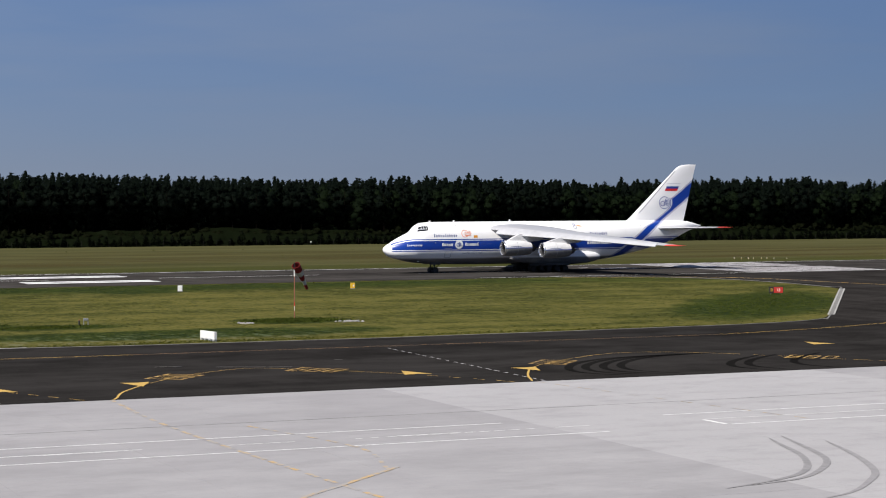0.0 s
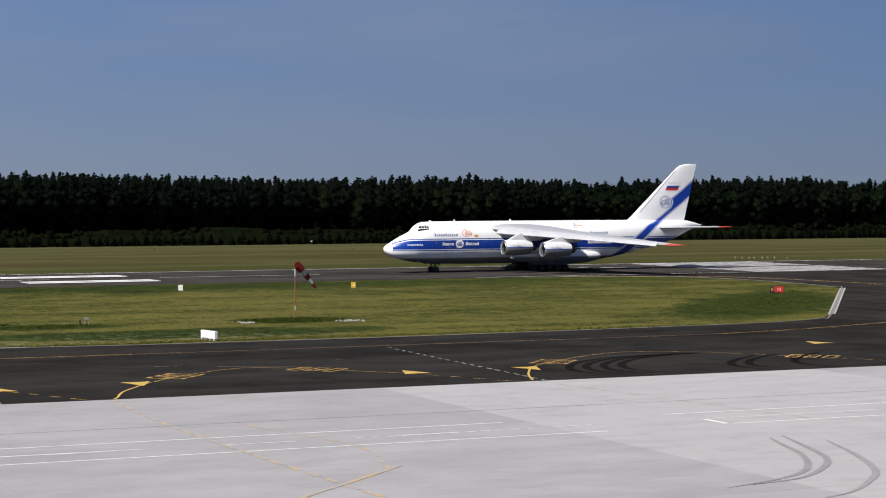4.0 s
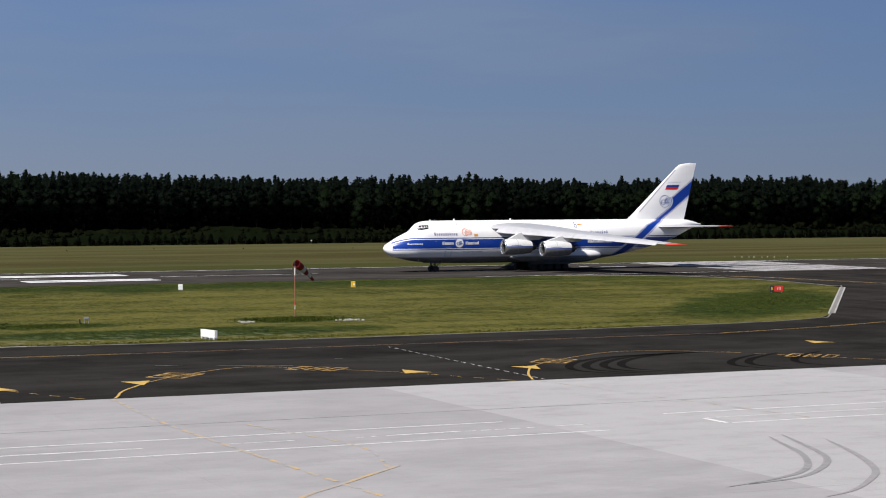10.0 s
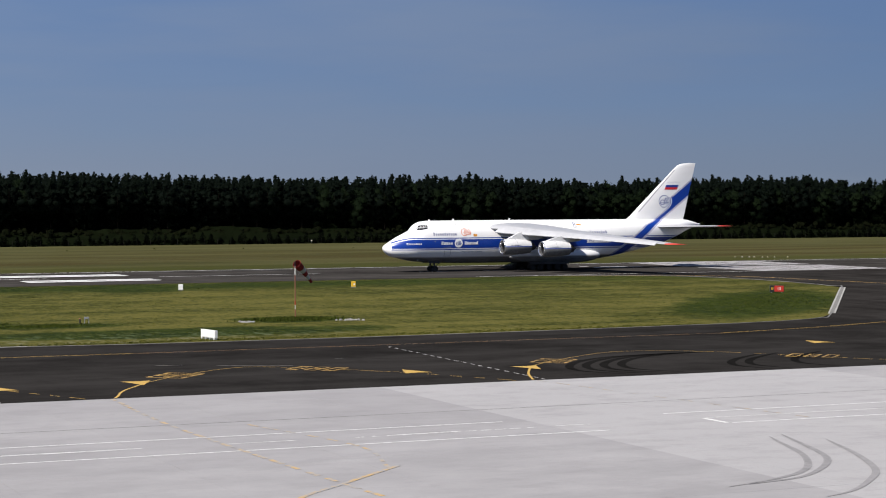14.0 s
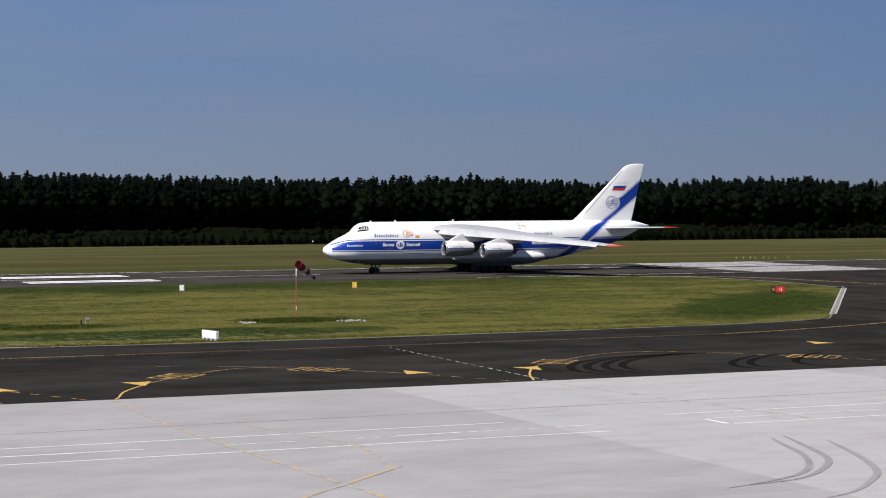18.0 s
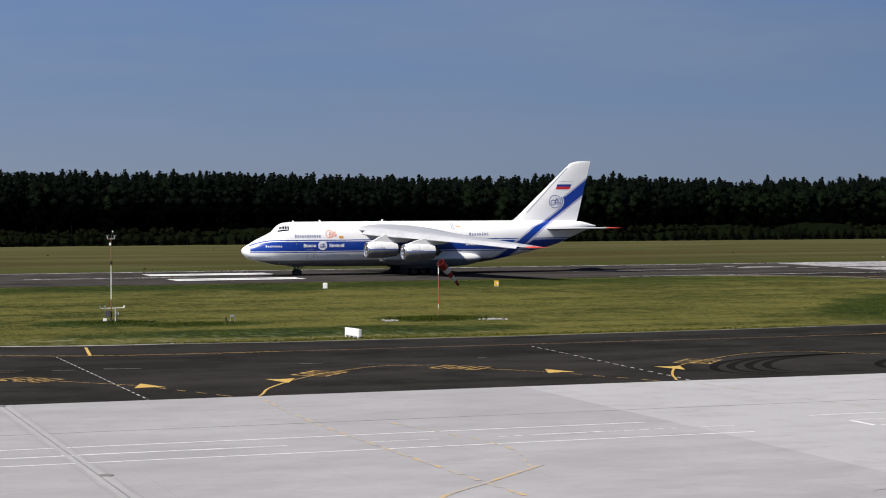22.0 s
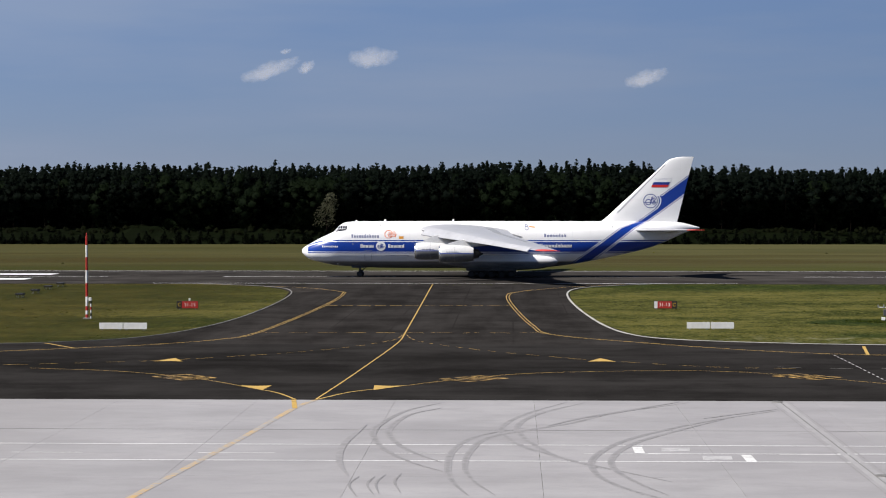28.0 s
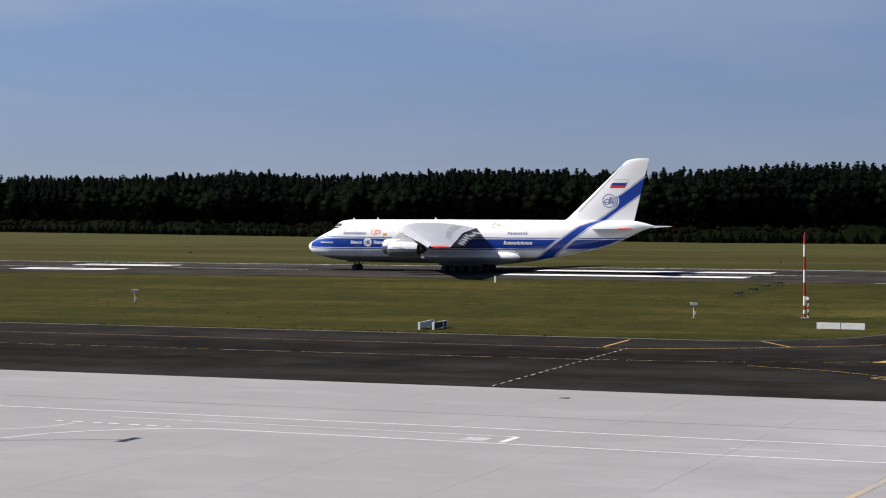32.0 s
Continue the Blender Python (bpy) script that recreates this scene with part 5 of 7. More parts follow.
def build_aircraft():
    plane = thing("cargo_aircraft", pose(143.16, 349, TOP), "white and blue four-engined heavy cargo aircraft on the runway", "aircraft")
    part("fuselage", body_loft(), LIVERY, plane, "white fuselage with a broad blue band", smooth=True)

    # nose: radome seam, cockpit glass
    for side in (-1, 1):
        for x0, x1, x2, x3, zb in ((6.05, 6.50, 6.60, 6.34, 8.74), (6.60, 6.95, 6.99, 6.70, 8.86), (7.04, 7.36, 7.38, 7.10, 8.88), (7.46, 7.76, 7.76, 7.48, 8.86)):
            bm = bmesh.new()
            skin_grid(bm, [(x0, 8.36), (x1, 8.36), (x2, zb), (x3, zb)], side, 0.035)
            part("cockpit_window", bm, AIR_GLASS, plane, "dark cockpit window")
        glare = bmesh.new()
        skin_grid(glare, [(5.42, 7.78), (7.6, 8.10), (7.75, 8.30), (5.95, 8.27)], side, 0.02, 6)
        part("glare_panel", glare, AIR_GLASS, plane)
        d = bmesh.new()
        for x0, x1, z0, z1 in ((10.87, 10.93, 2.96, 4.71), (12.07, 12.13, 2.96, 4.71), (10.87, 12.13, 4.66, 4.71), (10.87, 12.13, 2.96, 3.01)):
            skin_rect(d, x0, x1, z0, z1, side, 0.02, 4)
        part("crew_door_outline", d, AIR_GREY, plane, "grey outline of the crew door")
        for x, z in ((8.9, 5.75), (13.6, 9.0), (53.4, 8.7)):
            d = bmesh.new()
            skin_disc(d, x, z, 0, 0.11, side, 0.02, n=12)
            part("body_vent", d, AIR_GREY, plane)
        # lettering and emblems, as plain shapes in their colours
        t = bmesh.new()
        word_bars(t, 8.63, 13.49, 6.84, 7.42, side, 11)
        part("lettering", t, AIR_TEXT, plane)
        t = bmesh.new()
        word_bars(t, 10.19, 12.52, 5.12, 5.74, side, 5, gap=0.2)
        word_bars(t, 14.94, 17.76, 5.12, 5.74, side, 6, gap=0.2)
        word_bars(t, 3.48, 6.4, 5.16, 5.52, side, 9)
        part("lettering", t, AIR_WHITE, plane, "white lettering on the blue band")
        t = bmesh.new()
        word_bars(t, 14.5, 18.6, 3.68, 3.86, side, 22)
        part("lettering", t, AIR_TEXT, plane)
        t = bmesh.new()
        word_bars(t, 41.66, 45.61, 6.97, 7.51, side, 8)
        part("lettering", t, AIR_TEXT, plane)
        t = bmesh.new()
        word_bars(t, 40.9, 46.4, 5.18, 5.82, side, 11, lean=0.12, gap=0.2)
        part("lettering", t, AIR_WHITE, plane, "white lettering on the blue band")
        e = bmesh.new()
        skin_disc(e, 13.68, 5.40, 0, 0.83, side)
        part("round_emblem", e, AIR_WHITE, plane, "white round emblem")
        e = bmesh.new()
        skin_disc(e, 13.45, 5.32, 0.22, 0.31, side, 0.05)
        skin_rect(e, 13.66, 13.80, 5.02, 5.84, side, 0.05, 3)
        skin_disc(e, 13.98, 5.24, 0.08, 0.18, side, 0.05, n=14)
        skin_disc(e, 13.96, 5.62, 0.06, 0.15, side, 0.05, n=14)
        skin_rect(e, 13.02, 14.34, 5.28, 5.34, side, 0.052)
        part("emblem_mark", e, AIR_BLUE, plane)
        e = bmesh.new()
        skin_disc(e, 15.0, 7.45, 0.60, 0.70, side, span=(0.6, 6.0))
        word_bars(e, 14.95, 16.35, 6.98, 7.32, side, 6, 0.035)
        word_bars(e, 15.0, 16.1, 7.5, 7.86, side, 5, 0.035)
        skin_rect(e, 14.75, 16.4, 7.36, 7.42, side, 0.035, 1)
        skin_disc(e, 15.75, 7.5, 0.42, 0.48, side, 0.036, span=(-1.2, 1.6))
        part("round_emblem", e, AIR_ORANGE, plane, "orange ring emblem")
        e = bmesh.new()
        skin_rect(e, 16.79, 17.57, 6.65, 7.09, side)
        part("flag_patch", e, AIR_OCHRE, plane, "small ochre patch")
        e = bmesh.new()
        skin_disc(e, 38.62, 8.92, 0.16, 0.26, side, n=18)
        skin_disc(e, 38.66, 8.46, 0.24, 0.33, side, n=20)
        part("round_emblem", e, AIR_TEXT, plane)
        e = bmesh.new()
        skin_patch(e, [(39.12, 8.66), (40.12, 8.54), (40.12, 8.72), (39.12, 8.86)], side)
        part("flag_patch", e, AIR_OCHRE, plane)
        f = bmesh.new()
        rings = []
        for x, w, h in ((24.4, 0.03, 0.1), (26.0, 0.36, 0.55), (28.2, 0.72, 1.0), (30.5, 0.94, 1.24), (33, 1.0, 1.30), (38, 1.0, 1.28), (41, 0.9, 1.14), (42.7, 0.62, 0.86), (43.6, 0.34, 0.52), (44.0, 0.03, 0.1)):
            rings.append([f.verts.new((x, side * 3.30 + w * math.cos(2 * math.pi * i / 24), 2.58 + h * math.sin(2 * math.pi * i / 24) + 0.03 * max(0.0, x - 38))) for i in range(24)])
        for r, s in zip(rings, rings[1:]):
            for i in range(24):
                f.faces.new((r[i], r[(i + 1) % 24], s[(i + 1) % 24], s[i]))
        part("gear_fairing", f, LIVERY, plane, "bulged main gear fairing, white above and grey below", smooth=True)
    for x, z in ((9.2, 9.52), (14.2, 9.62), (26.0, 9.64)):
        part("antenna", box(0.35, 0.05, 0.42, (x, 0, z + 0.12), Matrix.Rotation(0.3, 4, "Y")), AIR_WHITE, plane, bevel=0.015)
    part("beacon", box(0.3, 0.25, 0.22, (53.0, 0, 9.66)), AIR_RED, plane, "small red beacon", bevel=0.05)

    # wing root fairing
    f = bmesh.new()
    rings = []
    for x, w, top in ((18.5, 0.8, 9.45), (21.5, 2.0, 9.60), (25, 2.7, 9.66), (30, 2.7, 9.66), (34, 2.2, 9.60), (38, 0.8, 9.45)):
        rings.append([f.verts.new((x, w * math.cos(math.pi * i / 14), 8.4 + (top - 8.4) * math.sin(math.pi * i / 14) ** 0.7)) for i in range(15)])
    for r, s in zip(rings, rings[1:]):
        for i in range(14):
            f.faces.new((r[i], r[i + 1], s[i + 1], s[i]))
    part("wing_fairing", f, AIR_WHITE, plane, smooth=True)

    for side in (-1, 1):
        ys = [2.6, 6, 9.7, 12.5, 17.2, 22, 27, 31.5, 35.2]
        sec = []
        for y in ys:
            le, c, z = wing_at(y)
            sec.append((y, le, c, z, float(np.interp(y, [3, 12, 36], [0.105, 0.10, 0.085]))))
        wing = part("wing", wing_loft(sec, side), AIR_PALE, plane, "pale grey swept high wing", smooth=True)
        tip = []
        for y in (35.2, 35.8, 36.4, 36.65):
            le, c, z = wing_at(min(y, 36))
            s = 1 if y < 36 else (0.93 if y < 36.5 else 0.7)
            tip.append((y, le + (1 - s) * c * 0.8 + (0.3 if y > 36 else 0), c * s, z, 0.085 * (1 if y < 36 else 0.6)))
        part("wing_tip", wing_loft(tip, side), AIR_RED, wing, "red wing tip", smooth=True)
        # slats run out and drooped ahead of the leading edge
        for a, b in ((5.0, 11.42), (11.46, 19.12), (19.16, 26.62), (26.66, 33.9)):
            bm = bmesh.new()
            rings = []
            for y in (a, (a + b) / 2, b):
                le, c, z = wing_at(y)
                q = min(1.0, max(0.5, c / 13.0))
                rings.append([bm.verts.new((le + q * u, side * y, z + q * w)) for u, w in ((-0.80, -0.74), (-0.88, -0.60), (-0.70, -0.30), (-0.10, 0.16), (0.75, 0.60), (0.72, 0.51), (-0.05, 0.02), (-0.45, -0.36), (-0.58, -0.70))])
            for r, w in zip(rings, rings[1:]):
                for i in range(9):
                    bm.faces.new((r[i], r[(i + 1) % 9], w[(i + 1) % 9], w[i]))
            bm.faces.new(rings[0])
            bm.faces.new(rings[-1])
            part("slat", bm, AIR_SLAT, wing, "pale leading-edge slat run out", smooth=True)
        # take-off flaps
        for a, b in ((4.2, 11.8), (12.3, 18.8), (19.1, 25.0)):
            bm = bmesh.new()
            pts = []
            for y in (a, b):
                le, c, z = wing_at(y)
                te = le + c
                pts.append([(te - 2.2, z - 0.05), (te - 0.2, z - 0.32), (te + 1.15, z - 0.92), (te + 1.10, z - 1.0), (te - 0.4, z - 0.55), (te - 2.2, z - 0.30)])
            ra = [bm.verts.new((x, side * a, z)) for x, z in pts[0]]
            rb = [bm.verts.new((x, side * b, z)) for x, z in pts[1]]
            for i in range(6):
                j = (i + 1) % 6
                bm.faces.new((ra[i], rb[i], rb[j], ra[j]))
            bm.faces.new(ra)
            bm.faces.new(rb)
            part("flap", bm, AIR_PALE, wing, "lowered trailing-edge flap")
        for y in (7.2, 12.1, 15.4, 19.0, 22.4, 25.2):
            le, c, z = wing_at(y)
            te = le + c
            sc = float(np.interp(y, [7, 25], [1.0, 0.75]))
            bm = bmesh.new()
            rings = []
            for x, r in ((-4.6, 0.04), (-3.4, 0.30), (-1.5, 0.42), (0.6, 0.36), (2.2, 0.05)):
                rings.append([bm.verts.new((te + x * sc, side * y + 0.6 * r * math.cos(2 * math.pi * i / 12), z - 0.62 - 0.10 * max(0, x) + r * math.sin(2 * math.pi * i / 12))) for i in range(12)])
            for r, s in zip(rings, rings[1:]):
                for i in range(12):
                    bm.faces.new((r[i], r[(i + 1) % 12], s[(i + 1) % 12], s[i]))
            part("flap_track_fairing", bm, AIR_GREY, wing, smooth=True)
        for a, b in ((26.0, 33.8),):
            bm = bmesh.new()
            qa, qb = wing_at(a), wing_at(b)
            vs = [(qa[0] + qa[1] * 0.74, side * a, qa[2] + 0.20), (qa[0] + qa[1] * 0.76, side * a, qa[2] + 0.19), (qb[0] + qb[1] * 0.76, side * b, qb[2] + 0.12), (qb[0] + qb[1] * 0.74, side * b, qb[2] + 0.13)]
            bm.faces.new([bm.verts.new(v) for v in vs])
            part("aileron_gap", bm, AIR_GREY, wing)
        # spoilers and service panels along the rear spar
        for a, b in ((4.6, 8.0), (8.2, 11.6), (12.6, 15.6), (15.8, 18.8), (19.2, 22.0), (22.2, 24.8)):
            bm = bmesh.new()
            top = []
            for y in (a, b):
                le, c, z = wing_at(y)
                th = float(np.interp(y, [3, 12, 36], [0.105, 0.10, 0.085]))
                for u in (0.70, 0.82):
                    top.append((le + c * u, side * y, z + c * (foil(u, th) + 0.048 * u * (1 - u)) + 0.035))
            p0, p1, p2, p3 = (Vector(q) for q in (top[0], top[1], top[3], top[2]))
            vs = [bm.verts.new(q) for q in (p0, p1, p2, p3)] + [bm.verts.new(q - Vector((0, 0, 0.12))) for q in (p0, p1, p2, p3)]
            for f in ((0, 1, 2, 3), (4, 7, 6, 5), (0, 4, 5, 1), (1, 5, 6, 2), (2, 6, 7, 3), (3, 7, 4, 0)):
                bm.faces.new([vs[q] for q in f])
            part("spoiler", bm, AIR_GREY, wing, "grey spoiler panel")
        build_engine(plane, 19.9, side, 9.7, 4.74)
        build_engine(plane, 24.25, side, 17.2, 4.50)

        # tailplane
        st = []
        for y, le, te, z in ((0.8, 56.2, 65.4, 8.05), (4, 58.6, 66.1, 8.10), (8, 62.0, 67.2, 8.20), (11.8, 65.2, 68.3, 8.29)):
            st.append((y, le, te - le, z, 0.085))
        tp = part("tailplane", wing_loft(st, side, 0.0), AIR_PALE, plane, "pale grey tailplane", smooth=True)
        st = [(11.8, 65.2, 3.1, 8.29, 0.085), (12.2, 65.7, 2.75, 8.3, 0.08), (12.5, 66.4, 2.0, 8.31, 0.05)]
        part("tailplane_tip", wing_loft(st, side, 0.0), AIR_RED, tp, "red tailplane tip", smooth=True)

    # fin
    bm = bmesh.new()
    secs = FIN
    rings = []
    for z, le, te, t in secs:
        c = te - le
        a = [bm.verts.new((le + c * u, -c * foil(u, t), z)) for u in CUT]
        b = [bm.verts.new((le + c * u, c * foil(u, t), z)) for u in CUT[1:-1]]
        rings.append(a + b[::-1])
    n = len(rings[0])
    for r, s in zip(rings, rings[1:]):
        for i in range(n):
            bm.faces.new((r[i], r[(i + 1) % n], s[(i + 1) % n], s[i]))
    bm.faces.new(rings[-1])
    fin = part("fin", bm, LIVERY, plane, "white fin with a slanting blue stripe", smooth=True)
    for side in (-1, 1):
        for col, z0, z1, s in ((AIR_WHITE, 16.35, 16.80, 0.44), (AIR_BLUE, 15.90, 16.35, 0.22), (FLAG_RED, 15.45, 15.90, 0.0)):
            f = bmesh.new()
            fin_grid(f, [(60.1 + s, z0), (62.95 + s, z0), (63.17 + s, z1), (60.32 + s, z1)], side, 0.03)
            part("flag_stripe", f, col, fin)
        f = bmesh.new()
        word_bars(f, 60.75, 63.7, 16.86, 16.98, side, 22, lift=0.04, flat=True)
        part("lettering", f, AIR_TEXT, fin)
        f = bmesh.new()
        skin_disc(f, 60.0, 13.1, 0, 1.36, side, 0.03, flat=True)
        part("round_emblem", f, AIR_WHITE, fin)
        f = bmesh.new()
        skin_disc(f, 60.0, 13.1, 1.12, 1.24, side, 0.045, flat=True)
        skin_disc(f, 59.62, 12.92, 0.40, 0.54, side, 0.045, flat=True)
        fin_grid(f, [(59.88, 12.55), (60.10, 12.55), (60.42, 13.85), (60.20, 13.85)], side, 0.045, 2)
        skin_disc(f, 60.62, 12.80, 0.17, 0.31, side, 0.045, n=16, flat=True)
        skin_disc(f, 60.62, 13.42, 0.14, 0.27, side, 0.045, n=16, flat=True)
        fin_grid(f, [(58.95, 12.78), (61.2, 12.86), (61.2, 12.95), (58.95, 12.87)], side, 0.05, 4)
        part("emblem_mark", f, AIR_BLUE, fin, "blue ring emblem")
        g2 = bmesh.new()
        fin_grid(g2, [(54.15, 11.1), (54.42, 11.1), (62.62, 19.4), (62.36, 19.4)], side, 0.03, 14)
        part("leading_edge_strip", g2, AIR_SLAT, fin)

    # landing gear
    for y in (-0.95, 0.95):
        part("nose_strut", tube((9.9, y, 0.55), (9.75, y, 2.4), 0.14, 0.17, 10), STRUT, plane)
        part("nose_drag_brace", tube((9.9, y, 0.9), (11.6, y, 2.2), 0.07, None, 8), STRUT, plane)
        for o in (-0.32, 0.32):
            WHEELS.append((build_wheel("nose_wheel", plane, 9.9, y + o, 0.56, 0.42), 0.56, (9.9, y + o)))
        part("nose_gear_door", box(2.2, 0.05, 0.5, (9.6, y * 1.75, 1.85)), BELLY, plane, bevel=0.015)
    part("landing_light", box(0.16, 0.5, 0.2, (6.1, -1.6, 2.28)), AIR_WHITE, plane, bevel=0.03)
    for side in (-1, 1):
        for i in range(5):
            x = 29.2 + 1.72 * i
            part("main_strut", tube((x, side * 3.25, 0.62), (x - 0.2, side * 3.1, 2.0), 0.15, 0.18, 10), STRUT, plane)
            for o in (-0.36, 0.36):
                WHEELS.append((build_wheel("main_wheel", plane, x, side * 3.25 + o, 0.63, 0.48), 0.63, (x, side * 3.25 + o)))
        part("main_gear_door", box(8.6, 0.06, 0.45, (32.6, side * 4.05, 1.40), Matrix.Rotation(side * 0.2, 4, "X")), BELLY, plane, bevel=0.015)
        part("main_gear_door", box(8.2, 0.06, 1.1, (32.8, side * 2.35, 1.15)), BELLY, plane, bevel=0.015)
    return plane


PLANE = build_aircraft()


# ---- things on the airfield ----
PAINT_WHITE = plain("white_board_paint", (0.72, 0.72, 0.71), 0.5, vary=0.08, scale=2.5)
PAINT_RED = plain("signal_red", (0.40, 0.022, 0.014), 0.5)
PAINT_YELLOW = plain("signal_yellow", (0.62, 0.38, 0.02), 0.5)
PAINT_BLACK = plain("sign_black", (0.015, 0.015, 0.015), 0.5)
STEEL = plain("galvanised_steel", (0.30, 0.31, 0.32), 0.5, 0.6)
FADED_RED = plain("faded_red_paint", (0.25, 0.085, 0.055), 0.6)
CLOTH_RED = plain("red_cloth", (0.21, 0.011, 0.010), 0.9, scale=3.0)
CLOTH_WHITE = plain("white_cloth", (0.55, 0.53, 0.52), 0.9, scale=3.0)
STONE = plain("pale_rubble", (0.315, 0.3075, 0.3), 0.9, vary=0.3, scale=1.5)


def glyphs(name, body, size, mat, parent, at, turn=None, label=""):
    """Lettering as a thin solid."""
    cu = bpy.data.curves.new(name, "FONT")
    cu.body, cu.size, cu.extrude, cu.align_x, cu.align_y = body, size, 0.004, "CENTER", "CENTER"
    tmp = bpy.data.objects.new(name, cu)
    me = bpy.data.meshes.new_from_object(tmp)
    bpy.data.objects.remove(tmp)
    me.materials.clear()
    me.materials.append(mat)
    ob = new(name, me)
    ob.parent = parent
    ob.matrix_basis = Matrix.Translation(at) @ (turn or Matrix.Rotation(math.pi / 2, 4, "X"))
    if label:
        tagged(ob, label)
    return ob


def build_sign(x, y, turn, panels, label):
    """A low mandatory sign: panels of (width, material, text, text material)."""
    s = thing("taxiway_sign", pose(x, y, 0, 0, 0, turn), label, "sign", "airfield signs")
    total = sum(p[0] for p in panels)
    h, z0 = 0.86, 0.20
    part("housing", box(total + 0.08, 0.24, h + 0.08, (0, 0.13, z0 + h / 2)), PAINT_BLACK, s, bevel=0.02)
    u = -total / 2
    for w, mat, word, ink in panels:
        part("panel", box(w - 0.012, 0.03, h, (u + w / 2, -0.01, z0 + h / 2)), mat, s, bevel=0.006)
        if word:
            glyphs("inscription", word, 0.62, ink, s, (u + w / 2, -0.034, z0 + h / 2))
        u += w
    for k in (-0.38, 0.38):
        part("leg", tube((k * total, 0.13, 0), (k * total, 0.13, z0), 0.05, None, 8), STEEL, s)
    return s


def build_signs():
    a = build_sign(-40.45, 249.8, 3, [(0.62, PAINT_BLACK, "C", PAINT_YELLOW), (2.0, PAINT_RED, "31-13", PAINT_WHITE)], "red and black runway holding sign on the grass")
    part("lamp_head", box(0.22, 0.2, 0.3, (0.25, 0.2, 1.28)), PAINT_WHITE, a, "small white light above the sign", bevel=0.03)
    part("lamp_post", tube((0.25, 0.2, 0.2), (0.25, 0.2, 1.15), 0.03, None, 8), STEEL, a)
    build_sign(19.0, 251.1, -2, [(0.42, PAINT_WHITE, "", None), (1.75, PAINT_RED, "31-13", PAINT_WHITE), (0.62, PAINT_BLACK, "C", PAINT_YELLOW)], "red runway holding sign with a white end panel")
    build_sign(165.2, 251.0, -24, [(0.62, PAINT_BLACK, "B", PAINT_YELLOW), (1.35, PAINT_RED, "13", PAINT_WHITE)], "red and black runway holding sign beside the turn-off")


def build_board(name, x, y, turn, w, h, label, group=""):
    b = thing(name, pose(x, y, 0, 0, 0, turn), label, "marker board", group)
    n = max(1, round(w / 2.6))
    for i in range(n):
        u = (i + 0.5) * w / n - w / 2
        part("panel", box(w / n - 0.07, 0.05, h, (u, 0, 0.14 + h / 2)), PAINT_WHITE, b, bevel=0.012)
        for k in (-0.36, 0.36):
            part("leg", box(0.07, 0.30, 0.16, (u + k * w / n, 0.05, 0.08)), STEEL, b, bevel=0.01)
    return b


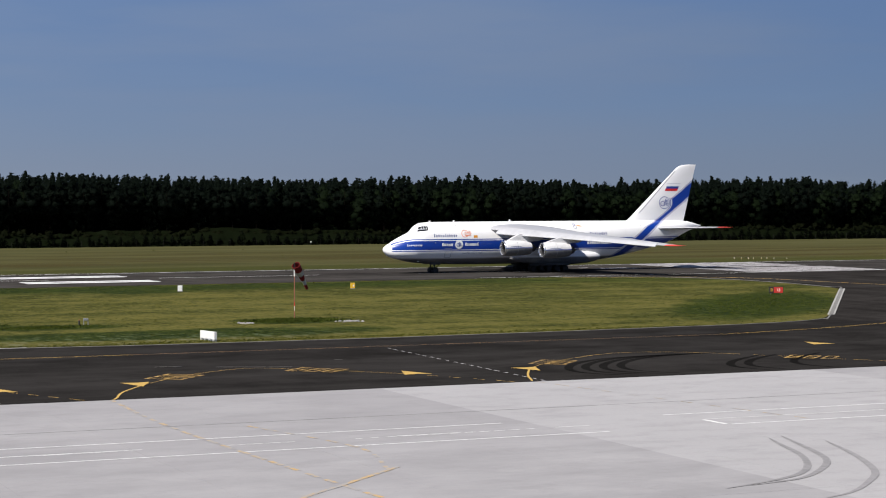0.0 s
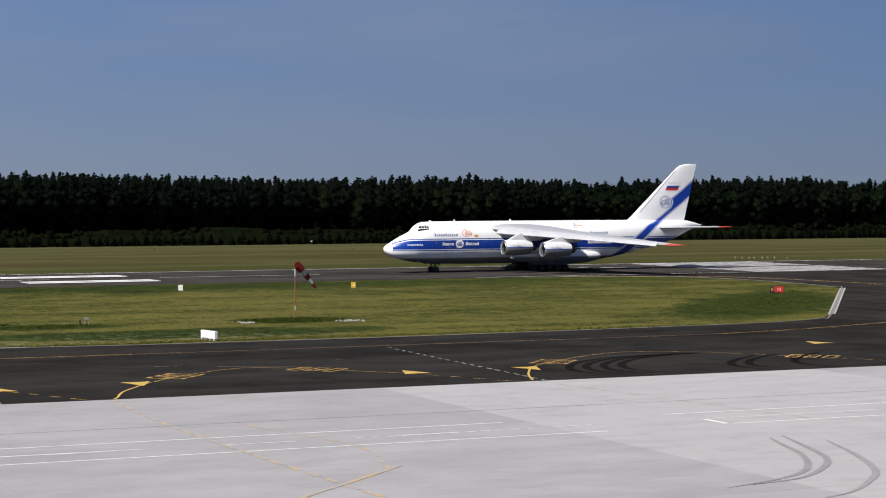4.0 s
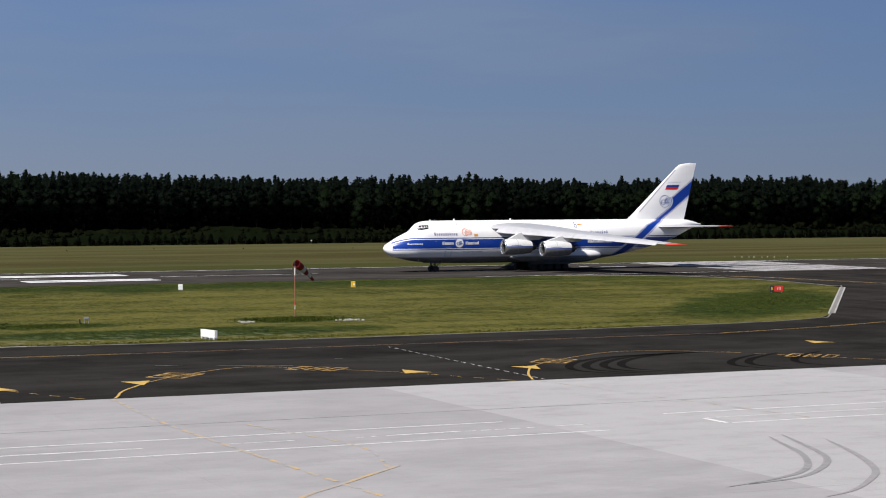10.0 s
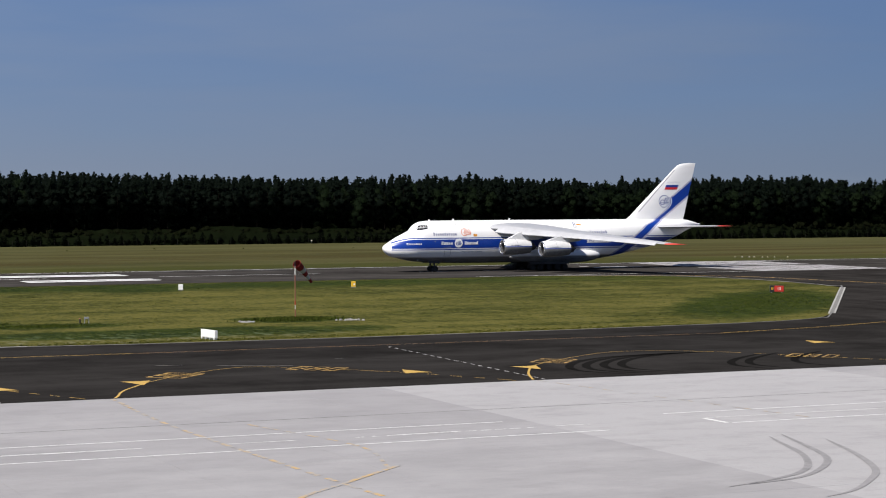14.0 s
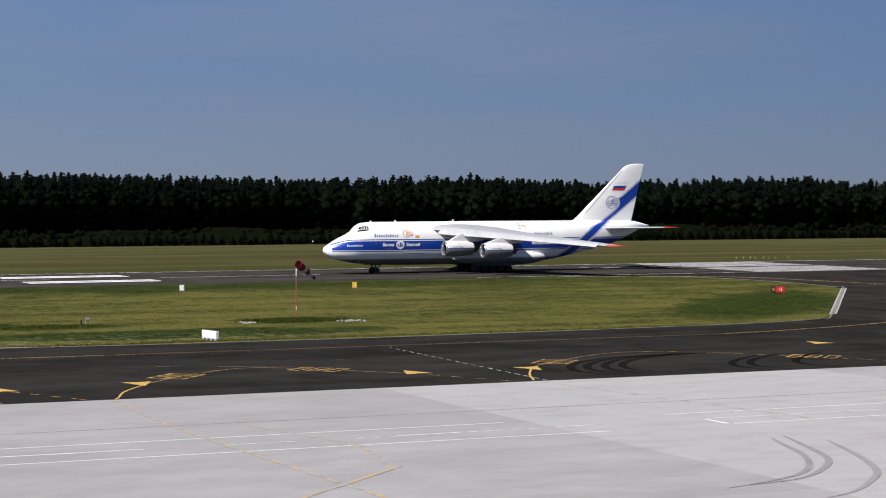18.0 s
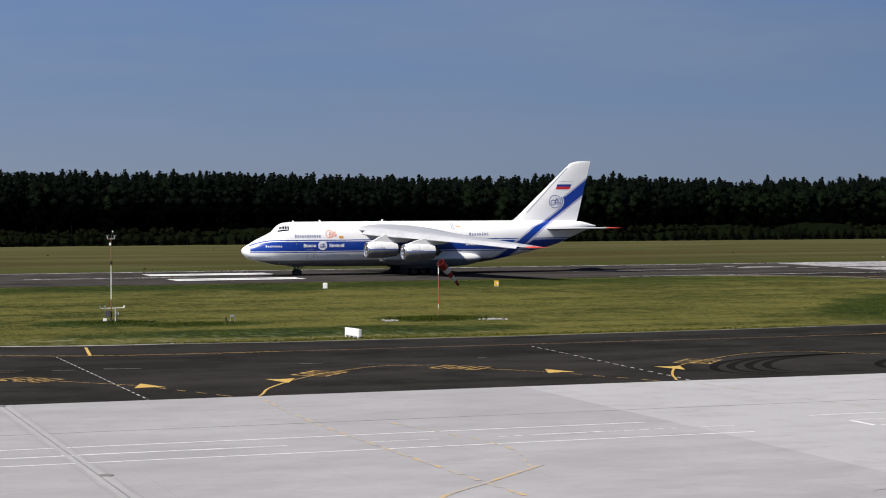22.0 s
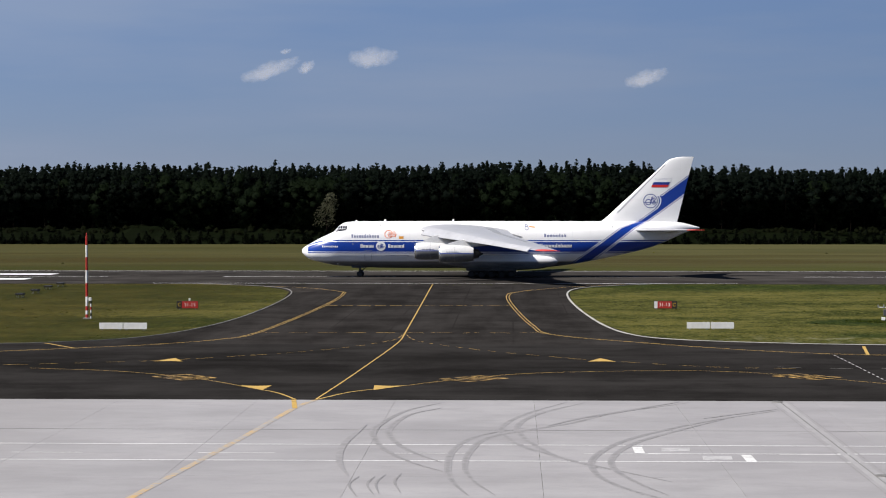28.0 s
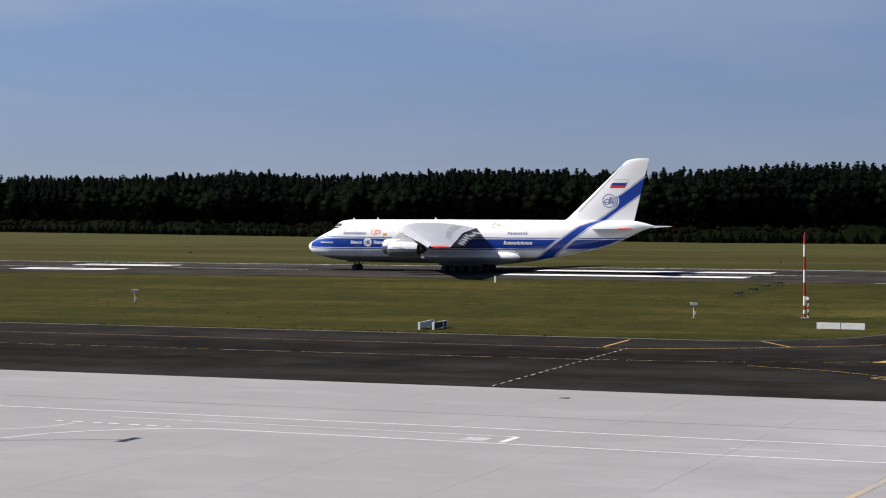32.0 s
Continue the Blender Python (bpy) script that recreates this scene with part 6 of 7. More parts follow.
def build_boards():
    build_board("marker_board", -41.2, 212.1, 0, 5.15, 0.68, "pair of long white marker boards on the grass", "white boards")
    build_board("marker_board", 21.0, 214.6, 0, 5.05, 0.68, "pair of long white marker boards on the grass", "white boards")
    b = thing("white_box_sign", pose(60.99, 195.51, 0, 0, 0, -81.6), "white boxed sign on short feet beside the taxiway", "sign")
    part("cabinet", box(3.3, 0.30, 0.78, (0, 0, 0.56)), PAINT_WHITE, b, bevel=0.02)
    part("panel", box(3.16, 0.02, 0.66, (0, -0.162, 0.56)), PAINT_WHITE, b, bevel=0.004)
    for k in (-1.4, -0.5, 0.5, 1.4):
        part("foot", box(0.12, 0.4, 0.2, (k, 0, 0.1)), PAINT_WHITE, b, bevel=0.01)
    # second board's black front paints in the shade of its side away from the sun
    for x, y, turn, long, front, label in ((-83.7, 200.75, 94, 4.7, PAINT_WHITE, "long white barrier board beside the taxiway"), (-82.1, 200.7, 92, 4.0, PAINT_BLACK, "long barrier board with its shaded face coloured dark and a white frame")):
        b = thing("barrier_board", pose(x, y, 0, 0, 0, turn), label, "marker board", "barrier boards")
        part("face", box(long - 0.2, 0.08, 0.54, (0, 0, 0.45)), front, b, bevel=0.006)
        part("top_rail", box(long, 0.14, 0.08, (0, 0, 0.75)), PAINT_WHITE, b, bevel=0.01)
        part("bottom_rail", box(long, 0.12, 0.08, (0, 0, 0.16)), front, b, bevel=0.01)
        for k in (-0.5, 0.2, 0.5):
            part("end_post" if abs(k) > 0.4 else "middle_post", box(0.18, 0.26, 0.77, (k * long, 0, 0.385)), PAINT_WHITE, b, bevel=0.01)
        for k in (-0.35, 0.35):
            part("foot", box(0.2, 0.7, 0.1, (k * long, 0, 0.06)), STEEL, b, bevel=0.01)
    for x, y, mat, label in ((88.6, 298.4, PAINT_WHITE, "white distance marker cabinet beside the runway"), (115.9, 295.7, PAINT_YELLOW, "yellow and white marker cabinet beside the runway")):
        b = thing("marker_cabinet", pose(x, y, 0, 0, 0, -18), label, "marker", "runway markers")
        part("body", box(0.70, 0.55, 0.84, (0, 0, 0.50)), mat, b, bevel=0.04)
        part("face", box(0.56, 0.02, 0.68, (-0.05, -0.285, 0.50)), mat, b, bevel=0.004)
        if mat == PAINT_YELLOW:
            part("emblem_mark", box(0.22, 0.01, 0.30, (0.12, -0.30, 0.50)), PAINT_WHITE, b)
        part("plinth", box(0.8, 0.65, 0.1, (0, 0, 0.05)), KERB, b, bevel=0.01)
    b = thing("marker_post", pose(-116.1, 307.7, 0), "short white marker post at the runway edge", "marker")
    part("post", box(0.30, 0.22, 1.0, (0, 0, 0.5)), PAINT_WHITE, b, bevel=0.03)
    part("cap", box(0.34, 0.26, 0.06, (0, 0, 1.02)), PAINT_WHITE, b, bevel=0.01)
    b = thing("instrument_frame", pose(55.9, 225.6, 0, 0, 0, -14), "small pale grey instrument frame in the grass", "instrument")
    for k in (-0.24, 0.24):
        part("upright", box(0.11, 0.11, 0.66, (k, 0, 0.33)), STEEL, b, bevel=0.01)
    part("housing", box(0.55, 0.3, 0.26, (0, 0, 0.62)), STEEL, b, bevel=0.03)
    b = thing("short_post", pose(55.2, 225.9, 0), "short dark post in the grass", "post")
    part("shaft", tube((0, 0, 0), (0, 0, 0.52), 0.10, 0.09, 10), PAINT_BLACK, b)
    part("cap", tube((0, 0, 0.52), (0, 0, 0.58), 0.12, 0.08, 10), FADED_RED, b)


def build_t_light(x, y, turn):
    b = thing("approach_light", pose(x, y, 0, 0, 0, turn), "white T-shaped light unit on a thin post", "light", "t lights")
    part("post", tube((0, 0, 0), (0, 0, 1.55), 0.055, None, 10), PAINT_WHITE, b)
    bm = bmesh.new()
    vs = []
    for yy in (-0.14, 0.14):
        vs.append([bm.verts.new((u, yy, w)) for u, w in ((-0.36, 1.52), (0.40, 1.52), (0.48, 1.80), (-0.48, 1.86))])
    bm.faces.new(vs[0])
    bm.faces.new(vs[1])
    for i in range(4):
        bm.faces.new((vs[0][i], vs[0][(i + 1) % 4], vs[1][(i + 1) % 4], vs[1][i]))
    part("head", bm, PAINT_WHITE, b, bevel=0.015)
    part("control_box", box(0.24, 0.2, 0.34, (0.14, 0, 0.62)), PAINT_WHITE, b, bevel=0.02)
    part("base_block", box(0.42, 0.42, 0.14, (0, 0, 0.07)), KERB, b, bevel=0.02)


def build_papi():
    for i, (x, y) in enumerate(((-68.5, 278.5), (-69.1, 290.0), (-69.9, 301.5), (-70.3, 311.5))):
        b = thing("slope_light", pose(x, y, 0, 0, 0, 0), "low dark approach slope light unit on legs", "light", "slope lights")
        part("housing", box(1.15, 1.1, 0.26, (0, 0, 0.50)), PAINT_BLACK, b, bevel=0.03)
        part("lens_panel", box(0.03, 0.9, 0.14, (-0.49, 0, 0.48)), AIR_GLASS, b)
        for u in (-0.36, 0.36):
            for v in (-0.4, 0.4):
                part("leg", tube((u, v, 0), (u, v, 0.38), 0.03, None, 6), STEEL, b)


def build_weather_mast():
    MAST_GREY = plain("instrument_grey", (0.42, 0.42, 0.42), 0.5, vary=0.2, scale=2.0)
    DARK_BOX = plain("dark_enclosure", (0.06, 0.06, 0.065), 0.5)
    m = thing("weather_mast", pose(42.7, 229.6, 0, 0, 0, -8), "slender red and white weather mast with instruments", "mast")
    for a, b, mat in ((0.0, 0.5, STEEL), (0.5, 2.6, FADED_RED), (2.6, 6.6, PAINT_WHITE), (6.6, 9.6, FADED_RED)):
        part("mast_section", tube((0, 0, a), (0, 0, b), 0.07 - 0.003 * a, 0.07 - 0.003 * b, 12), mat, m)
    part("junction_box", box(0.26, 0.22, 0.42, (0.02, -0.1, 6.75)), PAINT_BLACK, m, bevel=0.02)
    part("top_arm", tube((-0.4, 0, 9.5), (0.4, 0, 9.5), 0.025, None, 8), PAINT_WHITE, m)
    for u in (-0.4, 0.4):
        part("wind_vane_stem", tube((u, 0, 9.5), (u, 0, 9.85), 0.025, None, 8), PAINT_WHITE, m)
        v = bmesh.new()
        for k in range(3):
            c, s = math.cos(k * 2.094), math.sin(k * 2.094)
            add_tube(v, (u, 0, 9.87), (u + 0.16 * c, 0.16 * s, 9.87), 0.012, None, 6)
            bmesh.ops.create_icosphere(v, subdivisions=1, radius=0.06, matrix=Matrix.Translation((u + 0.17 * c, 0.17 * s, 9.87)))
        part("anemometer_cups", v, STEEL, m)
    part("instrument", box(0.22, 0.2, 0.3, (-0.1, -0.05, 8.9)), PAINT_WHITE, m, bevel=0.03)
    bm = bmesh.new()
    bmesh.ops.create_icosphere(bm, subdivisions=2, radius=0.10, matrix=Matrix.Translation((0.22, 0, 10.35)))
    part("top_light", bm, PAINT_WHITE, m, "white globe on a thin spike", smooth=True)
    part("light_spike", tube((0.0, 0, 9.6), (0.22, 0, 10.27), 0.016, None, 6), STEEL, m)
    part("cross_arm", tube((-1.35, 0, 1.55), (1.5, 0, 1.60), 0.045, None, 8), PAINT_WHITE, m, "white sensor arm")
    for u in (-1.3, -0.7, 1.45):
        part("sensor", box(0.16, 0.16, 0.28, (u, 0, 1.72)), STEEL if u < 0 else PAINT_WHITE, m, bevel=0.02)
    part("equipment_cabinet", box(0.62, 0.45, 0.72, (-0.42, -0.2, 0.98)), DARK_BOX, m, "dark equipment cabinet", bevel=0.03)
    part("equipment_box", box(0.42, 0.35, 0.34, (-0.75, -0.5, 0.30)), PAINT_WHITE, m, bevel=0.03)
    part("equipment_box", box(0.26, 0.26, 0.36, (0.72, -0.1, 0.95)), MAST_GREY, m, bevel=0.03)
    part("rain_gauge", tube((0.45, -0.3, 0.1), (0.45, -0.3, 1.45), 0.07, 0.08, 14), MAST_GREY, m)
    for u in (-0.85, -0.15, 0.72):
        part("leg", tube((u, -0.15, 0), (u, -0.15, 0.5), 0.05, None, 8), STEEL, m)


def build_band_pole():
    m = thing("aerial_pole", pose(-49.1, 231.2, 0), "tall red and white banded aerial pole on the grass", "pole")
    zs = [0.0, 0.55, 1.0, 1.5, 2.6, 4.15, 5.65, 7.15, 8.55, 9.55]
    for i, (a, b) in enumerate(zip(zs, zs[1:])):
        mat = PAINT_RED if i % 2 == 0 else PAINT_WHITE
        part("pole_band", tube((0, 0, a), (0, 0, b), 0.16 - 0.004 * a, 0.16 - 0.004 * b, 14), mat, m)
    part("top_aerial", tube((0, 0, 9.55), (0, 0, 9.95), 0.09, 0.05, 10), PAINT_RED, m)
    part("base_block", box(0.8, 0.8, 0.16, (0, 0, 0.08)), KERB, m, bevel=0.03)
    k = thing("banded_post", pose(-48.6, 231.0, 0), "short black and white banded post beside the pole", "post")
    for i in range(6):
        part("post_band", tube((0, 0, 0.36 * i), (0, 0, 0.36 * (i + 1)), 0.085, None, 10), (PAINT_WHITE, PAINT_BLACK, PAINT_WHITE, PAINT_RED, PAINT_WHITE, PAINT_BLACK)[i], k)
    part("post_head", box(0.34, 0.24, 0.4, (-0.08, 0, 2.3)), PAINT_WHITE, k, bevel=0.04)


SOCK_AT = (0.12, -0.1, 6.5)


def build_windsock():
    w = thing("windsock", pose(80.4, 223.9, 0), "red and white windsock swinging on a banded pole", "windsock")
    zs = [0.0, 1.1, 1.6, 2.1, 4.6, 5.1, 5.6, 6.1]
    mats = (FADED_RED, CLOTH_WHITE, PAINT_RED, FADED_RED, FADED_RED, PAINT_WHITE, PAINT_WHITE)
    for (a, b), mat in zip(zip(zs, zs[1:]), mats):
        part("pole_band", tube((0, 0, a), (0, 0, b), 0.055, None, 12), mat, w)
    part("pole_top", tube((0, 0, 6.1), (0, 0, 6.75), 0.06, 0.05, 10), PAINT_BLACK, w)
    part("base_plate", box(0.5, 0.5, 0.06, (0, 0, 0.03)), STEEL, w, bevel=0.01)
    bm = bmesh.new()
    n = 20
    for i in range(n):
        a, b = 2 * math.pi * i / n, 2 * math.pi * (i + 1) / n
        add_tube(bm, (0.1, 0.5 * math.cos(a), 0.5 * math.sin(a)), (0.1, 0.5 * math.cos(b), 0.5 * math.sin(b)), 0.025, None, 6)
    sock = part("swivel_ring", bm, CLOTH_RED, w, "red mouth ring of the sock")
    sock.matrix_basis = Matrix.Translation(SOCK_AT)
    cuts = [(0.1, 0.50), (1.05, 0.45), (1.75, 0.34), (2.45, 0.26), (3.15, 0.21), (3.85, 0.17)]
    for i, ((x0, r0), (x1, r1)) in enumerate(zip(cuts, cuts[1:])):
        bm = bmesh.new()
        rings = []
        for x, r in ((x0, r0), ((x0 + x1) / 2, (r0 + r1) / 2 * 1.03), (x1, r1), (x1, r1 - 0.012), (x0, r0 - 0.012)):
            ring = []
            for k in range(18):
                a = 2 * math.pi * k / 18
                f = 1 + 0.16 * math.sin(2 * a + x * 2.1) * (x / 4.0)
                ring.append(bm.verts.new((x, r * f * math.cos(a), r * f * math.sin(a) - 0.02 * x * x)))
            rings.append(ring)
        for r, s in zip(rings, rings[1:]):
            for k in range(18):
                bm.faces.new((r[k], r[(k + 1) % 18], s[(k + 1) % 18], s[k]))
        part("sock_band", bm, CLOTH_RED if i % 2 == 0 else CLOTH_WHITE, sock, smooth=True)
    return sock


def upright_tufts(n, where, height, width, rng):
    """Blades of tall grass: leaning triangles standing on the ground."""
    p = where(n)
    a = rng.random(n) * 6.2832
    h = height * (0.5 + rng.random(n))
    w = width * (0.5 + rng.random(n))
    d = np.stack([np.cos(a), np.sin(a)], 1)
    base = np.concatenate([p, np.full((n, 1), -0.02)], 1)
    v = np.zeros((n, 3, 3))
    v[:, 0], v[:, 1], v[:, 2] = base, base, base
    v[:, 0, :2] -= d * w[:, None] / 2
    v[:, 1, :2] += d * w[:, None] / 2
    v[:, 2, :2] += rng.normal(size=(n, 2)) * h[:, None] * 0.35
    v[:, 2, 2] = h
    return v.reshape(-1, 3)


def tuft_mat(name, dark, light):
    k = Mat(name, 0.9)
    k.b.inputs["Specular IOR Level"].default_value = 0.05
    k.color(k.mix(k.island(), dark, light))
    return k.m


TUFT = tuft_mat("grass_blades", (0.028, 0.037, 0.005), (0.080, 0.076, 0.0145))
WEED = tuft_mat("weed_blades", (0.0199, 0.0312, 0.0043), (0.0532, 0.0639, 0.0114))


def on_grass(p):
    """Keeps the points that lie on grass."""
    x, y = p[:, 0], p[:, 1]
    wx = np.interp(y, [q[1] for q in WEST_KERB[1:]], [q[0] for q in WEST_KERB[1:]])
    ex = np.interp(y, [q[1] for q in EAST_KERB[1:]], [q[0] for q in EAST_KERB[1:]])
    fx = np.interp(y, [q[1] for q in FAR_KERB[1:]], [q[0] for q in FAR_KERB[1:]])
    ok = (x < wx - 0.6) | ((x > ex + 0.6) & (x < fx - 0.9))
    return p[ok & (y > 193.4) & (y < 321.0)]


def build_grass_tufts():
    rng = np.random.default_rng(21)

    def field(n):
        q = np.zeros((0, 2))
        while len(q) < n:
            p = np.stack([rng.uniform(-170, 188, 4 * n), 193.4 + 127.5 * rng.random(4 * n) ** 1.25], 1)
            f = np.sin(p[:, 0] * 0.13 + 2 * np.sin(p[:, 1] * 0.11)) + np.sin(p[:, 1] * 0.45 + 0.05 * p[:, 0]) + rng.normal(size=len(p)) * 0.9
            q = np.concatenate([q, on_grass(p[f > 0.35])])
        return q[:n]

    tagged(tri_object("grass_tufts", upright_tufts(6000, field, 0.035, 0.7, rng), TUFT), "tufts of uneven mown grass", "grass", kind="stuff")

    def edge(n):
        lines = [np.stack([rng.uniform(-170, -52, n // 3), 193.3 + rng.random(n // 3) ** 2 * 2.5], 1), np.stack([rng.uniform(38, 118, n // 3), 193.3 + rng.random(n // 3) ** 2 * 2.5], 1), np.stack([rng.uniform(-170, 165, n - 2 * (n // 3)), 320.9 - rng.random(n - 2 * (n // 3)) ** 2 * 5], 1)]
        return np.concatenate(lines)

    tagged(tri_object("edge_grass", upright_tufts(8000, edge, 0.08, 0.25, rng), TUFT), "longer grass along the pavement edges", "grass", kind="stuff")

    spots = [(79.6, 222.5, 4.6, 2.8, 6000, 0.20), (42.7, 228.8, 3.6, 2.4, 1800, 0.13), (50.5, 222.5, 6.0, 3.0, 1600, 0.10)]
    out = []
    for x, y, rx, ry, n, h in spots:
        out.append(upright_tufts(n, lambda m: np.stack([x + rx * rng.normal(size=m) * 0.5, y + ry * rng.normal(size=m) * 0.5], 1), h, 0.16, rng))
    tagged(tri_object("weeds", np.concatenate(out), WEED), "taller green weeds round the windsock and mast", "weeds", kind="stuff")

    # longer dark grass in the hollow before the turn-off
    def hollow(n):
        u, v = rng.normal(size=(2, 6 * n))
        c, a = math.cos(radians(50)), math.sin(radians(50))
        q = on_grass(np.stack([149 + c * u * 17 - a * v * 5, 230 + a * u * 17 + c * v * 5], 1))
        return q[:n]

    tagged(tri_object("long_grass", upright_tufts(4000, hollow, 0.06, 0.3, rng), WEED), "long dark green grass in the hollow", "grass", kind="stuff")

    def beyond(n):
        p = np.stack([rng.uniform(-260, 330, 6 * n), 378 + 190 * rng.random(6 * n)], 1)
        f = np.sin(p[:, 1] * 0.13 + 0.02 * p[:, 0]) + rng.normal(size=len(p))
        return p[f > 0.5][:n]

    tagged(tri_object("far_grass", upright_tufts(40, beyond, 0.22, 0.8, rng), TUFT), "rough grass beyond the runway", "grass", kind="stuff")


def build_rubble():
    rng = random.Random(5)
    for x, y, rx, n in ((85.0, 217.6, 1.3, 34), (72.8, 219.6, 0.9, 18)):
        for i in range(n):
            bm = bmesh.new()
            r = rng.uniform(0.10, 0.26)
            bmesh.ops.create_icosphere(bm, subdivisions=1, radius=r)
            for v in bm.verts:
                v.co *= rng.uniform(0.75, 1.25)
                v.co.z *= 0.6
            s = part("stone", bm, STONE)
            s.matrix_basis = pose(x + rng.gauss(0, rx * 0.5), y + rng.gauss(0, 0.5), r * 0.3, 0, 0, rng.uniform(0, 360))
            tagged(s, "pale broken stone lying in the grass", "stone", "rubble by the windsock")


def build_flood_mast():
    m = thing("floodlight_mast", pose(-81.3, 94.8, 0), "tall steel floodlight mast on the apron", "mast")
    part("shaft", tube((0, 0, 0.05), (0, 0, 21.6), 0.16, 0.07, 16), STEEL, m)
    part("base_flange", tube((0, 0, 0.05), (0, 0, 0.2), 0.34, 0.3, 16), STEEL, m)
    for i in range(3):
        part("floodlight", box(0.5, 0.62, 0.3, (0.1, (i - 1) * 0.72, 21.7), Matrix.Rotation(0.25, 4, "Y")), STEEL, m, bevel=0.04)
    part("cross_arm", tube((0, -1.2, 21.55), (0, 1.2, 21.55), 0.05, None, 8), STEEL, m)


def cloud_mat():
    k = Mat("cloud_vapour", 1.0)
    k.b.inputs["Specular IOR Level"].default_value = 0.0
    x, y, z = k.xyz()
    n = k.noise(0.034, 7, 0.66)
    n2 = k.noise(0.014, 3, 0.5)
    r2 = k.math("ADD", k.math("MULTIPLY", k.math("DIVIDE", x, 52.0), k.math("DIVIDE", x, 52.0)), k.math("MULTIPLY", k.math("DIVIDE", z, 19.0), k.math("DIVIDE", z, 19.0)))
    body = k.math("SUBTRACT", 1.0, r2)
    a = k.math("ADD", body, k.math("MULTIPLY_ADD", n, 2.2, -1.1))
    a = k.math("ADD", a, k.math("MULTIPLY_ADD", n2, 1.2, -0.6))
    k.put(k.b.inputs["Alpha"], k.ramp(a, 0.05, 1.0, 0.0, 0.36))
    k.color((0.8, 0.78, 0.78))
    # a faint glow stands in for sunlight scattered in the vapour
    k.put(k.b.inputs["Emission Color"], (0.66, 0.61, 0.61))
    k.b.inputs["Emission Strength"].default_value = 0.25
    return k.m


def build_clouds():
    vapour = cloud_mat()
    d = 3000.0
    for k0, k1, z0, z1, tilt in ((-0.1345, -0.1080, 0.0568, 0.0655, 17), (-0.1065, -0.0985, 0.0595, 0.0655, 25), (-0.0805, -0.0593, 0.0620, 0.0732, 0), (0.0558, 0.0746, 0.0526, 0.0612, 14), (-0.1150, -0.1100, 0.0690, 0.0718, 10)):
        bm = bmesh.new()
        bmesh.ops.create_grid(bm, x_segments=6, y_segments=4, size=1.0, matrix=Matrix.Rotation(math.pi / 2, 4, "X") @ Matrix.Diagonal((62, 36, 1, 1)))
        ob = part("backdrop_cloud", bm, vapour)
        ob.matrix_basis = pose(d * (k0 + k1) / 2, d, EYE + d * (z0 + z1) / 2, 0, -tilt, 0) @ Matrix.Diagonal(((k1 - k0) * d / 84, 1, (z1 - z0) * d / 40, 1))
        ob.visible_shadow = False
        tagged(ob, "small pale fair-weather cloud", "cloud", kind="structure")


def build_far_details():
    # a pale blossoming tree before the pines, lone bushes and field markers
    rng = np.random.default_rng(3)
    t = thing("flowering_tree", pose(-53.3, 576, 0), "pale flowering tree before the dark pines", "tree")
    part("trunk", tube((0, 0, -0.1), (0.4, 0, 9), 0.28, 0.1, 8), BARK, t)
    for i in range(7):
        a = i * 0.9
        part("limb", tube((0.2, 0, 4 + i * 0.7), (2.4 * math.cos(a), 2.0 * math.sin(a), 7 + i * 0.8), 0.1, 0.03, 6), BARK, t)
    n = 1000
    p = crown_points(0, 0, 14.5, "broad", rng, n)
    p[:, 0] = p[:, 0] * 0.8 + 0.22 * (p[:, 2] - 8)
    p = p[p[:, 2] > 4.0 + 4.0 * rng.random(n)]
    n = len(p)
    c = tri_object("crown", clump_tris(p, 0.22 + 0.25 * rng.random(n), rng), BLOSSOM)
    c.parent = t
    POST_GREY = plain("weathered_post", (0.020, 0.019, 0.017), 0.85, vary=0.25, scale=1.0, sheen=0.1)
    # post-and-wire fence before the young pines
    fence = thing("perimeter_fence", pose(0, 0, 0), "post-and-wire perimeter fence before the young pines", "fence")
    post = None
    for i in range(180):
        x = -260 + 4.0 * i
        if post is None:
            post = part("post", box(0.06, 0.06, 1.8, (0, 0, 0.9)), POST_GREY, fence)
            post.location = (x, edge_y(x) - 8.5, 0)
        else:
            share("post", post.data, fence, pose(x, edge_y(x) - 8.5, 0))
    for h in (1.6,):
        for xa, xb in ((-260, -150), (-150, 150), (150, 456)):
            part("wire", tube((xa, edge_y(xa) - 8.5, h), (xb, edge_y(xb) - 8.5, h), 0.003, None, 5), POST_GREY, fence)
    for x, y in ((-191.9, 566.0), (208.5, 566.0), (237.0, 566.0)):
        m = thing("field_marker", pose(x, y, 0), "tiny white marker before the far trees", "marker", "field markers")
        part("post", box(0.36, 0.3, 0.36, (0, 0, 0.98)), PAINT_WHITE, m, bevel=0.04)
        part("stake", tube((0, 0, 0), (0, 0, 0.82), 0.06, None, 6), PAINT_BLACK, m)


def build_edge_lights():
    for x, y in [(249.4, 396.2), (250.8, 395.4), (252.2, 394.6), (253.2, 394.1), (254.8, 393.2), (255.9, 392.6), (257.2, 391.8), (259.8, 390.4)]:
        b = thing("runway_light", pose(x, y, 0), "small white runway edge light on a short stem", "light", "runway edge lights")
        part("stem", tube((0, 0, 0), (0, 0, 0.15), 0.03, None, 8), PAINT_YELLOW, b)
        part("lamp", tube((0, 0, 0.15), (0, 0, 0.28), 0.085, 0.06, 10), PAINT_WHITE, b)
        part("base_plate", tube((0, 0, 0), (0, 0, 0.05), 0.2, None, 10), STEEL, b)


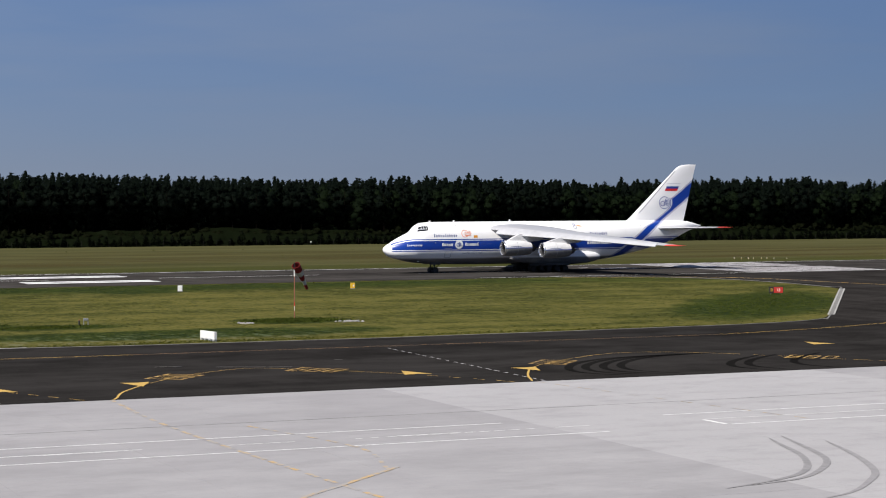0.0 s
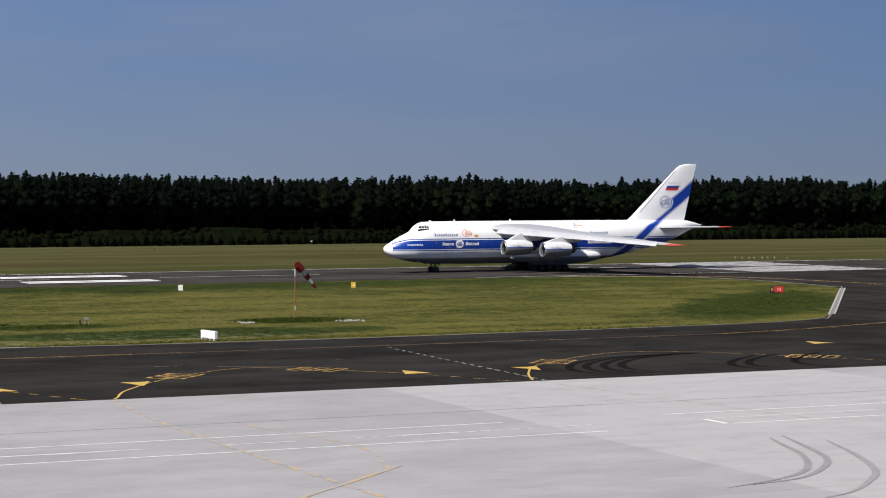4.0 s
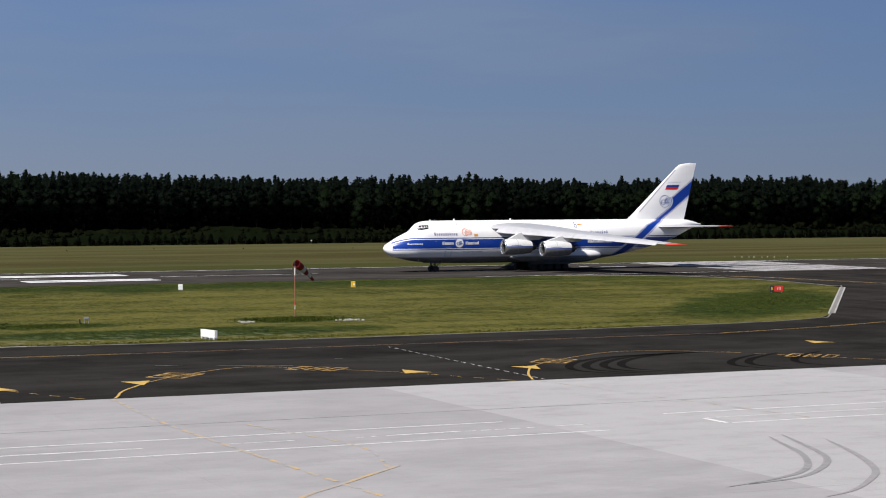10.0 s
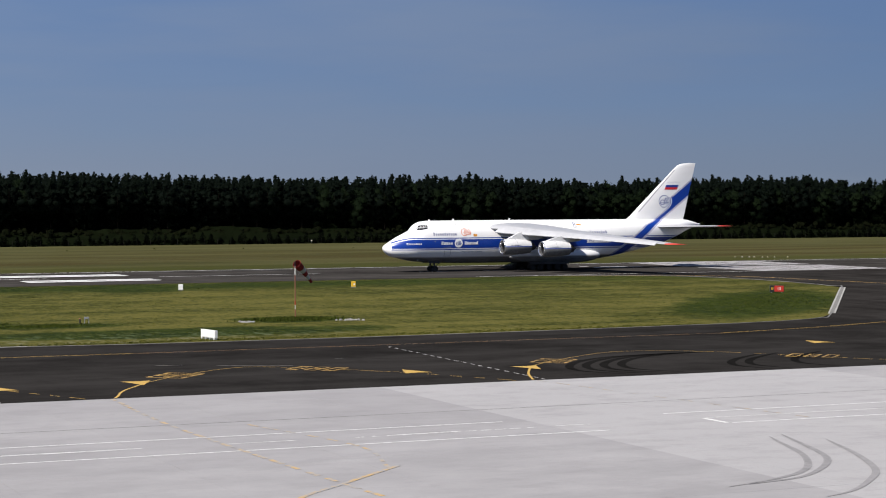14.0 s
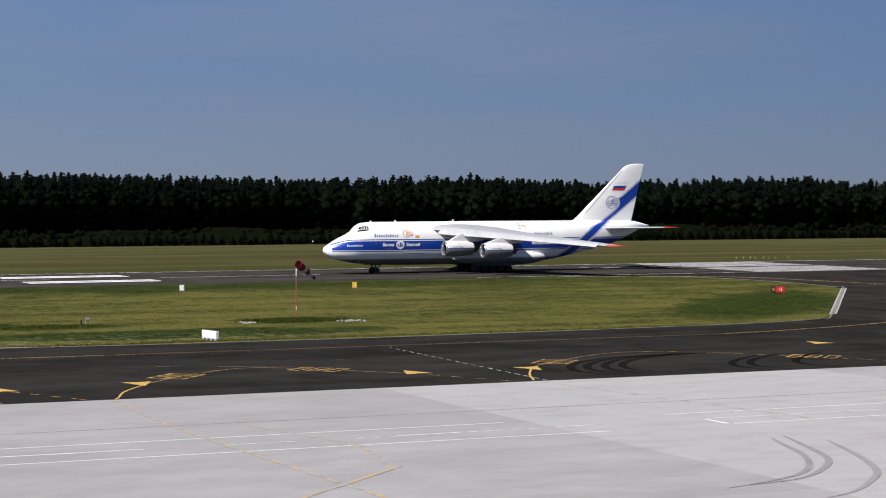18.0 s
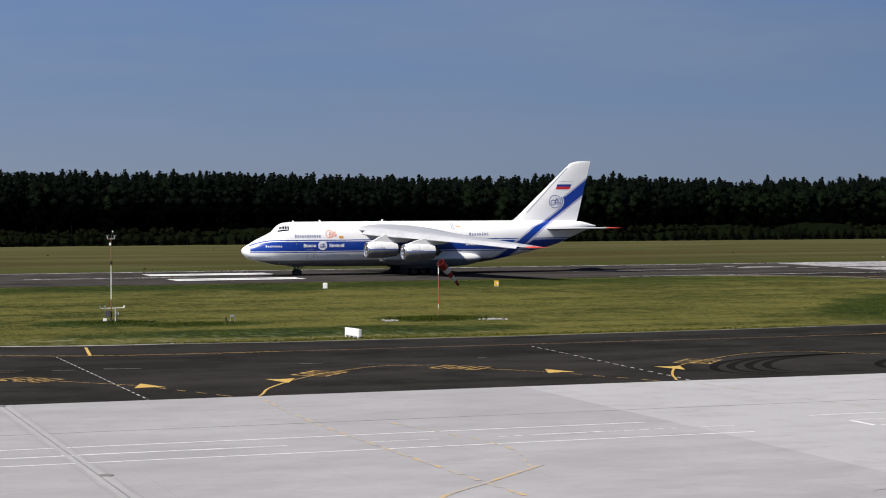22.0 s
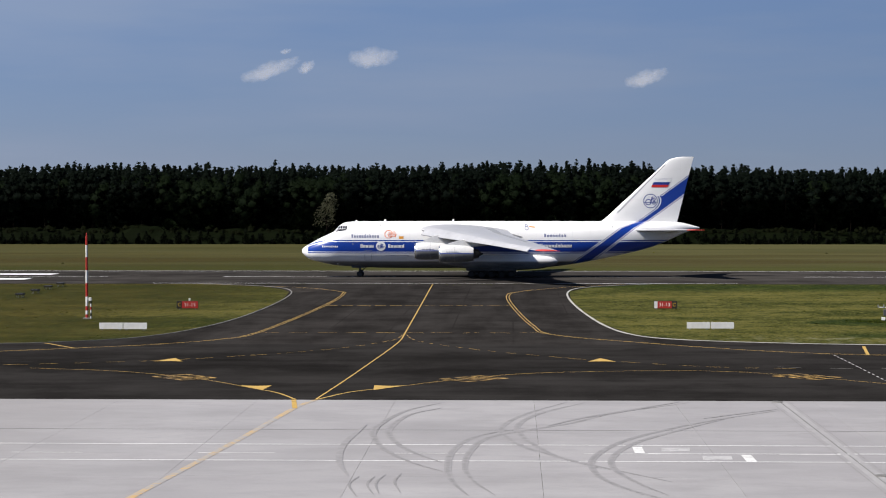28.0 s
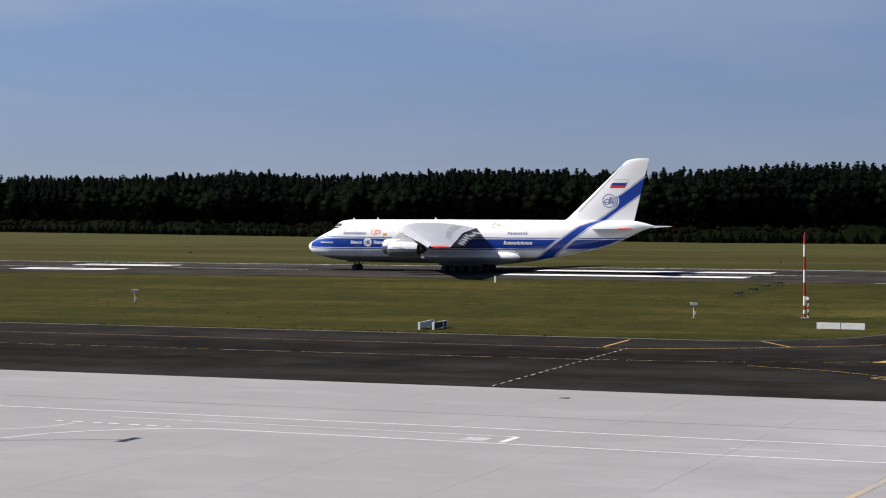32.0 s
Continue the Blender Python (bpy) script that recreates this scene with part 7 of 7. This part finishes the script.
build_signs()
build_boards()
build_edge_lights()
build_t_light(-61.1, 227.0, 18)
build_t_light(-139.8, 234.0, 28)
build_papi()
build_weather_mast()
build_band_pole()
SOCK = build_windsock()
build_grass_tufts()
build_rubble()
build_flood_mast()
build_clouds()
build_far_details()


# ---- what moves ----
PLANE_X = [(0, 143.16), (12.5, 143.16), (13.5, 143.11), (14, 142.94), (14.5, 142.62), (15, 142.10), (15.5, 141.29), (16, 140.14), (16.5, 138.56), (17, 136.44), (17.5, 133.86), (18, 130.82), (18.5, 127.30), (19, 123.27), (19.5, 118.72), (20, 113.67), (20.5, 108.12), (21, 102.06), (21.5, 95.48), (22, 88.42), (22.5, 80.90), (23, 72.95), (23.5, 64.63), (24, 55.89), (24.5, 46.63), (25, 36.62), (25.5, 25.94), (26, 14.67), (26.5, 2.76), (27, -9.64), (27.5, -22.60), (28, -36.23), (28.5, -50.58), (29, -65.58), (29.5, -81.21), (30, -97.50), (30.5, -114.45), (31, -131.99), (31.5, -150.17), (32, -169.55)]


def roll_rows(r, at):
    """A wheel's turning, from the way the aircraft has gone."""
    ts = [t for t, _ in PLANE_X]
    xs = [x for _, x in PLANE_X]
    fine = np.arange(12.5, 32.0001, 1 / 30)
    way = (xs[0] - np.interp(fine, ts, xs)) / r
    rows, last = [(0, 0.0), (12.5, 0.0)], 0.0
    for i in range(1, len(fine)):
        ahead = way[min(i + 1, len(fine) - 1)] - last
        if ahead > 1.45 or i == len(fine) - 1:
            rows.append((float(fine[i]), float(way[i])))
            last = way[i]
    return [(t, Matrix.Translation((at[0], at[1], r)) @ Matrix.Rotation(-a, 4, "Y")) for t, a in rows]


# the sock's swing: seconds, reach to the side and drop, in hundredths of its length times 0.65
SWING = [(0, 22, 46), (1, 38, 44), (2, 47, 46), (3, 50, 38), (4, 40, 44), (5, 26, 46), (6, 19, 45), (6.5, 36, 46), (7, 38, 52), (7.5, 52, 40), (8, 64, 25), (8.5, 56, 34), (9, 46, 42), (10, 32, 30), (11, 40, 34), (12, 37, 38), (13, 36, 39), (14, 29, 35), (15.5, 34, 36), (17, 36, 34), (18, 33, 26), (18.5, 38, 30), (19, 38, 35), (19.5, 43, 36), (20, 49, 35), (20.5, 46, 41), (21, 48, 41), (21.5, 42, 45), (22, 38, 42), (22.5, 33, 45), (23, 38, 47), (23.5, 41, 46), (24, 42, 48), (24.5, 39, 47), (26, 36, 45), (28, 40, 42), (30, 36, 44), (32, 40, 42)]


def sock_pose(side, drop):
    u, v = side / 65, drop / 65
    deep = math.sqrt(max(0.02, 1 - u * u - v * v))
    way = Vector((0.92, -0.39, 0)) * u + Vector((0.39, 0.92, 0)) * deep - Vector((0, 0, v))
    return Matrix.Translation(SOCK_AT) @ way.to_track_quat("X", "Z").to_matrix().to_4x4()


def motions():
    walk(PLANE, [(t, pose(x, 349, TOP)) for t, x in PLANE_X])
    walk(SOCK, [(t, sock_pose(a, b)) for t, a, b in SWING])
    for wheel, r, at in WHEELS:
        walk(wheel, roll_rows(r, at))


motions()
